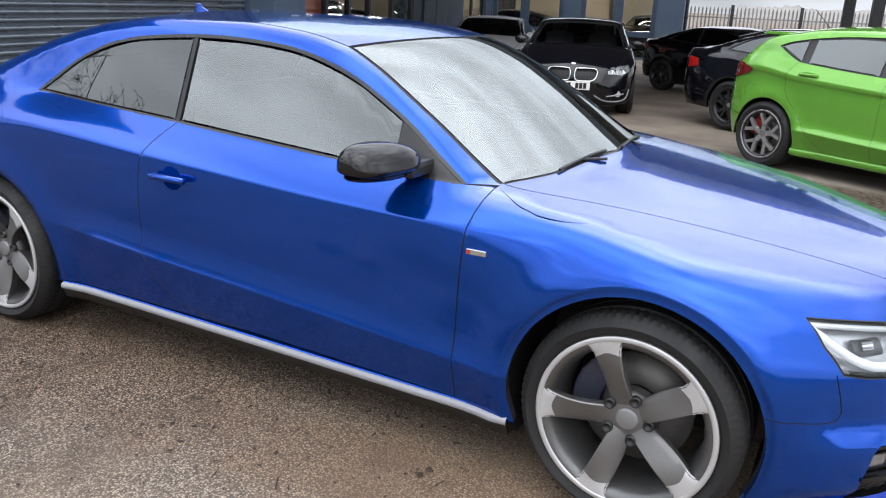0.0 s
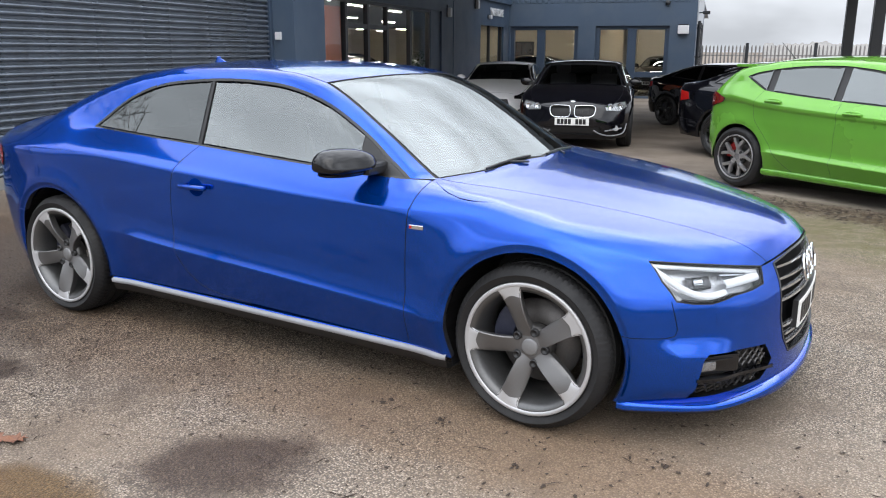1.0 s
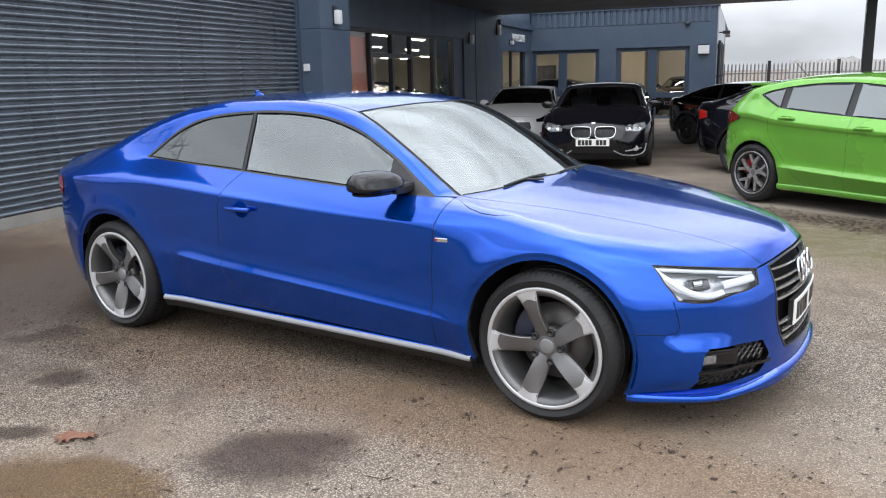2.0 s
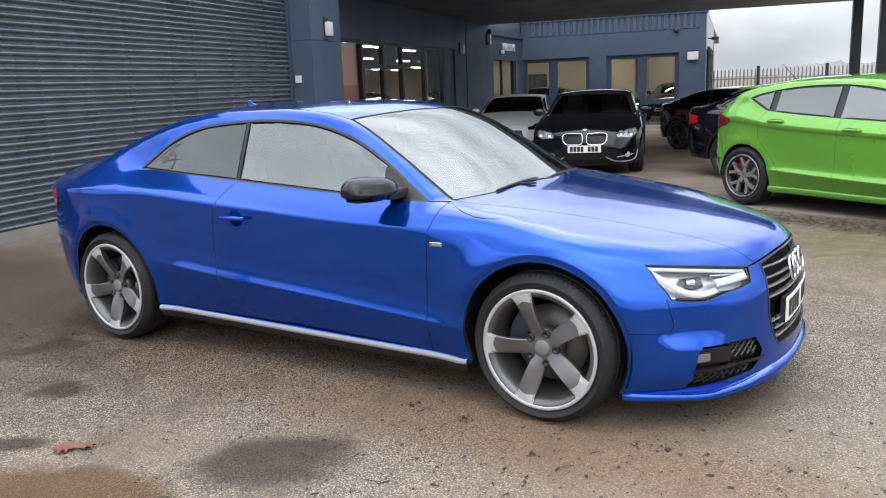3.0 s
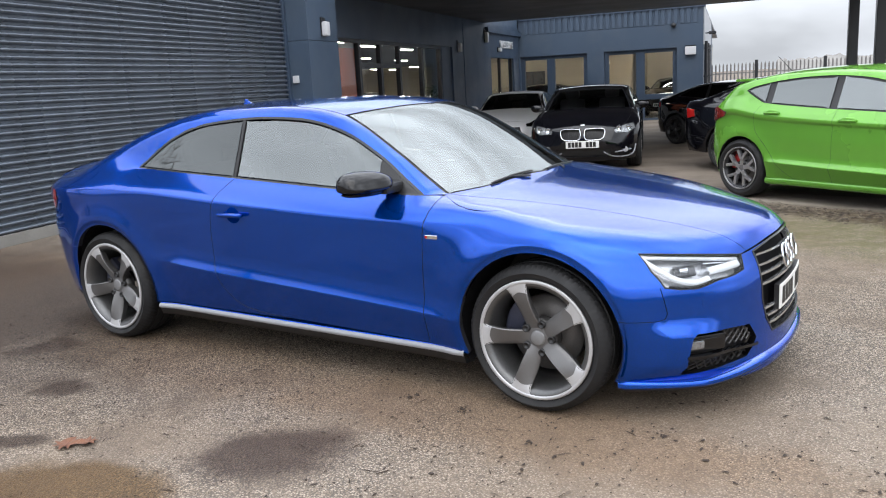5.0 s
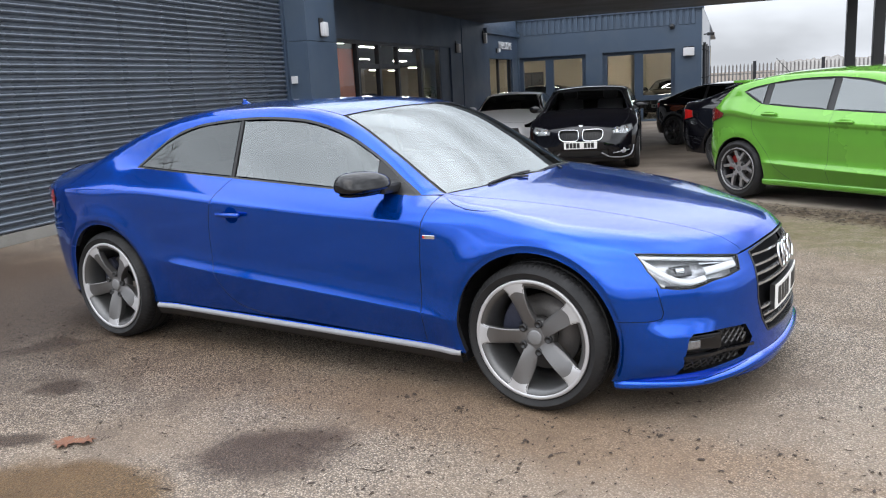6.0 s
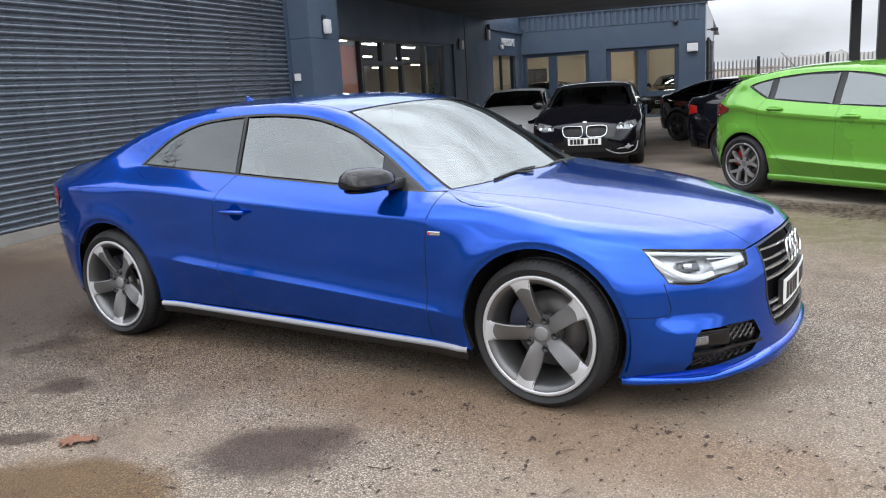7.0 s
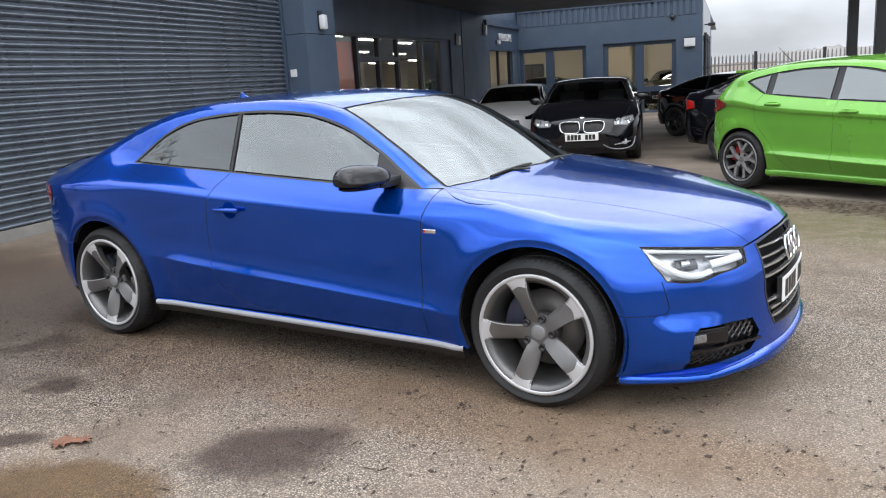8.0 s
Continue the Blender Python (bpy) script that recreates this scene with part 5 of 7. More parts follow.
    def rim_strip(name, line, material, out, depth, width, label=""):
        c = np.asarray(line)
        nr = F.normal(c)
        vs, fs, k = [], [], len(c)
        for i in range(k):
            t = c[(i + 1) % k] - c[i - 1]
            b_ = np.cross(nr[i], t)
            b_ /= max(np.linalg.norm(b_), 1e-9)
            vs += [c[i] + nr[i] * out - b_ * width, c[i] + nr[i] * out + b_ * width, c[i] - nr[i] * depth + b_ * width, c[i] - nr[i] * depth - b_ * width]
        for i in range(k):
            j = (i + 1) % k
            fs += [(4 * i + a, 4 * j + a, 4 * j + (a + 1) % 4, 4 * i + (a + 1) % 4) for a in range(4)]
        return put(name, mesh_of(name, vs, fs, material, False), car, label=label)
    gl = np.concatenate(grille_loop)
    keep = [0] + [i for i in range(1, len(gl)) if np.linalg.norm(gl[i] - gl[i - 1]) > 0.004]
    rim_strip("grille_frame", gl[keep], mat("dark_chrome", (0.05, 0.052, 0.055), 0.2, metal=0.5), 0.002, 0.03, 0.004)
    # emblem and plate
    vs, fs = [], []
    tilt = Matrix.Translation((0.842, 0, 0.578)) @ Matrix.Rotation(radians(-12), 4, "Y")
    for k in range(4):
        n0 = len(vs)
        for i in range(28):
            a = 2 * math.pi * i / 28
            for j in range(8):
                e = 2 * math.pi * j / 8
                r = 0.050 + 0.0065 * math.cos(e)
                vs.append(tilt @ Vector((0.006 * math.sin(e) + 0.002 * (k % 2), (k - 1.5) * 0.074 + r * math.cos(a), r * math.sin(a))))
        fs += [(n0 + 8 * i + j, n0 + 8 * ((i + 1) % 28) + j, n0 + 8 * ((i + 1) % 28) + (j + 1) % 8, n0 + 8 * i + (j + 1) % 8) for i in range(28) for j in range(8)]
    put("emblem", mesh_of("emblem", vs, fs, CHROME), car, label="plain row of silver rings")
    def bent(nm, y0, y1, z0, z1, out, deep, material, label=""):
        """A thin sheet bent round the nose."""
        y = np.linspace(y0, y1, 9)
        c = F.root(lambda d: (F.front_at + d, y + 0 * d, 0.46 + 0 * y), 2.2)
        x = 0.65 * c[:, 0] + 0.35 * 0.846 + out
        vs, fs = [], []
        for xi, yi in zip(x, y):
            vs += [(xi - deep, yi, z0), (xi, yi, z0), (xi, yi, z1), (xi - deep, yi, z1)]
        for i in range(8):
            fs += [(4 * i + a, 4 * i + 4 + a, 4 * i + 4 + (a + 1) % 4, 4 * i + (a + 1) % 4) for a in range(4)]
        fs += [(0, 1, 2, 3), (35, 34, 33, 32)]
        put(nm, mesh_of(nm, vs, fs, material, False), car, label=label)
    bent("plate", -0.26, 0.26, 0.372, 0.477, 0.010, 0.005, PLATE, "white number plate with plain dark bars")
    bent("plate_holder", -0.262, 0.262, 0.370, 0.479, 0.0055, 0.02, BLACK)
    for k in range(8):
        if k != 4:
            bent("plate_bar", -0.225 + 0.056 * k, -0.185 + 0.056 * k, 0.387, 0.462, 0.012, 0.003, INK)
    # vents and fog lamps
    for s in (-1, 1):
        flip = np.array([1, -s, 1]) if s > 0 else np.array([1, 1, 1])
        lp = vent_loop if s < 0 else vent_left
        panel("vent_bowl", F, "f", lp, BLACK, car, step=0.05, lift=-0.05, gap=-0.012, fold=0)
        for lo_z, hi_z, ya, yb in ((0.206, 0.274, -0.755, -0.47), (0.292, 0.366, -0.66, -0.46)):
            bm = bmesh.new()
            for slope in (0.85, -0.85):
                for k in range(-14, 15):
                    y0, line = -0.61 + k * 0.030, []
                    for i in range(9):
                        z = lo_z + (hi_z - lo_z) * i / 8
                        y = y0 + slope * (z - 0.5 * (lo_z + hi_z))
                        if ya < y < yb:
                            line.append((y, z))
                    if len(line) < 2:
                        continue
                    q = np.array(line)
                    c = F.root(lambda d: (F.front_at + d, q[:, 0] + 0 * d, q[:, 1] + 0 * d), 2.2)
                    c = (c - F.normal(c) * 0.022) * (1, -1 if s > 0 else 1, 1)
                    for p0, p1 in zip(c[:-1], c[1:]):
                        rod(bm, p0, p1, 0.0042, 5)
            part("vent_mesh", bm, mat("grey_mesh_plastic", (0.022, 0.022, 0.024), 0.3), car, "black honeycomb mesh", 60)
        y = np.linspace(-0.764, -0.445, 16)
        z = 0.279 - 0.008 * ((y + 0.76) / 0.32) ** 2
        c = F.root(lambda d: (F.front_at + d, y + 0 * d, z + 0 * d), 2.2)
        nr = F.normal(c)
        vs, fs = [], []
        for p_, n_ in zip(c, nr):
            vs += [(p_ - n_ * 0.02 + (0, 0, 0.008)) * flip, (p_ + n_ * 0.004 + (0, 0, 0.006)) * flip, (p_ + n_ * 0.004 - (0, 0, 0.006)) * flip, (p_ - n_ * 0.02 - (0, 0, 0.008)) * flip]
        for i in range(15):
            fs += [(4 * i + a, 4 * i + 4 + a, 4 * i + 4 + (a + 1) % 4, 4 * i + (a + 1) % 4) for a in range(4)]
        put("vent_blade", mesh_of("vent_blade", vs, fs, GLOSSBLACK, False), car)
        c = F.root(lambda d: (F.front_at + d, np.array([-0.725]) + 0 * d, np.array([0.324]) + 0 * d), 2.2)[0] - (0.025, 0, 0)
        m = Matrix.Translation(c * (1, -1 if s > 0 else 1, 1)) @ Matrix.Rotation(radians(-42 * (1 if s < 0 else -1)), 4, "Z")
        bm = bmesh.new()
        box(bm, (-0.04, -0.052, -0.032), (-0.004, 0.135, 0.036), m, 0.010)
        part("fog_lamp_housing", bm, GLOSSBLACK, car, "gloss black fog lamp surround", 30)
        bm = bmesh.new()
        box(bm, (-0.012, -0.040, -0.017), (0.004, 0.034, 0.020), m, 0.009)
        part("fog_lamp", bm, mat("clear_fog_lens", (0.30, 0.31, 0.33), 0.1, metal=0.8, vary=0.4, scale=60), car, "clear fog lamp", 30)
        bm = bmesh.new()
        box(bm, (-0.006, -0.046, 0.021), (0.007, 0.10, 0.027), m, 0.003)
        part("fog_lamp_brow", bm, GLOSSBLACK, car, "", 30)
    # head lamps
    loop = [fline(F, "f", *lamp_top), fline(F, "f", *lamp_back), fline(F, "f", *lamp_low)]
    for s in (-1, 1):
        lp = loop if s < 0 else [mirrored(np.concatenate(loop))]
        panel("headlamp", F, "f", lp, LENS, car, "clear headlamp with white light guide", step=0.03, gap=0.004, fold=0.01)
        panel("headlamp_bowl", F, "f", lp, LAMPGREY, car, step=0.04, gap=0.003, lift=-0.05, fold=-0.05)
        rl = np.concatenate(lp)
        kp = [0] + [i for i in range(1, len(rl)) if np.linalg.norm(rl[i] - rl[i - 1]) > 0.004]
        rim_strip("headlamp_seal", rl[kp], BLACK, 0.0003, 0.012, 0.0018)
        def band(pts, wz, lift, material, nm):
            q = np.array(smooth_line(pts, 0.02))
            c = F.root(lambda d: (F.front_at + d, q[:, 0] + 0 * d, q[:, 1] + 0 * d), 2.2)
            nn = F.normal(c)
            vs, fs = [], []
            for i, (p_, n_) in enumerate(zip(c, nn)):
                t = c[min(i + 1, len(c) - 1)] - c[max(i - 1, 0)]
                b_ = np.cross(n_, t)
                b_ /= np.linalg.norm(b_)
                for a_, o_ in ((-wz, lift), (-wz * 0.6, lift + 0.008), (wz * 0.6, lift + 0.008), (wz, lift)):
                    vs.append((p_ + b_ * a_ + n_ * o_) * (1, -1 if s > 0 else 1, 1))
            for i in range(len(c) - 1):
                fs += [(4 * i + a, 4 * i + 4 + a, 4 * i + 5 + a, 4 * i + 1 + a) for a in range(3)]
            put(nm, mesh_of(nm, vs, fs, material), car)
        band([(-0.774, 0.676), (-0.752, 0.622), (-0.728, 0.588), (-0.690, 0.574), (-0.630, 0.582)], 0.013, -0.014, LAMPWHITE, "light_guide")
        band([(-0.768, 0.679), (-0.62, 0.657), (-0.46, 0.631)], 0.008, -0.016, BRIGHTBOWL, "upper_reflector")
        band([(-0.612, 0.608), (-0.54, 0.612), (-0.462, 0.617)], 0.016, -0.018, LAMPWHITE, "light_guide")
        band([(-0.583, 0.571), (-0.62, 0.572), (-0.70, 0.555), (-0.765, 0.566)], 0.005, -0.010, BLACK, "lamp_border")
        band([(-0.712, 0.622), (-0.640, 0.626)], 0.024, -0.040, mat("smoked_lamp_inner", (0.10, 0.10, 0.105), 0.2, metal=0.6), "projector")
        band([(-0.695, 0.626), (-0.668, 0.627)], 0.014, -0.031, CHROME, "projector_lens")
        band([(-0.60, 0.640), (-0.50, 0.630)], 0.006, -0.030, CHROME, "reflector")
    # side glass, trims
    b_f, b_b = (-1.742, 0.968), (-1.760, 1.266)
    for nm, mt, lp in (("door_glass", CARGLASS, [sline(F, *[(-0.836, 1.062), (-0.92, 1.107), (-1.056, 1.172), (-1.28, 1.238), (-1.507, 1.263), (-1.66, 1.266), b_b]), sline(F, b_b, b_f), sline(F, b_f, (-1.05, 0.922), (-0.82, 0.911)), sline(F, (-0.82, 0.911), (-0.836, 1.062))]),
                       ("quarter_glass", DARKGLASS, [sline(F, (-1.776, 1.265), (-1.9, 1.258), (-2.10, 1.234), (-2.298, 1.163), (-2.44, 1.06), (-2.49, 1.018)), sline(F, (-2.49, 1.018), (-2.1, 0.99), (-1.76, 0.968)), sline(F, (-1.76, 0.968), (-1.776, 1.265))])):
        panel(nm, F, "r", lp, mt, car, both=True, step=0.05, gap=0.010, lift=-0.004, fold=0.004)
    up = sline(F, (-0.840, 1.064), (-0.70, 0.975), (-0.605, 0.912))
    x = up[:, 0]
    rows = [F.side(x, up[:, 2] + (0.904 - up[:, 2]) * k / 4) for k in range(5)]
    vs = np.concatenate(rows)
    fs = [(r * len(x) + i, r * len(x) + i + 1, (r + 1) * len(x) + i + 1, (r + 1) * len(x) + i) for r in range(4) for i in range(len(x) - 1)]
    for s in (1, -1):
        put("mirror_triangle", mesh_of("mirror_triangle", (vs - F.normal(vs) * 0.003) * (1, s, 1), fs if s > 0 else [f[::-1] for f in fs], TRIM), car)
    dtop, dlow = sline(F, *dlo_top), sline(F, *dlo_low)
    ring = np.concatenate([dtop, dlow[1:-1]])
    rim_strip("window_trim", ring + F.normal(ring) * -0.002, TRIM, 0.002, 0.012, 0.0065, "satin black window trim")
    mr = ring * (1, -1, 1)
    rim_strip("window_trim", mr - F.normal(mr) * 0.002, TRIM, 0.002, 0.012, 0.0065)
    for s in (1, -1):
        c = sline(F, (-1.752, 0.968), (-1.768, 1.266), smooth=False) * (1, s, 1)
        nr = F.normal(c)
        vs, fs = [], []
        for p_, n_ in zip(c, nr):
            vs += [p_ - n_ * 0.012 - (0.011, 0, 0), p_ - n_ * 0.001 - (0.009, 0, 0), p_ - n_ * 0.001 + (0.009, 0, 0), p_ - n_ * 0.012 + (0.011, 0, 0)]
        for i in range(len(c) - 1):
            fs += [(4 * i + a, 4 * i + 4 + a, 4 * i + 4 + (a + 1) % 4, 4 * i + (a + 1) % 4) for a in range(4)]
        put("window_pillar", mesh_of("window_pillar", vs, fs, BLACK, False), car)
    # sills
    for s in (1, -1):
        x = np.linspace(-0.36, -2.36, 40)
        top = F.side(x, 0.262 - 0.03 * (x + 2.36) / 2.0 - 0.004) * (1, s, 1)
        def strip(nm, secs, material, label=""):
            vs, fs, k = [], [], len(secs)
            for p_ in top:
                vs += [p_ + np.array((0, -s * dy, dz)) for dy, dz in secs]
            for i in range(len(x) - 1):
                fs += [(k * i + a, k * i + k + a, k * i + k + a + 1, k * i + a + 1) for a in range(k - 1)]
            put(nm, mesh_of(nm, vs, fs, material), car, label=label)
        strip("sill", [(-0.03, 0.006), (-0.003, 0.0), (-0.001, -0.005)], P)
        strip("sill_strip", [(-0.001, -0.005), (0.010, -0.010), (0.012, -0.026), (0.004, -0.032)], SILL, "pale silver sill strip")
        strip("sill_base", [(0.004, -0.032), (-0.01, -0.07), (-0.12, -0.085)], BLACK)
    # door handle over its cup, a flat disc with the recess's shade painted dark blue
    for s in (1, -1):
        c = F.side(np.array([-1.665]), np.array([0.795]))[0] * (1, s, 1)
        bm = bmesh.new()
        bmesh.ops.create_uvsphere(bm, u_segments=20, v_segments=10, radius=1, matrix=Matrix.Translation(c + (0, 0.002 * s, 0)) @ Matrix.Diagonal((0.052, 0.005, 0.045, 1)))
        part("handle_cup", bm, mat("shaded_cup_blue", (0.0002, 0.016, 0.13), 0.6, spec=0.0), car, "", True)
        bm = bmesh.new()
        box(bm, (-0.085, -0.016, -0.012), (0.085, 0.012, 0.012), Matrix.Translation(c + (0, -0.022 * s, 0)), 0.011)
        part("door_handle", bm, P, car, "body-coloured bar handle", 60)
    # mirrors
    for s in (1, -1):
        bm = bmesh.new()
        bmesh.ops.create_uvsphere(bm, u_segments=28, v_segments=18, radius=1)
        for v in bm.verts:
            x, y, z = v.co
            q = (abs(x) ** 3 + abs(y) ** 3 + abs(z) ** 3) ** (1 / 3)
            x, y, z = x / q, y * s / q, z / q
            inner = (1 + y) / 2
            v.co = Vector((x * (0.085 if x > 0 else 0.045) * (1 - 0.22 * z), y * s * 0.146, z * (0.064 * (1.0 - 0.42 * inner ** 3) if z > 0 else 0.036)))
        part("mirror", bm, GLOSSBLACK, car, "gloss black door mirror", True, at=pose(-0.795, -0.945, 0.968, 0, 0, -12) if s > 0 else pose(-0.90, 0.885, 0.955, 0, 0, 68))
        bm = bmesh.new()
        bmesh.ops.create_uvsphere(bm, u_segments=20, v_segments=10, radius=1, matrix=(Matrix.Translation((-0.787, -0.942, 0.934)) @ Matrix.Rotation(radians(-12), 4, "Z") if s > 0 else Matrix.Translation((-0.895, 0.885, 0.922)) @ Matrix.Rotation(radians(68), 4, "Z")) @ Matrix.Diagonal((0.066, 0.134, 0.020, 1)))
        part("mirror_base", bm, GLOSSBLACK, car, "", True)
        part("mirror_arm", box(bmesh.new(), (-0.79, -0.90 if s > 0 else 0.755, 0.917), (-0.70, -0.755 if s > 0 else 0.90, 0.965), None, 0.016), BLACK, car)
    # small badge on the wing: a red and a silver bar
    c = F.side(np.array([-0.478]), np.array([0.738]))[0]
    box_part("badge", (-0.030, -0.003, -0.009), (0.034, 0.004, 0.009), CHROME, car, "small silver wing badge", 0.003, at=pose(*c))
    box_part("badge_red", (-0.028, -0.0045, -0.006), (-0.018, 0.0, 0.006), REDLENS, car, at=pose(*c))
    # the short curved joint at the foot of the screen pillar
    for s in (1, -1):
        q = tline(F, (-0.50, -0.728), (-0.443, -0.777), (-0.391, -0.807), (-0.334, -0.82), (-0.254, -0.813), (-0.19, -0.790)) * (1, s, 1)
        vs, fs = [], []
        for p_, n_ in zip(q, F.normal(q)):
            wide = 0.0018 * min(1.0, 8 * (p_[0] + 0.505), 8 * (-0.185 - p_[0]))
            for a in range(6):
                vs.append(p_ + n_ * (0.0004 + 0.5 * wide * math.cos(a * math.pi / 3)) + np.array((0, wide * math.sin(a * math.pi / 3), 0)))
        fs = [(6 * i + a, 6 * i + 6 + a, 6 * i + 6 + (a + 1) % 6, 6 * i + (a + 1) % 6) for i in range(len(q) - 1) for a in range(6)]
        put("pillar_joint", mesh_of("pillar_joint", vs, fs, GAPSHADE), car)
    # fuel flap, jet cover, tow cover
    panel("fuel_flap", F, "r", [sline(F, (-2.745, 0.855), (-2.755, 0.92), (-2.72, 0.955), (-2.62, 0.945), (-2.585, 0.91), (-2.60, 0.862), (-2.745, 0.855))], P, car, step=0.03, lift=0.0012, fold=0.004, folds=creases)
    panel("washer_cover", F, "f", [fline(F, "f", (-0.69, 0.475), (-0.69, 0.51), (-0.60, 0.515), (-0.595, 0.48), (-0.69, 0.475))], P, car, both=True, step=0.04, lift=0.001, fold=0.003)
    # aerial fin, wipers, cowl
    bm = bmesh.new()
    box(bm, (-0.07, -0.012, 0.0), (0.05, 0.012, 0.05), None, 0.01)
    for v in bm.verts:
        if v.co.z > 0.02:
            v.co.x = -0.06 + 0.25 * (v.co.x + 0.06)
            v.co.y *= 0.4
    part("aerial_fin", bm, P, car, "", 40, at=pose(-2.36, 0, 1.312, 0, 6, 0))
    for a, b_, c_ in (((-0.335, -0.18), (-0.405, -0.46), (-0.365, -0.10)), ((-0.325, 0.22), (-0.35, 0.06), (-0.40, 0.50))):
        pts = [F.over(np.array([x]), np.array([y]))[0] + (0, 0, 0.008) for x, y in (a, b_, c_)]
        bm = bmesh.new()
        rod(bm, pts[0], (pts[1] + pts[2]) / 2, 0.0055, 8)
        part("wiper_arm", bm, BLACK, car)
        bm = bmesh.new()
        q = tline(F, b_, c_)
        for p0, p1 in zip(q[:-1], q[1:]):
            rod(bm, p0 + (0, 0, 0.007), p1 + (0, 0, 0.007), 0.0055, 6)
        part("wiper_blade", bm, BLACK, car)
    # splitter: a blade standing out below the bumper, from one wheel arch round the nose to the other
    ang = np.radians(np.linspace(-52.5, 52.5, 97))
    y = 1.08 * np.tan(ang)
    ztop = Curve((0.0, 0.222), (0.36, 0.220), (0.46, 0.213), (0.60, 0.196), (0.80, 0.180), (1.4, 0.172))(np.abs(y))
    low = F.place("f", np.stack([ang, ztop], -1))
    y = low[:, 1]
    n2 = F.normal(low) * (1, 1, 0)
    n2 /= np.linalg.norm(n2, axis=1, keepdims=True)
    reach = 0.006 + 0.020 * np.clip((0.86 - np.abs(y)) / 0.2, 0, 1) - 0.010 * np.clip((0.5 - np.abs(y)) / 0.3, 0, 1)
    vs, fs = [], []
    for p_, n_, g in zip(low, n2, reach):
        z0 = p_[2]
        for out, z in ((-0.015, z0 + 0.004), (0.0, z0), (g * 0.8, z0 - 0.008), (g, z0 - 0.013), (g + 0.001, z0 - 0.026), (g - 0.006, z0 - 0.033), (-0.05, z0 - 0.036)):
            vs.append((p_[0] + n_[0] * out, p_[1] + n_[1] * out, z))
    for i in range(len(y) - 1):
        fs += [(7 * i + a, 7 * i + 7 + a, 7 * i + 8 + a, 7 * i + 1 + a) for a in range(6)]
    me = mesh_of("splitter", vs, fs, P)
    me.set_sharp_from_angle(angle=radians(40))
    put("splitter", me, car, label="body-coloured splitter blade")
    vs, fs = [], []
    for p_, n_, g in zip(low, n2, reach):
        for out, z in ((g - 0.012, p_[2] - 0.030), (g - 0.022, p_[2] - 0.048), (-0.06, p_[2] - 0.052)):
            vs.append((p_[0] + n_[0] * out, p_[1] + n_[1] * out, z))
    for i in range(len(y) - 1):
        fs += [(3 * i + a, 3 * i + 3 + a, 3 * i + 4 + a, 3 * i + 1 + a) for a in range(2)]
    put("splitter_base", mesh_of("splitter_base", vs, fs, BLACK), car)
    # underside, wheel housings, cabin
    bm = bmesh.new()
    box(bm, (-2.36, -0.72, 0.17), (-0.38, 0.72, 0.30), None, 0.02)
    box(bm, (-3.45, -0.5, 0.24), (-2.30, 0.5, 0.40), None, 0.02)
    box(bm, (-0.45, -0.52, 0.17), (0.72, 0.52, 0.40), None, 0.02)
    part("underbody", bm, BLACK, car)
    for wx in (0.0, -2.751):
        for s in (-1, 1):
            vs, fs = [], []
            for i in range(29):
                a = radians(-25 + (230 if wx == 0.0 else 212) * i / 28)
                for y_ in (0.865, 0.50):
                    vs.append((wx + 0.366 * math.cos(a), s * y_, 0.334 + 0.366 * math.sin(a)))
            fs = [(2 * i, 2 * i + 1, 2 * i + 3, 2 * i + 2) for i in range(28)]
            vs.append((wx, s * 0.5, 0.334))
            fs += [(2 * i + 1, 2 * i + 3, len(vs) - 1) for i in range(28)]
            put("wheel_housing", mesh_of("wheel_housing", vs, fs, BLACK, False), car)
    bm = bmesh.new()
    box(bm, (-0.95, -0.70, 0.55), (-0.52, 0.70, 0.86), None, 0.06)
    part("dashboard", bm, CABIN, car, "", 40)
    for x, y_, tall in ((-1.45, -0.37, 0.62), (-1.45, 0.37, 0.62), (-2.25, -0.33, 0.5), (-2.25, 0.33, 0.5)):
        bm = bmesh.new()
        box(bm, (x - 0.12, y_ - 0.24, 0.45), (x + 0.42, y_ + 0.24, 0.62), None, 0.06)
        box(bm, (-0.07, y_ - 0.23, 0.0), (0.07, y_ + 0.23, tall), Matrix.Translation((x - 0.1, 0, 0.5)) @ Matrix.Rotation(radians(-16), 4, "Y"), 0.06)
        box(bm, (-0.05, y_ - 0.13, tall + 0.02), (0.06, y_ + 0.13, tall + 0.18), Matrix.Translation((x - 0.1, 0, 0.48)) @ Matrix.Rotation(radians(-14), 4, "Y"), 0.05)
        part("seat", bm, mat("grey_seat_leather", (0.05, 0.052, 0.055), 0.55, vary=0.15), car, "", 40)
    bm = bmesh.new()
    for i in range(24):
        a, b_ = radians(15 * i), radians(15 * i + 15)
        rod(bm, (0, 0.18 * math.cos(a), 0.18 * math.sin(a)), (0, 0.18 * math.cos(b_), 0.18 * math.sin(b_)), 0.014, 6)
    box(bm, (-0.02, -0.16, -0.02), (0.02, 0.16, 0.02))
    part("steering_wheel", bm, CABIN, car, "", 60, at=pose(-1.02, -0.37, 0.80, 0, -22, 0))
    bm = bmesh.new()
    box(bm, (-0.01, -0.11, -0.03), (0.02, 0.11, 0.03), None, 0.012)
    part("inner_mirror", bm, BLACK, car, at=pose(-1.02, 0.0, 1.19))
    box_part("cabin_floor", (-2.9, -0.70, 0.30), (-0.5, 0.70, 0.36), CABIN, car)
    box_part("parcel_shelf", (-3.1, -0.6, 0.9), (-2.55, 0.6, 0.93), CABIN, car)
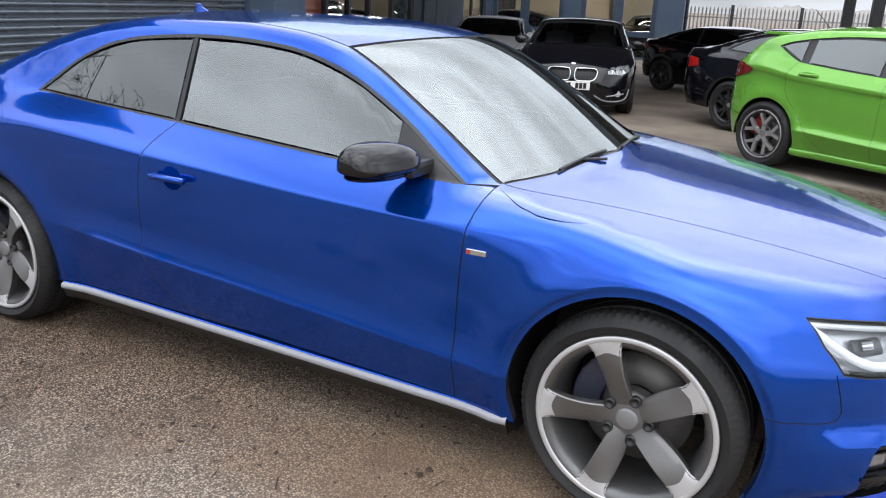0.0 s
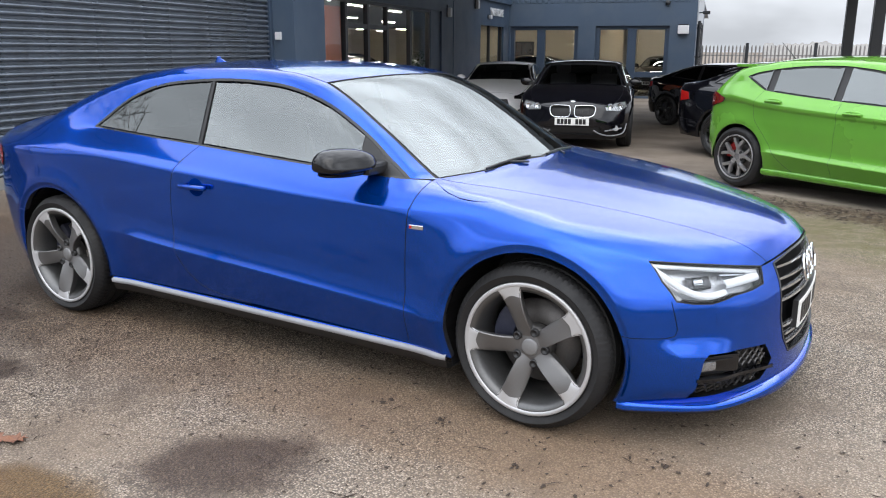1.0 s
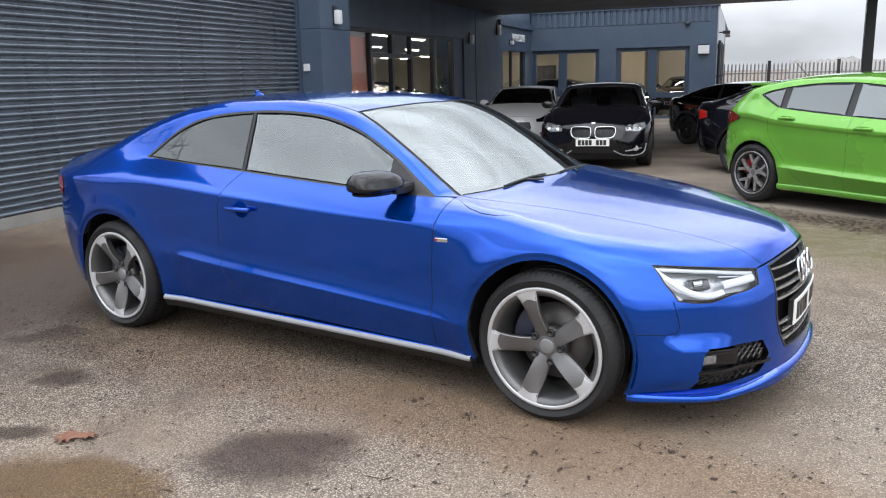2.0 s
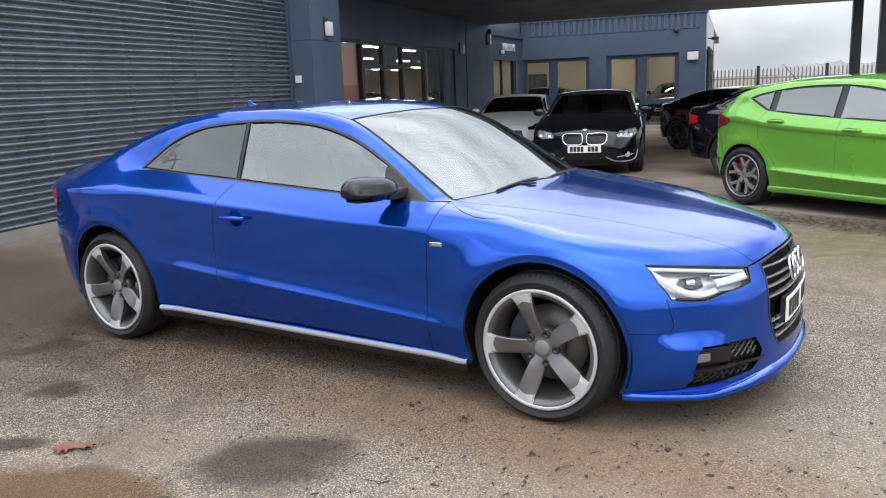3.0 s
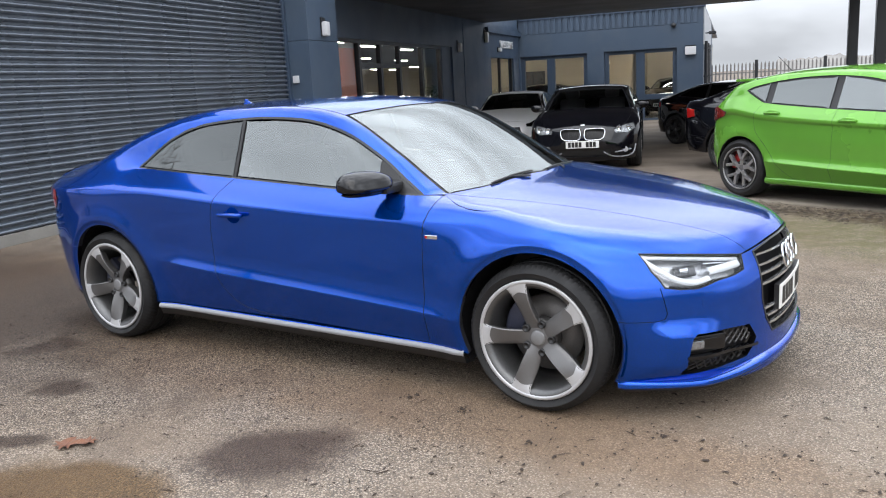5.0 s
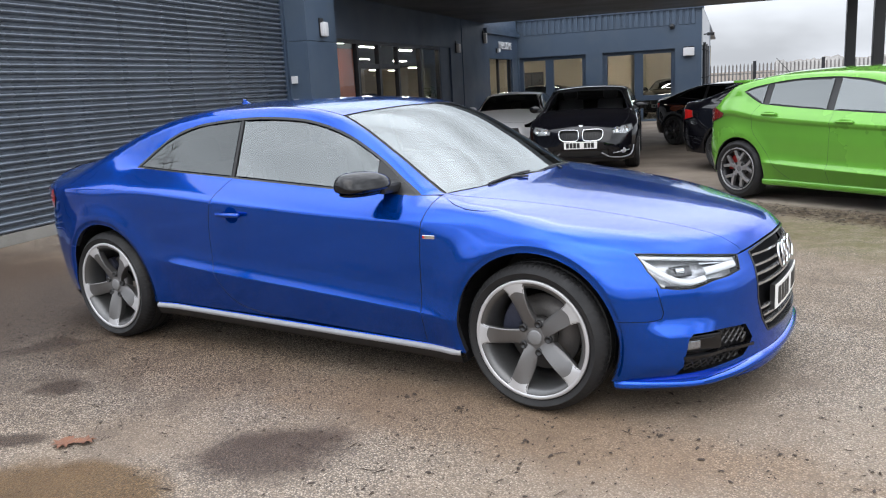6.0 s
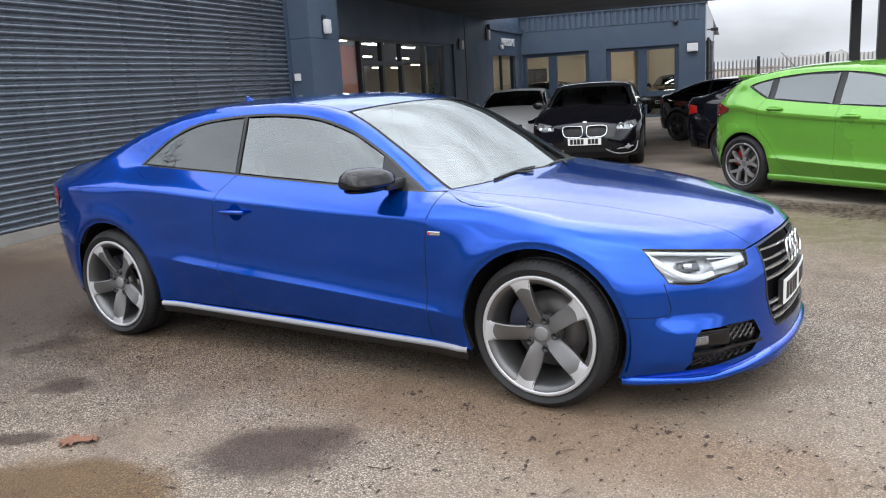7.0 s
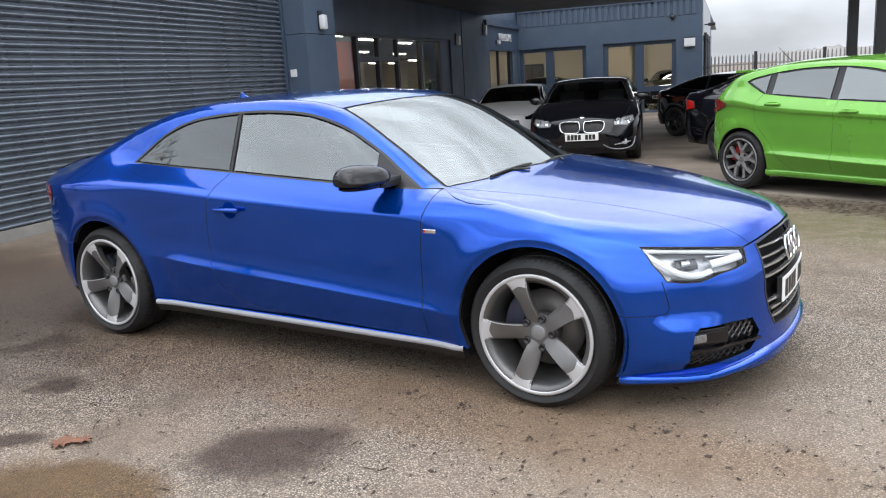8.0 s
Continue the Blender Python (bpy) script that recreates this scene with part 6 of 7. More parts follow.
    for s in (-1, 1):
        box_part("door_lining", (-1.8, s * 0.74 - 0.02, 0.36), (-0.6, s * 0.74 + 0.02, 0.89), CABIN, car)
    w = wheel_meshes(0.322, 0.254, 0.255, "rotor", CALIPER)
    for x in (0.0, -2.751):
        for s in (-1, 1):
            set_wheel(car, x, s * 0.772, 0.322, 0.254, 0.255, "rotor", w, s, 36 if x == 0 else 48, 1.0 * s if x == 0 else 0.0)
    return car


coupe()

# ---------- the other parked cars ----------
NEARGLASS = glass("clear_parked_glass", (0.88, 0.91, 0.91), 1.62)
# cabin cloth paled so its colour makes up for light missing inside
LITCABIN = mat("lightened_cabin_cloth", (0.13, 0.13, 0.14), 0.8, vary=0.2, bump=0.2)


def fine(*a, **k):
    k.setdefault("gap", 0.0016)
    return panel(*a, **k)


def flank_folds(F, shares):
    """Lines along the creases of a form's flanks: the shoulder's, at shares of its height, and the lower one's."""
    xs = np.arange(F.wheels[1][0] - 0.45, F.wheels[0][0] + 0.3, 0.02)
    lines = [F.side(xs, F.low + t * (F.belt(xs) - F.low)) for t in shares]
    if F.crease and shares:
        xl = np.arange(F.crease[1], F.crease[2], 0.02)
        lines += [F.side(xl, F.crease[0](xl) + d) for d in (-0.008, 0.0, 0.008, 0.04)]
    return lines


def parked(form, sp, paint_, label, at, group=""):
    """A parked car: panels, glass, lamps, trims and wheels cut from its form; sp holds its own lines."""
    F, P = form, paint_
    car = thing("car", label, "car", at, group)
    st, A, WT, RT, RB = sp["step"], sp["A"], sp["WT"], sp["RT"], sp["RB"]
    wf, wr, R = F.wheels[0], F.wheels[1], F.wheels[0][1] + 0.035
    zs, zb = sp["sill"], F.belt
    ax = (A[0] + 0.01, float(zb(A[0])))
    doors = sp["doors"]
    folds = flank_folds(F, sp.get("folds", ()))
    dl = sp["dlo"]
    tip = dl[-1]

    def belt(a, b_):
        return sline(F, *[(x, min(float(zb(x)), 1.2)) for x in np.linspace(a, b_, 8)])
    cut_f = sline(F, (doors[0] - 0.02, zs), (doors[0], 0.6), (A[0] + 0.0, ax[1] - 0.005))
    bon = tline(F, *sp["bonnet"])
    lt = [fline(F, "f", *sp["lamp"][0])]
    lb = fline(F, "f", *sp["lamp"][1])
    ll = fline(F, "f", *sp["lamp"][2])
    lamp_x = float(lb[-1][0])
    aF = math.degrees(math.asin(0.12 / R))
    seam = sline(F, (lamp_x, float(lb[-1][2])), (lamp_x - 0.02, wf[1] + 0.14), (wf[0] + R * math.cos(radians(aF)), wf[1] + 0.12))
    fine("fender", F, "r", [cut_f, bon, *lt, lb, seam, arch(F, 0, R, aF, 200), sline(F, (wf[0] - R * math.cos(radians(20)), zs - 0.01), (doors[0] - 0.02, zs))], P, car, both=True, step=st, folds=folds)
    # doors
    for k in range(len(doors) - 1):
        a, b_ = doors[k], doors[k + 1]
        last = k == len(doors) - 2
        front = cut_f if k == 0 else sline(F, (a, zs), (a, float(zb(a))))
        rear = sline(F, *sp["door_back"]) if last else sline(F, (b_, float(zb(b_))), (b_, zs))
        x1 = sp["door_back"][0][0] if last else b_
        x0 = A[0] if k == 0 else a
        fine("door", F, "r", [belt(x0, x1), rear, sline(F, (sp["door_back"][-1][0] if last else b_, zs), (a - (0.02 if k == 0 else 0), zs)), front], P, car, both=True, step=st, folds=folds)
        for s in (1, -1):
            hx, hz = x1 + sp.get("handle", 0.16), float(zb(x1)) - 0.11
            c = F.side(np.array([hx]), np.array([hz]))[0] * (1, s, 1)
            bm = bmesh.new()
            bmesh.ops.create_uvsphere(bm, u_segments=16, v_segments=8, radius=1, matrix=Matrix.Translation(c + (0, 0.003 * s, 0)) @ Matrix.Diagonal((0.105, 0.014, 0.040, 1)))
            part("handle_cup", bm, P, car, "", True)
            bm = bmesh.new()
            box(bm, (-0.095, -0.012, -0.012), (0.095, 0.012, 0.012), Matrix.Translation(c + (0, -0.016 * s, 0.004)), 0.01)
            part("door_handle", bm, P, car, "", 60)
    x1 = sp["door_back"][0][0]
    we, re_, rr = tline(F, A, ((A[0] + WT[0]) / 2, (A[1] + WT[1]) / 2 - 0.008), WT), tline(F, WT, ((WT[0] + RT[0]) / 2, (WT[1] + RT[1]) / 2 - 0.01), RT), tline(F, RT, ((RT[0] + RB[0]) / 2, (RT[1] + RB[1]) / 2), RB)
    tx = sp["tail_x"]
    zt = float(rr[-1][2])
    rear_arch = math.degrees(math.asin(0.16 / R))
    dtop = sline(F, *dl)
    dlow_r = sline(F, tip, ((tip[0] + x1) / 2, 0.5 * (tip[1] + float(zb(x1))) - 0.004), (x1, float(zb(x1)))) if tip[0] < x1 - 0.02 else None
    side = [dtop] + ([dlow_r] if dlow_r is not None else []) + [sline(F, *sp["door_back"]), sline(F, (sp["door_back"][-1][0], zs), (wr[0] + R * 0.95, zs)), arch(F, 1, R, -14, 180 - rear_arch),
            sline(F, (wr[0] - R * math.cos(radians(rear_arch)), wr[1] + 0.16), (tx, wr[1] + 0.19)), sline(F, (tx, wr[1] + 0.19), (tx, min(zt, float(zb(tx))) - 0.03)), tline(F, (tx, -F.side(np.array([tx]), np.array([min(zt, float(zb(tx))) - 0.03]))[0][1] * -1), RB)[1:], rr[::-1], re_[::-1], we[::-1]]
    fine("side_frame", F, "r", side, P, car, both=True, step=st, folds=folds)
    base = tline(F, A, (A[0] + 0.12, A[1] * 0.55), (A[0] + 0.17, 0.0))
    wt = tline(F, WT, (WT[0] + 0.09, WT[1] * 0.5), (WT[0] + 0.12, 0.0))
    rt = tline(F, RT, (RT[0] - 0.06, RT[1] * 0.5), (RT[0] - 0.08, 0.0))
    rb = tline(F, RB, (RB[0] - 0.04, RB[1] * 0.5), (RB[0] - 0.05, 0.0))
    nose = fline(F, "f", *sp["nose"])
    fine("bonnet", F, "r", [base[::-1], bon, nose, mirrored(nose), mirrored(bon), mirrored(base[::-1])], P, car, step=st)
    fine("roof", F, "r", [wt[::-1], re_, rt, mirrored(rt), mirrored(re_), mirrored(wt[::-1])], P, car, step=st * 1.3)
    fine("windscreen", F, "r", [base[::-1], we, wt, mirrored(wt), mirrored(we), mirrored(base[::-1])], sp.get("screen", DARKGLASS), car, step=0.1, gap=0.012, lift=-0.003, fold=0.008)
    fine("rear_window", F, "r", [rt[::-1], rr, rb, mirrored(rb), mirrored(rr), mirrored(rt[::-1])], sp.get("back_screen", DARKGLASS), car, step=0.1, gap=0.01, lift=-0.003, fold=0.008)
    # tail
    zl = wr[1] + 0.19
    up = np.concatenate([sline(F, (tx, zl), (tx, min(zt, float(zb(tx))) - 0.03)), tline(F, (tx, F.side(np.array([tx]), np.array([min(zt, float(zb(tx))) - 0.03]))[0][1]), RB)[1:], rb[1:]])
    fine("tail_panel", F, "b", [up, mirrored(up)], P, car, step=st * 1.5)
    lowb = np.concatenate([fline(F, "b", (0, zl), (-0.5, zl)), sline(F, (tx, zl), (wr[0] - R * math.cos(radians(rear_arch)), wr[1] + 0.16)), arch(F, 1, R, 180 - rear_arch, 192), fline(F, "b", (-0.7, 0.25), (0, 0.24))])
    fine("rear_bumper", F, "b", [lowb, mirrored(lowb)], P, car, step=st * 1.5)
    tl = sp["tail_lamp"]
    fine("tail_lamp", F, "r", [sline(F, *tl, tl[0], smooth=False)], sp.get("tail_lens", REDLENS), car, "red tail lamp", both=True, step=0.04, lift=0.012, fold=0.016)
    # nose
    loop = [*lt, lb, ll]
    bump = np.concatenate([nose[::-1], fline(F, "f", sp["nose"][0], sp["lamp"][2][-1]), ll[::-1], seam, arch(F, 0, R, aF, -22), fline(F, "f", (-F.width(0.0) * 0.9, wf[1] - 0.14), (-0.6, 0.17), (0, 0.165))])
    holes = [[fline(F, "f", *h, h[0])] for h in sp["openings"]]
    holes += [[mirrored(h[0])] for h in holes if np.array(h[0])[:, 1].max() < -0.001]
    fine("front_bumper", F, "f", [bump, mirrored(bump)], P, car, step=st, holes=holes)
    for h in holes:
        fine("grille", F, "f", h, BLACK, car, "black mesh grille", step=0.08, lift=-0.03, gap=-0.012, fold=0)
    for h in (loop, [mirrored(np.concatenate(loop))]):
        fine("headlamp", F, "f", h, LENS, car, "clear headlamp", step=0.05, gap=0.003, fold=0.01)
        fine("headlamp_bowl", F, "f", h, sp.get("bowl", LAMPGREY), car, step=0.05, gap=0.003, lift=-0.014, fold=-0.014)
    # glass and trims
    cuts = sp["pillars"]
    edges = [None, *cuts, None]
    top_c = Curve(*[(x, z) for x, z in dl])
    for k in range(len(edges) - 1):
        xa = dl[0][0] if edges[k] is None else edges[k] - 0.03
        xb = tip[0] if edges[k + 1] is None else edges[k + 1] + 0.03
        xs = np.linspace(xa, xb, 12)
        lowz = np.array([float(zb(x)) if x > x1 else float(zb(x1)) + (tip[1] - float(zb(x1))) * (x - x1) / (tip[0] - x1 - 1e-9) for x in xs])
        hiz = np.maximum(top_c(xs), lowz)
        lo_l, hi_l = F.side(xs, lowz), F.side(xs, hiz)
        fine("side_glass", F, "r", [hi_l, lo_l[::-1]], sp.get("rear_glass", DARKGLASS) if k else sp.get("front_glass", DARKGLASS), car, both=True, step=0.08, gap=0.014, lift=-0.004, fold=0.004)
    xs = np.linspace(dl[0][0], tip[0], 40)
    lowz = np.array([float(zb(x)) if x > x1 else float(zb(x1)) + (tip[1] - float(zb(x1))) * (x - x1) / (tip[0] - x1 - 1e-9) for x in xs])
    fine("window_surround", F, "r", [F.side(xs, np.maximum(top_c(xs), lowz)), F.side(xs, lowz)[::-1]], BLACK, car, both=True, step=0.2, gap=0.0, lift=-0.012, fold=0)
    for s in (1, -1):
        bm = bmesh.new()
        bmesh.ops.create_uvsphere(bm, u_segments=20, v_segments=12, radius=1, matrix=Matrix.Diagonal((0.055, 0.105, 0.07, 1)))
        part("mirror", bm, sp.get("mirror", P), car, "", True, at=pose(A[0] - 0.18, s * 0.905, float(zb(A[0])) + 0.055))
        box_part("mirror_arm", (A[0] - 0.22, min(s * 0.78, s * 0.9), float(zb(A[0])) + 0.0), (A[0] - 0.14, max(s * 0.78, s * 0.9), float(zb(A[0])) + 0.05), BLACK, car, "", 0.01)
        x = np.linspace(wf[0] - R * 0.94, wr[0] + R * 0.94, 24)
        top = F.side(x, np.full(24, zs - 0.002)) * (1, s, 1)
        vs, fs = [], []
        for p_ in top:
            vs += [p_ + np.array((0, -s * dy, dz)) for dy, dz in ((-0.01, 0.006), (0.012, -0.004), (0.016, -0.045), (-0.02, -0.07), (-0.1, -0.075))]
        for i in range(23):
            fs += [(5 * i + a, 5 * i + 5 + a, 5 * i + 6 + a, 5 * i + 1 + a) for a in range(4)]
        put("sill", mesh_of("sill", vs, fs, sp.get("sill_paint", P)), car)
    bm = bmesh.new()
    box(bm, (wr[0] + R, -0.68, 0.17), (wf[0] - R, 0.68, 0.30), None, 0.02)
    part("underbody", bm, BLACK, car)
    for w_ in (wf, wr):
        for s in (-1, 1):
            vs = []
            for i in range(25):
                a = radians(-25 + (230 if w_ is wf else 212) * i / 24)
                for y_ in (0.83, 0.48):
                    vs.append((w_[0] + (R + 0.008) * math.cos(a), s * y_, w_[1] + (R + 0.008) * math.sin(a)))
            fs = [(2 * i, 2 * i + 1, 2 * i + 3, 2 * i + 2) for i in range(24)]
            vs.append((w_[0], s * 0.48, w_[1]))
            fs += [(2 * i + 1, 2 * i + 3, len(vs) - 1) for i in range(24)]
            put("wheel_housing", mesh_of("wheel_housing", vs, fs, BLACK, False), car)
    for x, y_ in ((A[0] - 0.95, -0.36), (A[0] - 0.95, 0.36)):
        bm = bmesh.new()
        box(bm, (-0.07, y_ - 0.23, 0.0), (0.07, y_ + 0.23, 0.62), Matrix.Translation((x, 0, 0.5)) @ Matrix.Rotation(radians(-16), 4, "Y"), 0.06)
        box(bm, (-0.05, y_ - 0.13, 0.64), (0.06, y_ + 0.13, 0.80), Matrix.Translation((x, 0, 0.48)) @ Matrix.Rotation(radians(-14), 4, "Y"), 0.05)
        part("seat", bm, LITCABIN, car, "", 40)
    bm = bmesh.new()
    box(bm, (A[0] - 0.45, -0.66, 0.55), (A[0] - 0.05, 0.66, 0.88), None, 0.06)
    part("dashboard", bm, LITCABIN, car, "", 40)
    box_part("cabin_floor", (RB[0] + 0.1, -0.66, 0.32), (A[0], 0.66, 0.38), CABIN, car)
    w = wheel_meshes(wf[1], sp["rim"], 0.22, sp["style"], sp["caliper"])
    for wh in (wf, wr):
        for s in (-1, 1):
            set_wheel(car, wh[0], s * sp["track"], wh[1], sp["rim"], 0.22, sp["style"], w, s, sp.get("spin", 12))
    if "extras" in sp:
        sp["extras"](car, F, P)
    return car


def stand(x, y, heading):
    return pose(x, y, fall(x, y), 0, 0, heading)


def number_plate(car, x, z, w=0.52):
    box_part("plate", (x, -w / 2, z - 0.056), (x + 0.012, w / 2, z + 0.056), PLATE, car, "white number plate with plain dark bars", 0.003)
    for k in range(8):
        if k != 4:
            box_part("plate_bar", (x + 0.01, -0.225 + 0.056 * k, z - 0.04), (x + 0.0145, -0.18 + 0.056 * k, z + 0.04), INK, car)


def green_bits(car, F, P):
    bm = bmesh.new()
    box(bm, (-2.90, -0.52, 1.252), (-2.62, 0.52, 1.284), None, 0.016)
    part("roof_spoiler", bm, P, car, "", 40)
    bm = bmesh.new()
    rod(bm, (-2.52, 0.0, 1.32), (-2.74, 0.0, 1.515), 0.006, 6, 0.003)
    part("aerial", bm, BLACK, car)
    number_plate(car, 0.80, 0.42)


GREENPAINT = paint("bright_green_metallic", (0.135, 0.365, 0.045), 0.25, 0.15, 0.26)
BLACKPAINT = paint("black_car_paint", (0.004, 0.004, 0.006), 0.0, 0.1, 0.4)
SILVERPAINT = paint("silver_white_paint", (0.80, 0.80, 0.81), 0.15, 0.06, 0.35)

HATCH = dict(step=0.04, folds=(0.76, 0.775, 0.795, 0.815, 0.832, 0.86), A=(-0.22, -0.70), WT=(-0.98, -0.575), RT=(-2.68, -0.55), RB=(-3.02, -0.60), sill=0.235,
             doors=(-0.40, -1.36, -2.26), door_back=((-2.26, 1.028), (-2.32, 0.90), (-2.30, 0.75), (-2.15, 0.58), (-2.02, 0.42), (-1.90, 0.30), (-1.80, 0.235)),
             dlo=((-0.34, 0.930), (-0.6, 1.08), (-0.95, 1.22), (-1.35, 1.278), (-1.75, 1.282), (-2.1, 1.255), (-2.40, 1.205), (-2.52, 1.16)),
             bonnet=((-0.22, -0.70), (0.1, -0.70), (0.4, -0.62), (0.62, -0.50)), lamp=([(-0.50, 0.74), (-0.64, 0.78), (-0.74, 0.80)], [(-0.74, 0.80), (-0.77, 0.72)], [(-0.77, 0.72), (-0.6, 0.66), (-0.5, 0.68), (-0.50, 0.74)]),
             nose=[(-0.50, 0.742), (-0.3, 0.755), (0.0, 0.76)], openings=[[(-0.42, 0.60), (-0.45, 0.45), (-0.38, 0.33), (0.38, 0.33), (0.45, 0.45), (0.42, 0.60)]],
             tail_x=-3.0, tail_lamp=((-2.96, 0.83), (-2.76, 0.885), (-2.71, 0.935), (-2.86, 0.975), (-3.03, 1.00), (-3.09, 0.97), (-3.10, 0.83)), pillars=(-1.42, -2.2), rim=0.232, style="dark", caliper=REDCAL, track=0.765, extras=green_bits, handle=0.17, tail_lens=mat("smoked_red_lens", (0.16, 0.012, 0.010), 0.12, vary=0.1, coat=0.8), front_glass=CARGLASS, rear_glass=glass("grey_privacy_glass", (0.12, 0.13, 0.14), 2.2), sill_paint=GREENPAINT)
parked(GREEN, HATCH, GREENPAINT, "bright metallic green five-door hatchback with dark alloy wheels", stand(2.1, 5.0, -31))

COUPE2 = dict(step=0.045, A=(-0.46, -0.72), WT=(-1.2, -0.56), RT=(-2.25, -0.54), RB=(-3.12, -0.58), sill=0.24,
              doors=(-0.52, -1.85), door_back=((-1.85, 0.985), (-1.88, 0.75), (-1.86, 0.45), (-1.75, 0.28), (-1.6, 0.24)),
              dlo=((-0.56, 0.945), (-0.8, 1.10), (-1.1, 1.22), (-1.5, 1.285), (-1.9, 1.28), (-2.3, 1.21), (-2.6, 1.08), (-2.66, 1.04)),
              bonnet=((-0.46, -0.72), (-0.1, -0.74), (0.3, -0.70), (0.55, -0.60), (0.66, -0.48)), lamp=([(-0.48, 0.69), (-0.65, 0.725), (-0.78, 0.74)], [(-0.78, 0.74), (-0.82, 0.66)], [(-0.82, 0.66), (-0.7, 0.59), (-0.5, 0.605), (-0.48, 0.69)]),
              nose=[(-0.48, 0.70), (-0.3, 0.72), (0.0, 0.725)],
              openings=[[(-0.05, 0.675), (-0.17, 0.682), (-0.30, 0.677), (-0.345, 0.645), (-0.335, 0.56), (-0.29, 0.515), (-0.18, 0.505), (-0.07, 0.51), (-0.035, 0.55), (-0.035, 0.64)], [(-0.44, 0.36), (-0.42, 0.24), (0.42, 0.24), (0.44, 0.36)], [(-0.74, 0.36), (-0.56, 0.33), (-0.56, 0.26), (-0.72, 0.27)]],
              tail_x=-3.32, tail_lamp=((-3.28, 0.80), (-3.15, 0.84), (-3.17, 0.92), (-3.31, 0.93)), pillars=(-1.86,), rim=0.235, style="silver", caliper=CALIPER, track=0.78)


def front_coupe_bits(car, F, P):
    number_plate(car, 0.825, 0.44)
    for s in (-1, 1):
        q = np.array([(-0.05, 0.675), (-0.17, 0.682), (-0.30, 0.677), (-0.345, 0.645), (-0.335, 0.56), (-0.29, 0.515), (-0.18, 0.505), (-0.07, 0.51), (-0.035, 0.55), (-0.035, 0.64)]) * (s * -1, 1)
        q = np.array(smooth_line([*q, q[0]], 0.025))
        c = F.root(lambda d: (F.front_at + d, q[:, 0] + 0 * d, q[:, 1] + 0 * d), 2.2)
        bm = bmesh.new()
        for a, b_ in zip(c[:-1], c[1:]):
            rod(bm, a + (0.006, 0, 0), b_ + (0.006, 0, 0), 0.0085, 8)
        part("grille_ring", bm, CHROME, car, "chrome grille surround", 60)
        for k in range(7):
            y = s * (0.075 + 0.037 * k)
            c = F.root(lambda d: (F.front_at + d, np.array([y, y]) + 0 * d, np.array([0.52, 0.672]) + 0 * d), 2.2)
            bm = bmesh.new()
            rod(bm, c[0] - (0.012, 0, 0), c[1] - (0.012, 0, 0), 0.005, 6)
            part("grille_bar", bm, BLACK, car)
        for y in (0.56, 0.71):
            c = F.root(lambda d: (F.front_at + d, np.array([s * y]) + 0 * d, np.array([0.665]) + 0 * d), 2.2)[0]
            vs, fs = lathe([(0.0, 0.0), (0.026, 0.004), (0.043, 0.02), (0.048, 0.03)], 24, "z")
            put("lamp_eye", mesh_of("lamp_eye", vs, fs, CHROME), car, Matrix.Translation(c - (0.006, 0, 0)) @ Matrix.Rotation(radians(90), 4, "Y"), "round bright lamp eye")
        for line in (((0.33, 0.31), (0.44, 0.25), (0.56, 0.228), (0.70, 0.235), (0.78, 0.28), (0.81, 0.40)), ((0.50, 0.30), (0.62, 0.315), (0.74, 0.335))):
            q = np.array(smooth_line(line, 0.03))
            c = F.root(lambda d: (F.front_at + d, s * q[:, 0] + 0 * d, q[:, 1] + 0 * d), 2.2)
            c = c + F.normal(c) * 0.006
            bm = bmesh.new()
            for a, b_ in zip(c[:-1], c[1:]):
                rod(bm, a, b_, 0.010, 6)
            part("bumper_trim", bm, SILL, car, "satin silver bumper trim", 60)
        c = F.root(lambda d: (F.front_at + d, np.array([s * 0.66]) + 0 * d, np.array([0.335]) + 0 * d), 2.2)[0]
        bm = bmesh.new()
        rod(bm, c - (0.02, 0, 0), c + (0.004, 0, 0), 0.042, 20)
        part("fog_lamp", bm, LAMPGREY, car, "", 40)
    bm = bmesh.new()
    c = F.over(np.array([0.69]), np.array([0.0]))[0]
    bmesh.ops.create_uvsphere(bm, u_segments=16, v_segments=8, radius=0.04, matrix=Matrix.Translation(c) @ Matrix.Rotation(radians(30), 4, "Y") @ Matrix.Diagonal((1, 1, 0.2, 1)))
    part("emblem", bm, CHROME, car, "plain round emblem", True)


def plain_front_bits(car, F, P):
    number_plate(car, 0.825, 0.40)


inside = parked(BLACKCOUPE, {**COUPE2, "extras": front_coupe_bits, "mirror": GLOSSBLACK, "bowl": mat("shaded_lamp_bowl", (0.36, 0.365, 0.37), 0.25, metal=0.4), "screen": NEARGLASS, "back_screen": NEARGLASS, "front_glass": NEARGLASS, "rear_glass": NEARGLASS}, BLACKPAINT, "black two-door coupe with twin chrome-ringed grille, nose to the yard", stand(-3.65, 9.0, -73))
WIDEGRILLE = {**COUPE2, "step": 0.06, "openings": [[(-0.36, 0.60), (-0.40, 0.48), (-0.30, 0.36), (0.30, 0.36), (0.40, 0.48), (0.36, 0.60)], [(-0.78, 0.42), (-0.58, 0.38), (-0.60, 0.28), (-0.76, 0.29)]], "extras": plain_front_bits}
parked(BLACKCOUPE, {**WIDEGRILLE, "bowl": GLOSSBLACK}, SILVERPAINT, "silver-white coupe beside the black one, nose to the yard", stand(-6.62, 12.0, -72) @ Matrix.Scale(0.965, 4))
parked(BLACKCOUPE, WIDEGRILLE, BLACKPAINT, "dark coupe on show behind the far wing's glass", B @ pose(-1.62, 26.7, -0.10, 0, 0, -100))


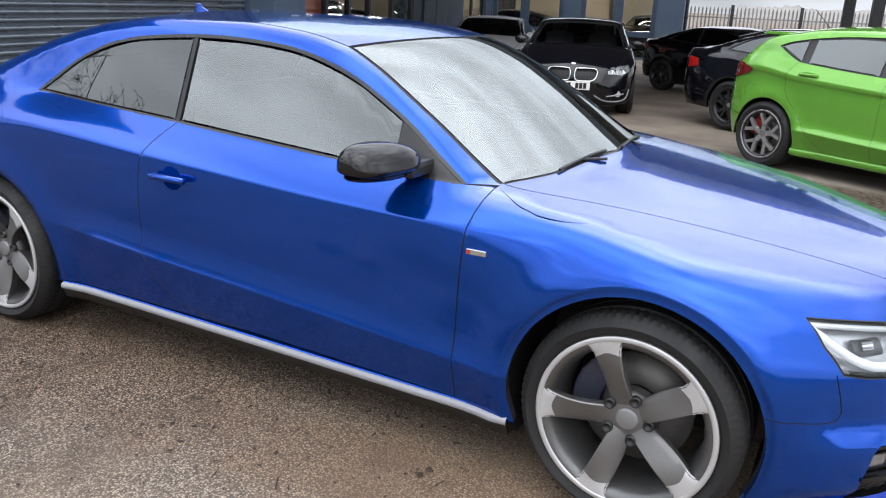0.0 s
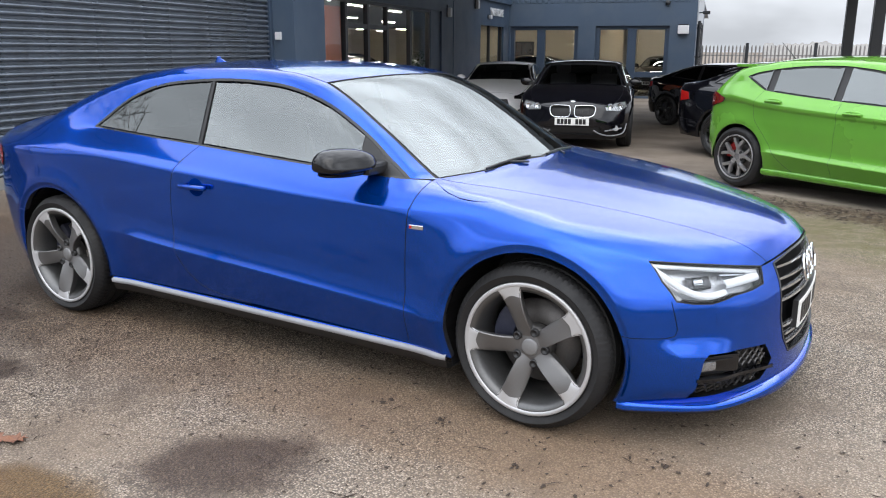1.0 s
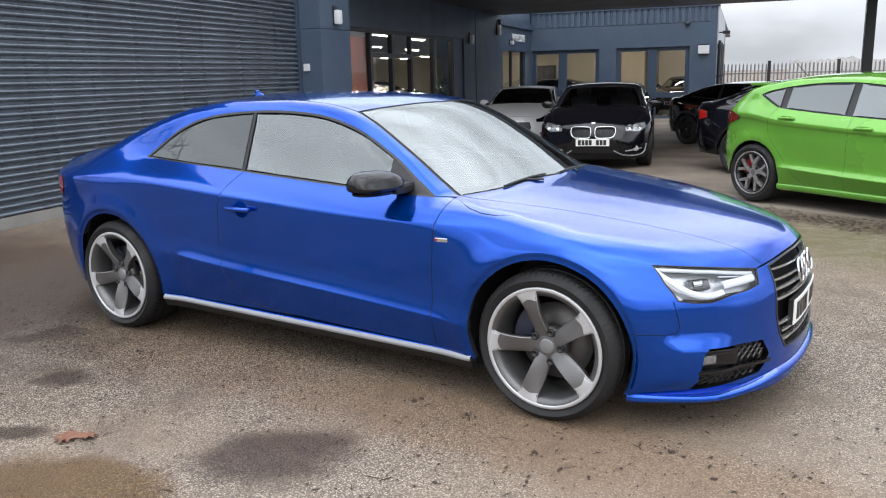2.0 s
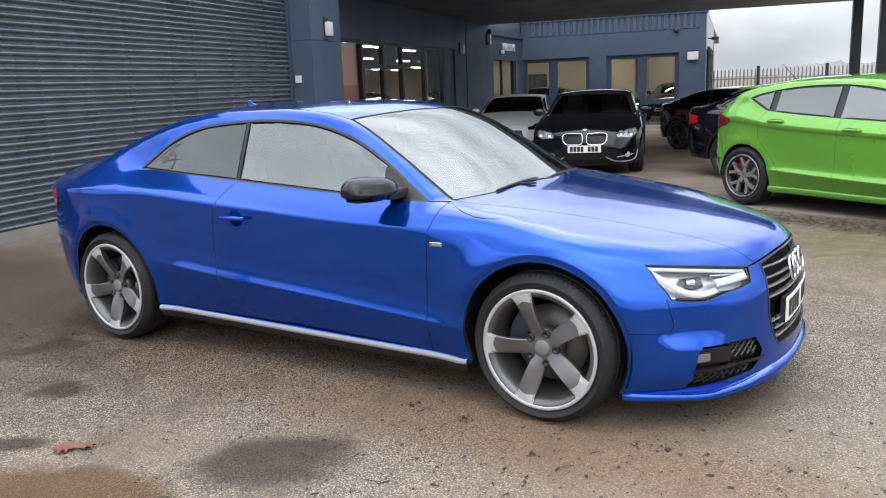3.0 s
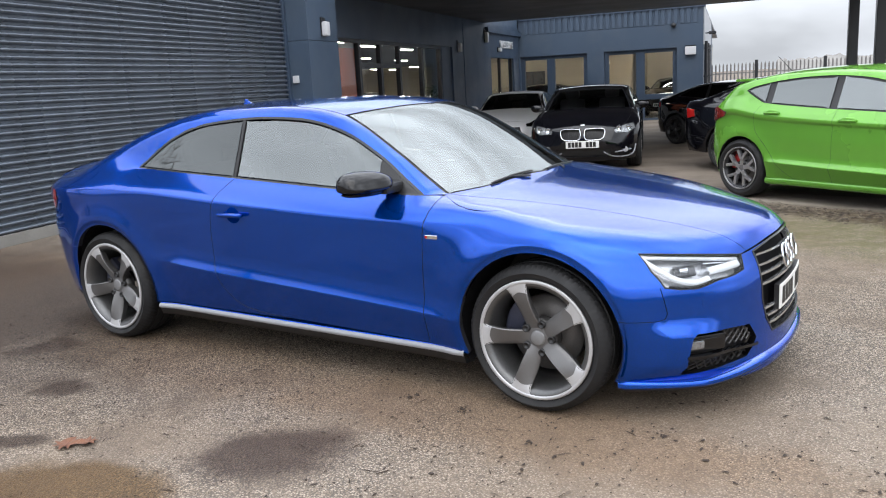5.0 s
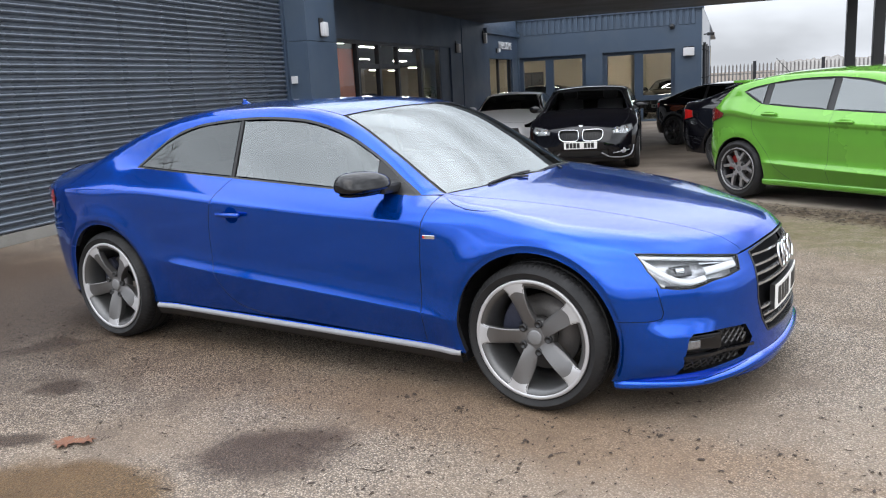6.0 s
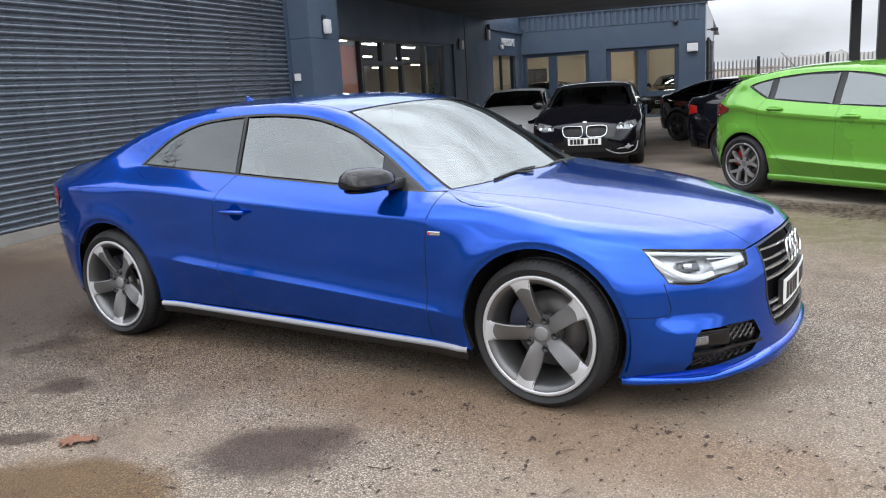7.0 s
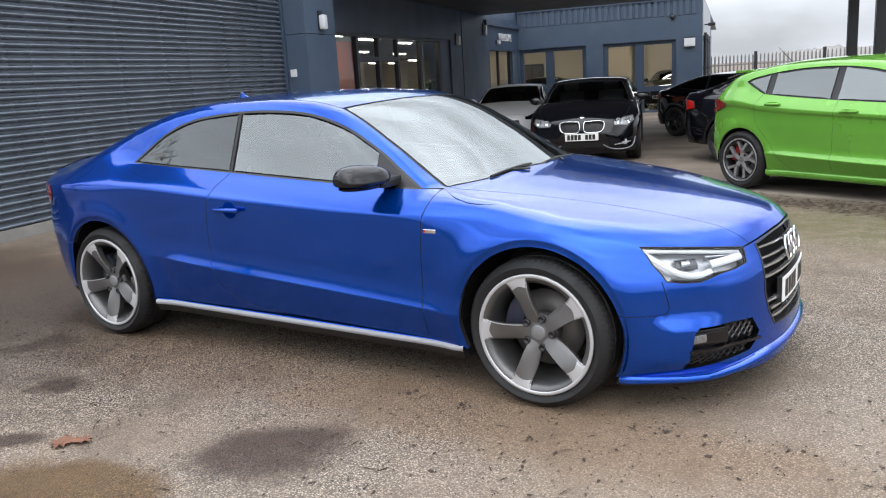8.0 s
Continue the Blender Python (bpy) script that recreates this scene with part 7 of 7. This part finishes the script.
def rails(car, F, P):
    for s in (-1, 1):
        bm = bmesh.new()
        q = tline(F, (-1.1, -0.555), (-1.8, -0.57), (-2.7, -0.55)) * (1, s, 1) + (0, 0, 0.035)
        for a, b_ in zip(q[:-1], q[1:]):
            rod(bm, a, b_, 0.014, 8)
        part("roof_rail", bm, CHROME, car, "bright roof rail", 60)
    number_plate(car, 0.80, 0.42)


# black wheels on these two: the deep shade that hides them, as colour
parked(LONGTAIL, {**WIDEGRILLE, "style": "black", "extras": rails, "tail_lamp": ((-3.30, 0.76), (-3.05, 0.80), (-3.08, 0.90), (-3.31, 0.92))}, BLACKPAINT, "black estate with bright roof rails parked behind the green hatchback", stand(1.25, 7.78, -31) @ Matrix.Scale(0.98, 4))
parked(BLACKCOUPE, {**WIDEGRILLE, "style": "black"}, BLACKPAINT, "black fastback saloon with sloping tail at the end of the row", stand(-0.80, 13.1, -31) @ Matrix.Scale(0.97, 4))

# cars on show inside
for u, v, h in ((-7.7, 26.3, 178), (-9.9, 19.0, 100), (-13.0, 27.0, 60), (-16.0, 36.0, 30)):
    shown = copy_thing(inside, B @ pose(u, v, -0.10, 0, 0, h))
    shown["label"] = "dark coupe on show inside the showroom"

# ---------- trees, hedges and the hazy distance ----------
BARK = mat("grey_brown_bark", (0.075, 0.06, 0.048), 0.85, vary=0.3, scale=8, fine=60, bump=0.5, bump_scale=40)
TWIG = mat("winter_twigs", (0.09, 0.07, 0.055), 0.9, vary=0.3)
# far woods' haze is mixed into their paler base colour
WOODS = mat("haze_pale_woods", (0.20, 0.19, 0.175), 0.95, vary=0.35, scale=0.12, fine=1.5, bump=0.6, bump_scale=1.0)
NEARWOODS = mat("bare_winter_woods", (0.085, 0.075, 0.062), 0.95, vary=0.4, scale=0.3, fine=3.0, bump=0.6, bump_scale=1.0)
HEDGE = mat("evergreen_leaves", (0.035, 0.055, 0.025), 0.7, vary=0.4, scale=2, fine=30)


def bare_tree(x, y, tall, seed, label):
    """A leafless tree: tapered trunk, limbs and fine twigs."""
    rnd = random.Random(seed)
    t = thing("tree", label, "tree", pose(x, y, fall(x, y) - 0.05), "bare trees")
    wood, fine = bmesh.new(), []

    def grow(p, d, length, r, depth):
        segs = 4 if depth < 2 else 3
        for i in range(segs):
            q = p + d * (length / segs)
            r2 = r * (0.86 if depth else 0.90)
            if depth < 3:
                rod(wood, p, q, r, 7 if depth < 2 else 5, r2)
            else:
                fine.append((p, q, r))
            if depth < 5:
                for _ in range(1 if depth and rnd.random() < 0.6 else 2):
                    if depth == 0 and i < 1:
                        continue
                    side = Vector((rnd.uniform(-1, 1), rnd.uniform(-1, 1), rnd.uniform(0.0, 0.9))).normalized()
                    nd = (d * 0.45 + side * 0.8).normalized()
                    grow(q, nd, length * rnd.uniform(0.42, 0.62), r2 * 0.55, depth + 1)
            p, r = q, r2
            d = (d + Vector((rnd.uniform(-0.2, 0.2), rnd.uniform(-0.2, 0.2), 0.06))).normalized()
    grow(Vector((0, 0, 0)), Vector((0, 0, 1)), tall * 0.75, tall * 0.018, 0)
    part("trunk", wood, BARK, t, "", 60)
    vs, fs = [], []
    for p, q, r in fine:
        k = len(vs)
        side = (q - p).cross(Vector((0.3, 0.8, 0.4))).normalized() * max(r, 0.013)
        up = (q - p).cross(side).normalized() * max(r, 0.013)
        vs += [p + side, p - side * 0.5 + up, p - side * 0.5 - up, q]
        fs += [(k, k + 1, k + 3), (k + 1, k + 2, k + 3), (k + 2, k, k + 3)]
    ob = put("crown", mesh_of("crown", vs, fs, TWIG, False), t, label="fine leafless twigs")
    ob["kind"] = "stuff"
    return t


for x, y, h, sd in ((-19.0, -9.6, 10.5, 1), (-16.5, -17.0, 6.5, 2), (-26.0, -12.0, 11.0, 3), (9.0, -26.0, 9.0, 4)):
    bare_tree(x, y, h, sd, "leafless winter tree at the yard's edge")


def clumps(name, spots, size, material, label, seed):
    """Uneven foliage of many small leaf-like blades, as one sheet of stuff."""
    rnd = random.Random(seed)
    vs, fs = [], []
    for x, y, z, s, n in spots:
        for _ in range(n):
            d = Vector((rnd.gauss(0, 1), rnd.gauss(0, 1), rnd.gauss(0, 0.8)))
            d = d.normalized() * s * rnd.uniform(0.55, 1.05)
            c = Vector((x, y, z)) + Vector((d.x, d.y, max(d.z, -z + 0.1)))
            a, b_ = Vector((rnd.gauss(0, 1), rnd.gauss(0, 1), rnd.gauss(0, 1))).normalized() * size, Vector((rnd.gauss(0, 1), rnd.gauss(0, 1), rnd.gauss(0, 1))).normalized() * size
            k = len(vs)
            vs += [c - a, c + b_ * 0.6, c + a, c - b_ * 0.6]
            fs.append((k, k + 1, k + 2, k + 3))
    ob = put(name, mesh_of(name, vs, fs, material, False))
    return tagged(ob, label, "hedge", kind="stuff")


rnd = random.Random(5)
clumps("hedge", [(-24 + i * 1.6 + rnd.uniform(-0.5, 0.5), -24 + rnd.uniform(-1, 1), rnd.uniform(0.3, 0.7), rnd.uniform(0.5, 0.9), 90) for i in range(34)], 0.11, HEDGE, "dark evergreen hedge along the yard's far edge", 6)


def ridge(name, cx, cy, r, a0, a1, low, high, seed, material, label):
    """A wooded hillside far off: one sheet with an uneven, tree-like top edge."""
    vs, fs, n = [], [], 900
    for i in range(n + 1):
        a = radians(a0 + (a1 - a0) * i / n)
        t = i / n
        base = low + (high - low) * (0.5 + 0.5 * noise.noise(Vector((t * 3.1 + seed, 0.2, 0))))
        top = base + 0.9 * noise.noise(Vector((t * 40, seed, 0))) + 0.9 * noise.noise(Vector((t * 150, seed, 3))) + 0.5 * noise.noise(Vector((t * 420, seed, 5)))
        for k, (rr, z) in enumerate(((r - 35, -1.0), (r - 18, base * 0.45), (r, top), (r + 25, -1.0))):
            vs.append((cx + rr * math.sin(a), cy + rr * math.cos(a), z))
    fs = [(4 * i + k, 4 * i + 4 + k, 4 * i + 5 + k, 4 * i + 1 + k) for i in range(n) for k in range(3)]
    ob = put(name, mesh_of(name, vs, fs, material))
    return tagged(ob, label, "hillside", kind="structure")


ridge("backdrop_hill", 0, 0, 240, -9, 75, 1.8, 4.6, 2.0, WOODS, "bare winter woods on a low hill, paled for haze")
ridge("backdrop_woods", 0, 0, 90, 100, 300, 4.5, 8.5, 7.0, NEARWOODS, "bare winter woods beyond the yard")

# ---------- litter on the ground ----------
LEAF = mat("dry_brown_leaf", (0.17, 0.075, 0.042), 0.7, vary=0.3, scale=30, fine=200)
SOIL = mat("dark_wet_debris", (0.035, 0.022, 0.014), 0.7, vary=0.4, scale=40, fine=200)


def big_leaf(x, y, turn, s=1.0):
    vs = []
    outline = [(0.0, 0.085), (0.025, 0.05), (0.05, 0.055), (0.04, 0.02), (0.07, 0.0), (0.035, -0.015), (0.04, -0.05), (0.012, -0.04), (0.0, -0.075)]
    pts = outline + [(-a, b_) for a, b_ in reversed(outline[1:-1])]
    vs = [(0, 0, 0.006)] + [(a * s, b_ * s, 0.005 + 0.012 * abs(math.sin(i * 1.9))) for i, (a, b_) in enumerate(pts)]
    fs = [(0, i + 1, (i + 1) % len(pts) + 1) for i in range(len(pts))]
    me = mesh_of("leaf", vs, fs, LEAF, False)
    ob = put("leaf", me, None, pose(x, y, fall(x, y) + 0.002, 0, 0, turn))
    return tagged(ob, "curled dry brown leaf lying on the tarmac", "leaf", "fallen leaves")


big_leaf(-1.63, -2.0, 60, 0.85)
big_leaf(-1.565, -1.945, 130, 0.6)


def debris():
    """Bits of wet leaf, twig and soil strewn over the yard."""
    rnd = random.Random(11)
    vs, fs = [], []

    def bit(x, y, s, long_):
        a = rnd.uniform(0, math.pi)
        u, w = Vector((math.cos(a), math.sin(a), 0)) * s * long_, Vector((-math.sin(a), math.cos(a), 0)) * s
        c = Vector((x, y, fall(x, y) + 0.002))
        k, n = len(vs), 6
        for i in range(n):
            b_ = 2 * math.pi * i / n
            vs.append(c + (u * math.cos(b_) + w * math.sin(b_)) * rnd.uniform(0.6, 1.2) + Vector((0, 0, rnd.uniform(0.0, 0.004))))
        vs.append(c + Vector((0, 0, 0.004 + s * 0.2)))
        fs.extend((k + i, k + (i + 1) % n, k + n) for i in range(n))
    for _ in range(1500):
        x, y = rnd.uniform(-4.5, 3.5), rnd.gauss(-1.1, 0.55)
        bit(x, y, rnd.choice((0.002, 0.003, 0.004, 0.007)), rnd.uniform(1, 2.6))
    for _ in range(700):
        bit(rnd.uniform(-6, 6), rnd.uniform(-4, 8), rnd.choice((0.002, 0.003, 0.004, 0.007)), rnd.uniform(1, 3))
    for _ in range(160):
        bit(rnd.uniform(-4.0, 2.5), rnd.gauss(-1.35, 0.5), rnd.choice((0.0012, 0.0018, 0.0025)), rnd.uniform(8, 18))
    for _ in range(2600):
        x, y = rnd.uniform(-4.0, 3.0), rnd.gauss(-1.5, 0.6)
        bit(x, y, rnd.choice((0.0012, 0.0018, 0.0026)), rnd.uniform(1, 3.5))
    for x, y in ((-0.29, -1.015), (-0.865, -0.72), (-0.605, -0.955), (0.1, -1.18), (0.54, -0.92)):
        for _ in range(7):
            bit(x + rnd.gauss(0, 0.025), y + rnd.gauss(0, 0.02), rnd.uniform(0.004, 0.011), rnd.uniform(1, 2))
    for _ in range(900):
        t = rnd.uniform(-1, 1)
        bit(1.3 + 2.0 * t * 0.91 + rnd.gauss(0, 0.12), 4.15 - 2.0 * t * 0.41 + rnd.gauss(0, 0.18), rnd.choice((0.006, 0.012, 0.02)), rnd.uniform(1, 2))
    ob = put("litter", mesh_of("litter", vs, fs, SOIL, False))
    tagged(ob, "scattered wet leaf fragments, twigs and soil on the tarmac", "litter", kind="stuff")


debris()
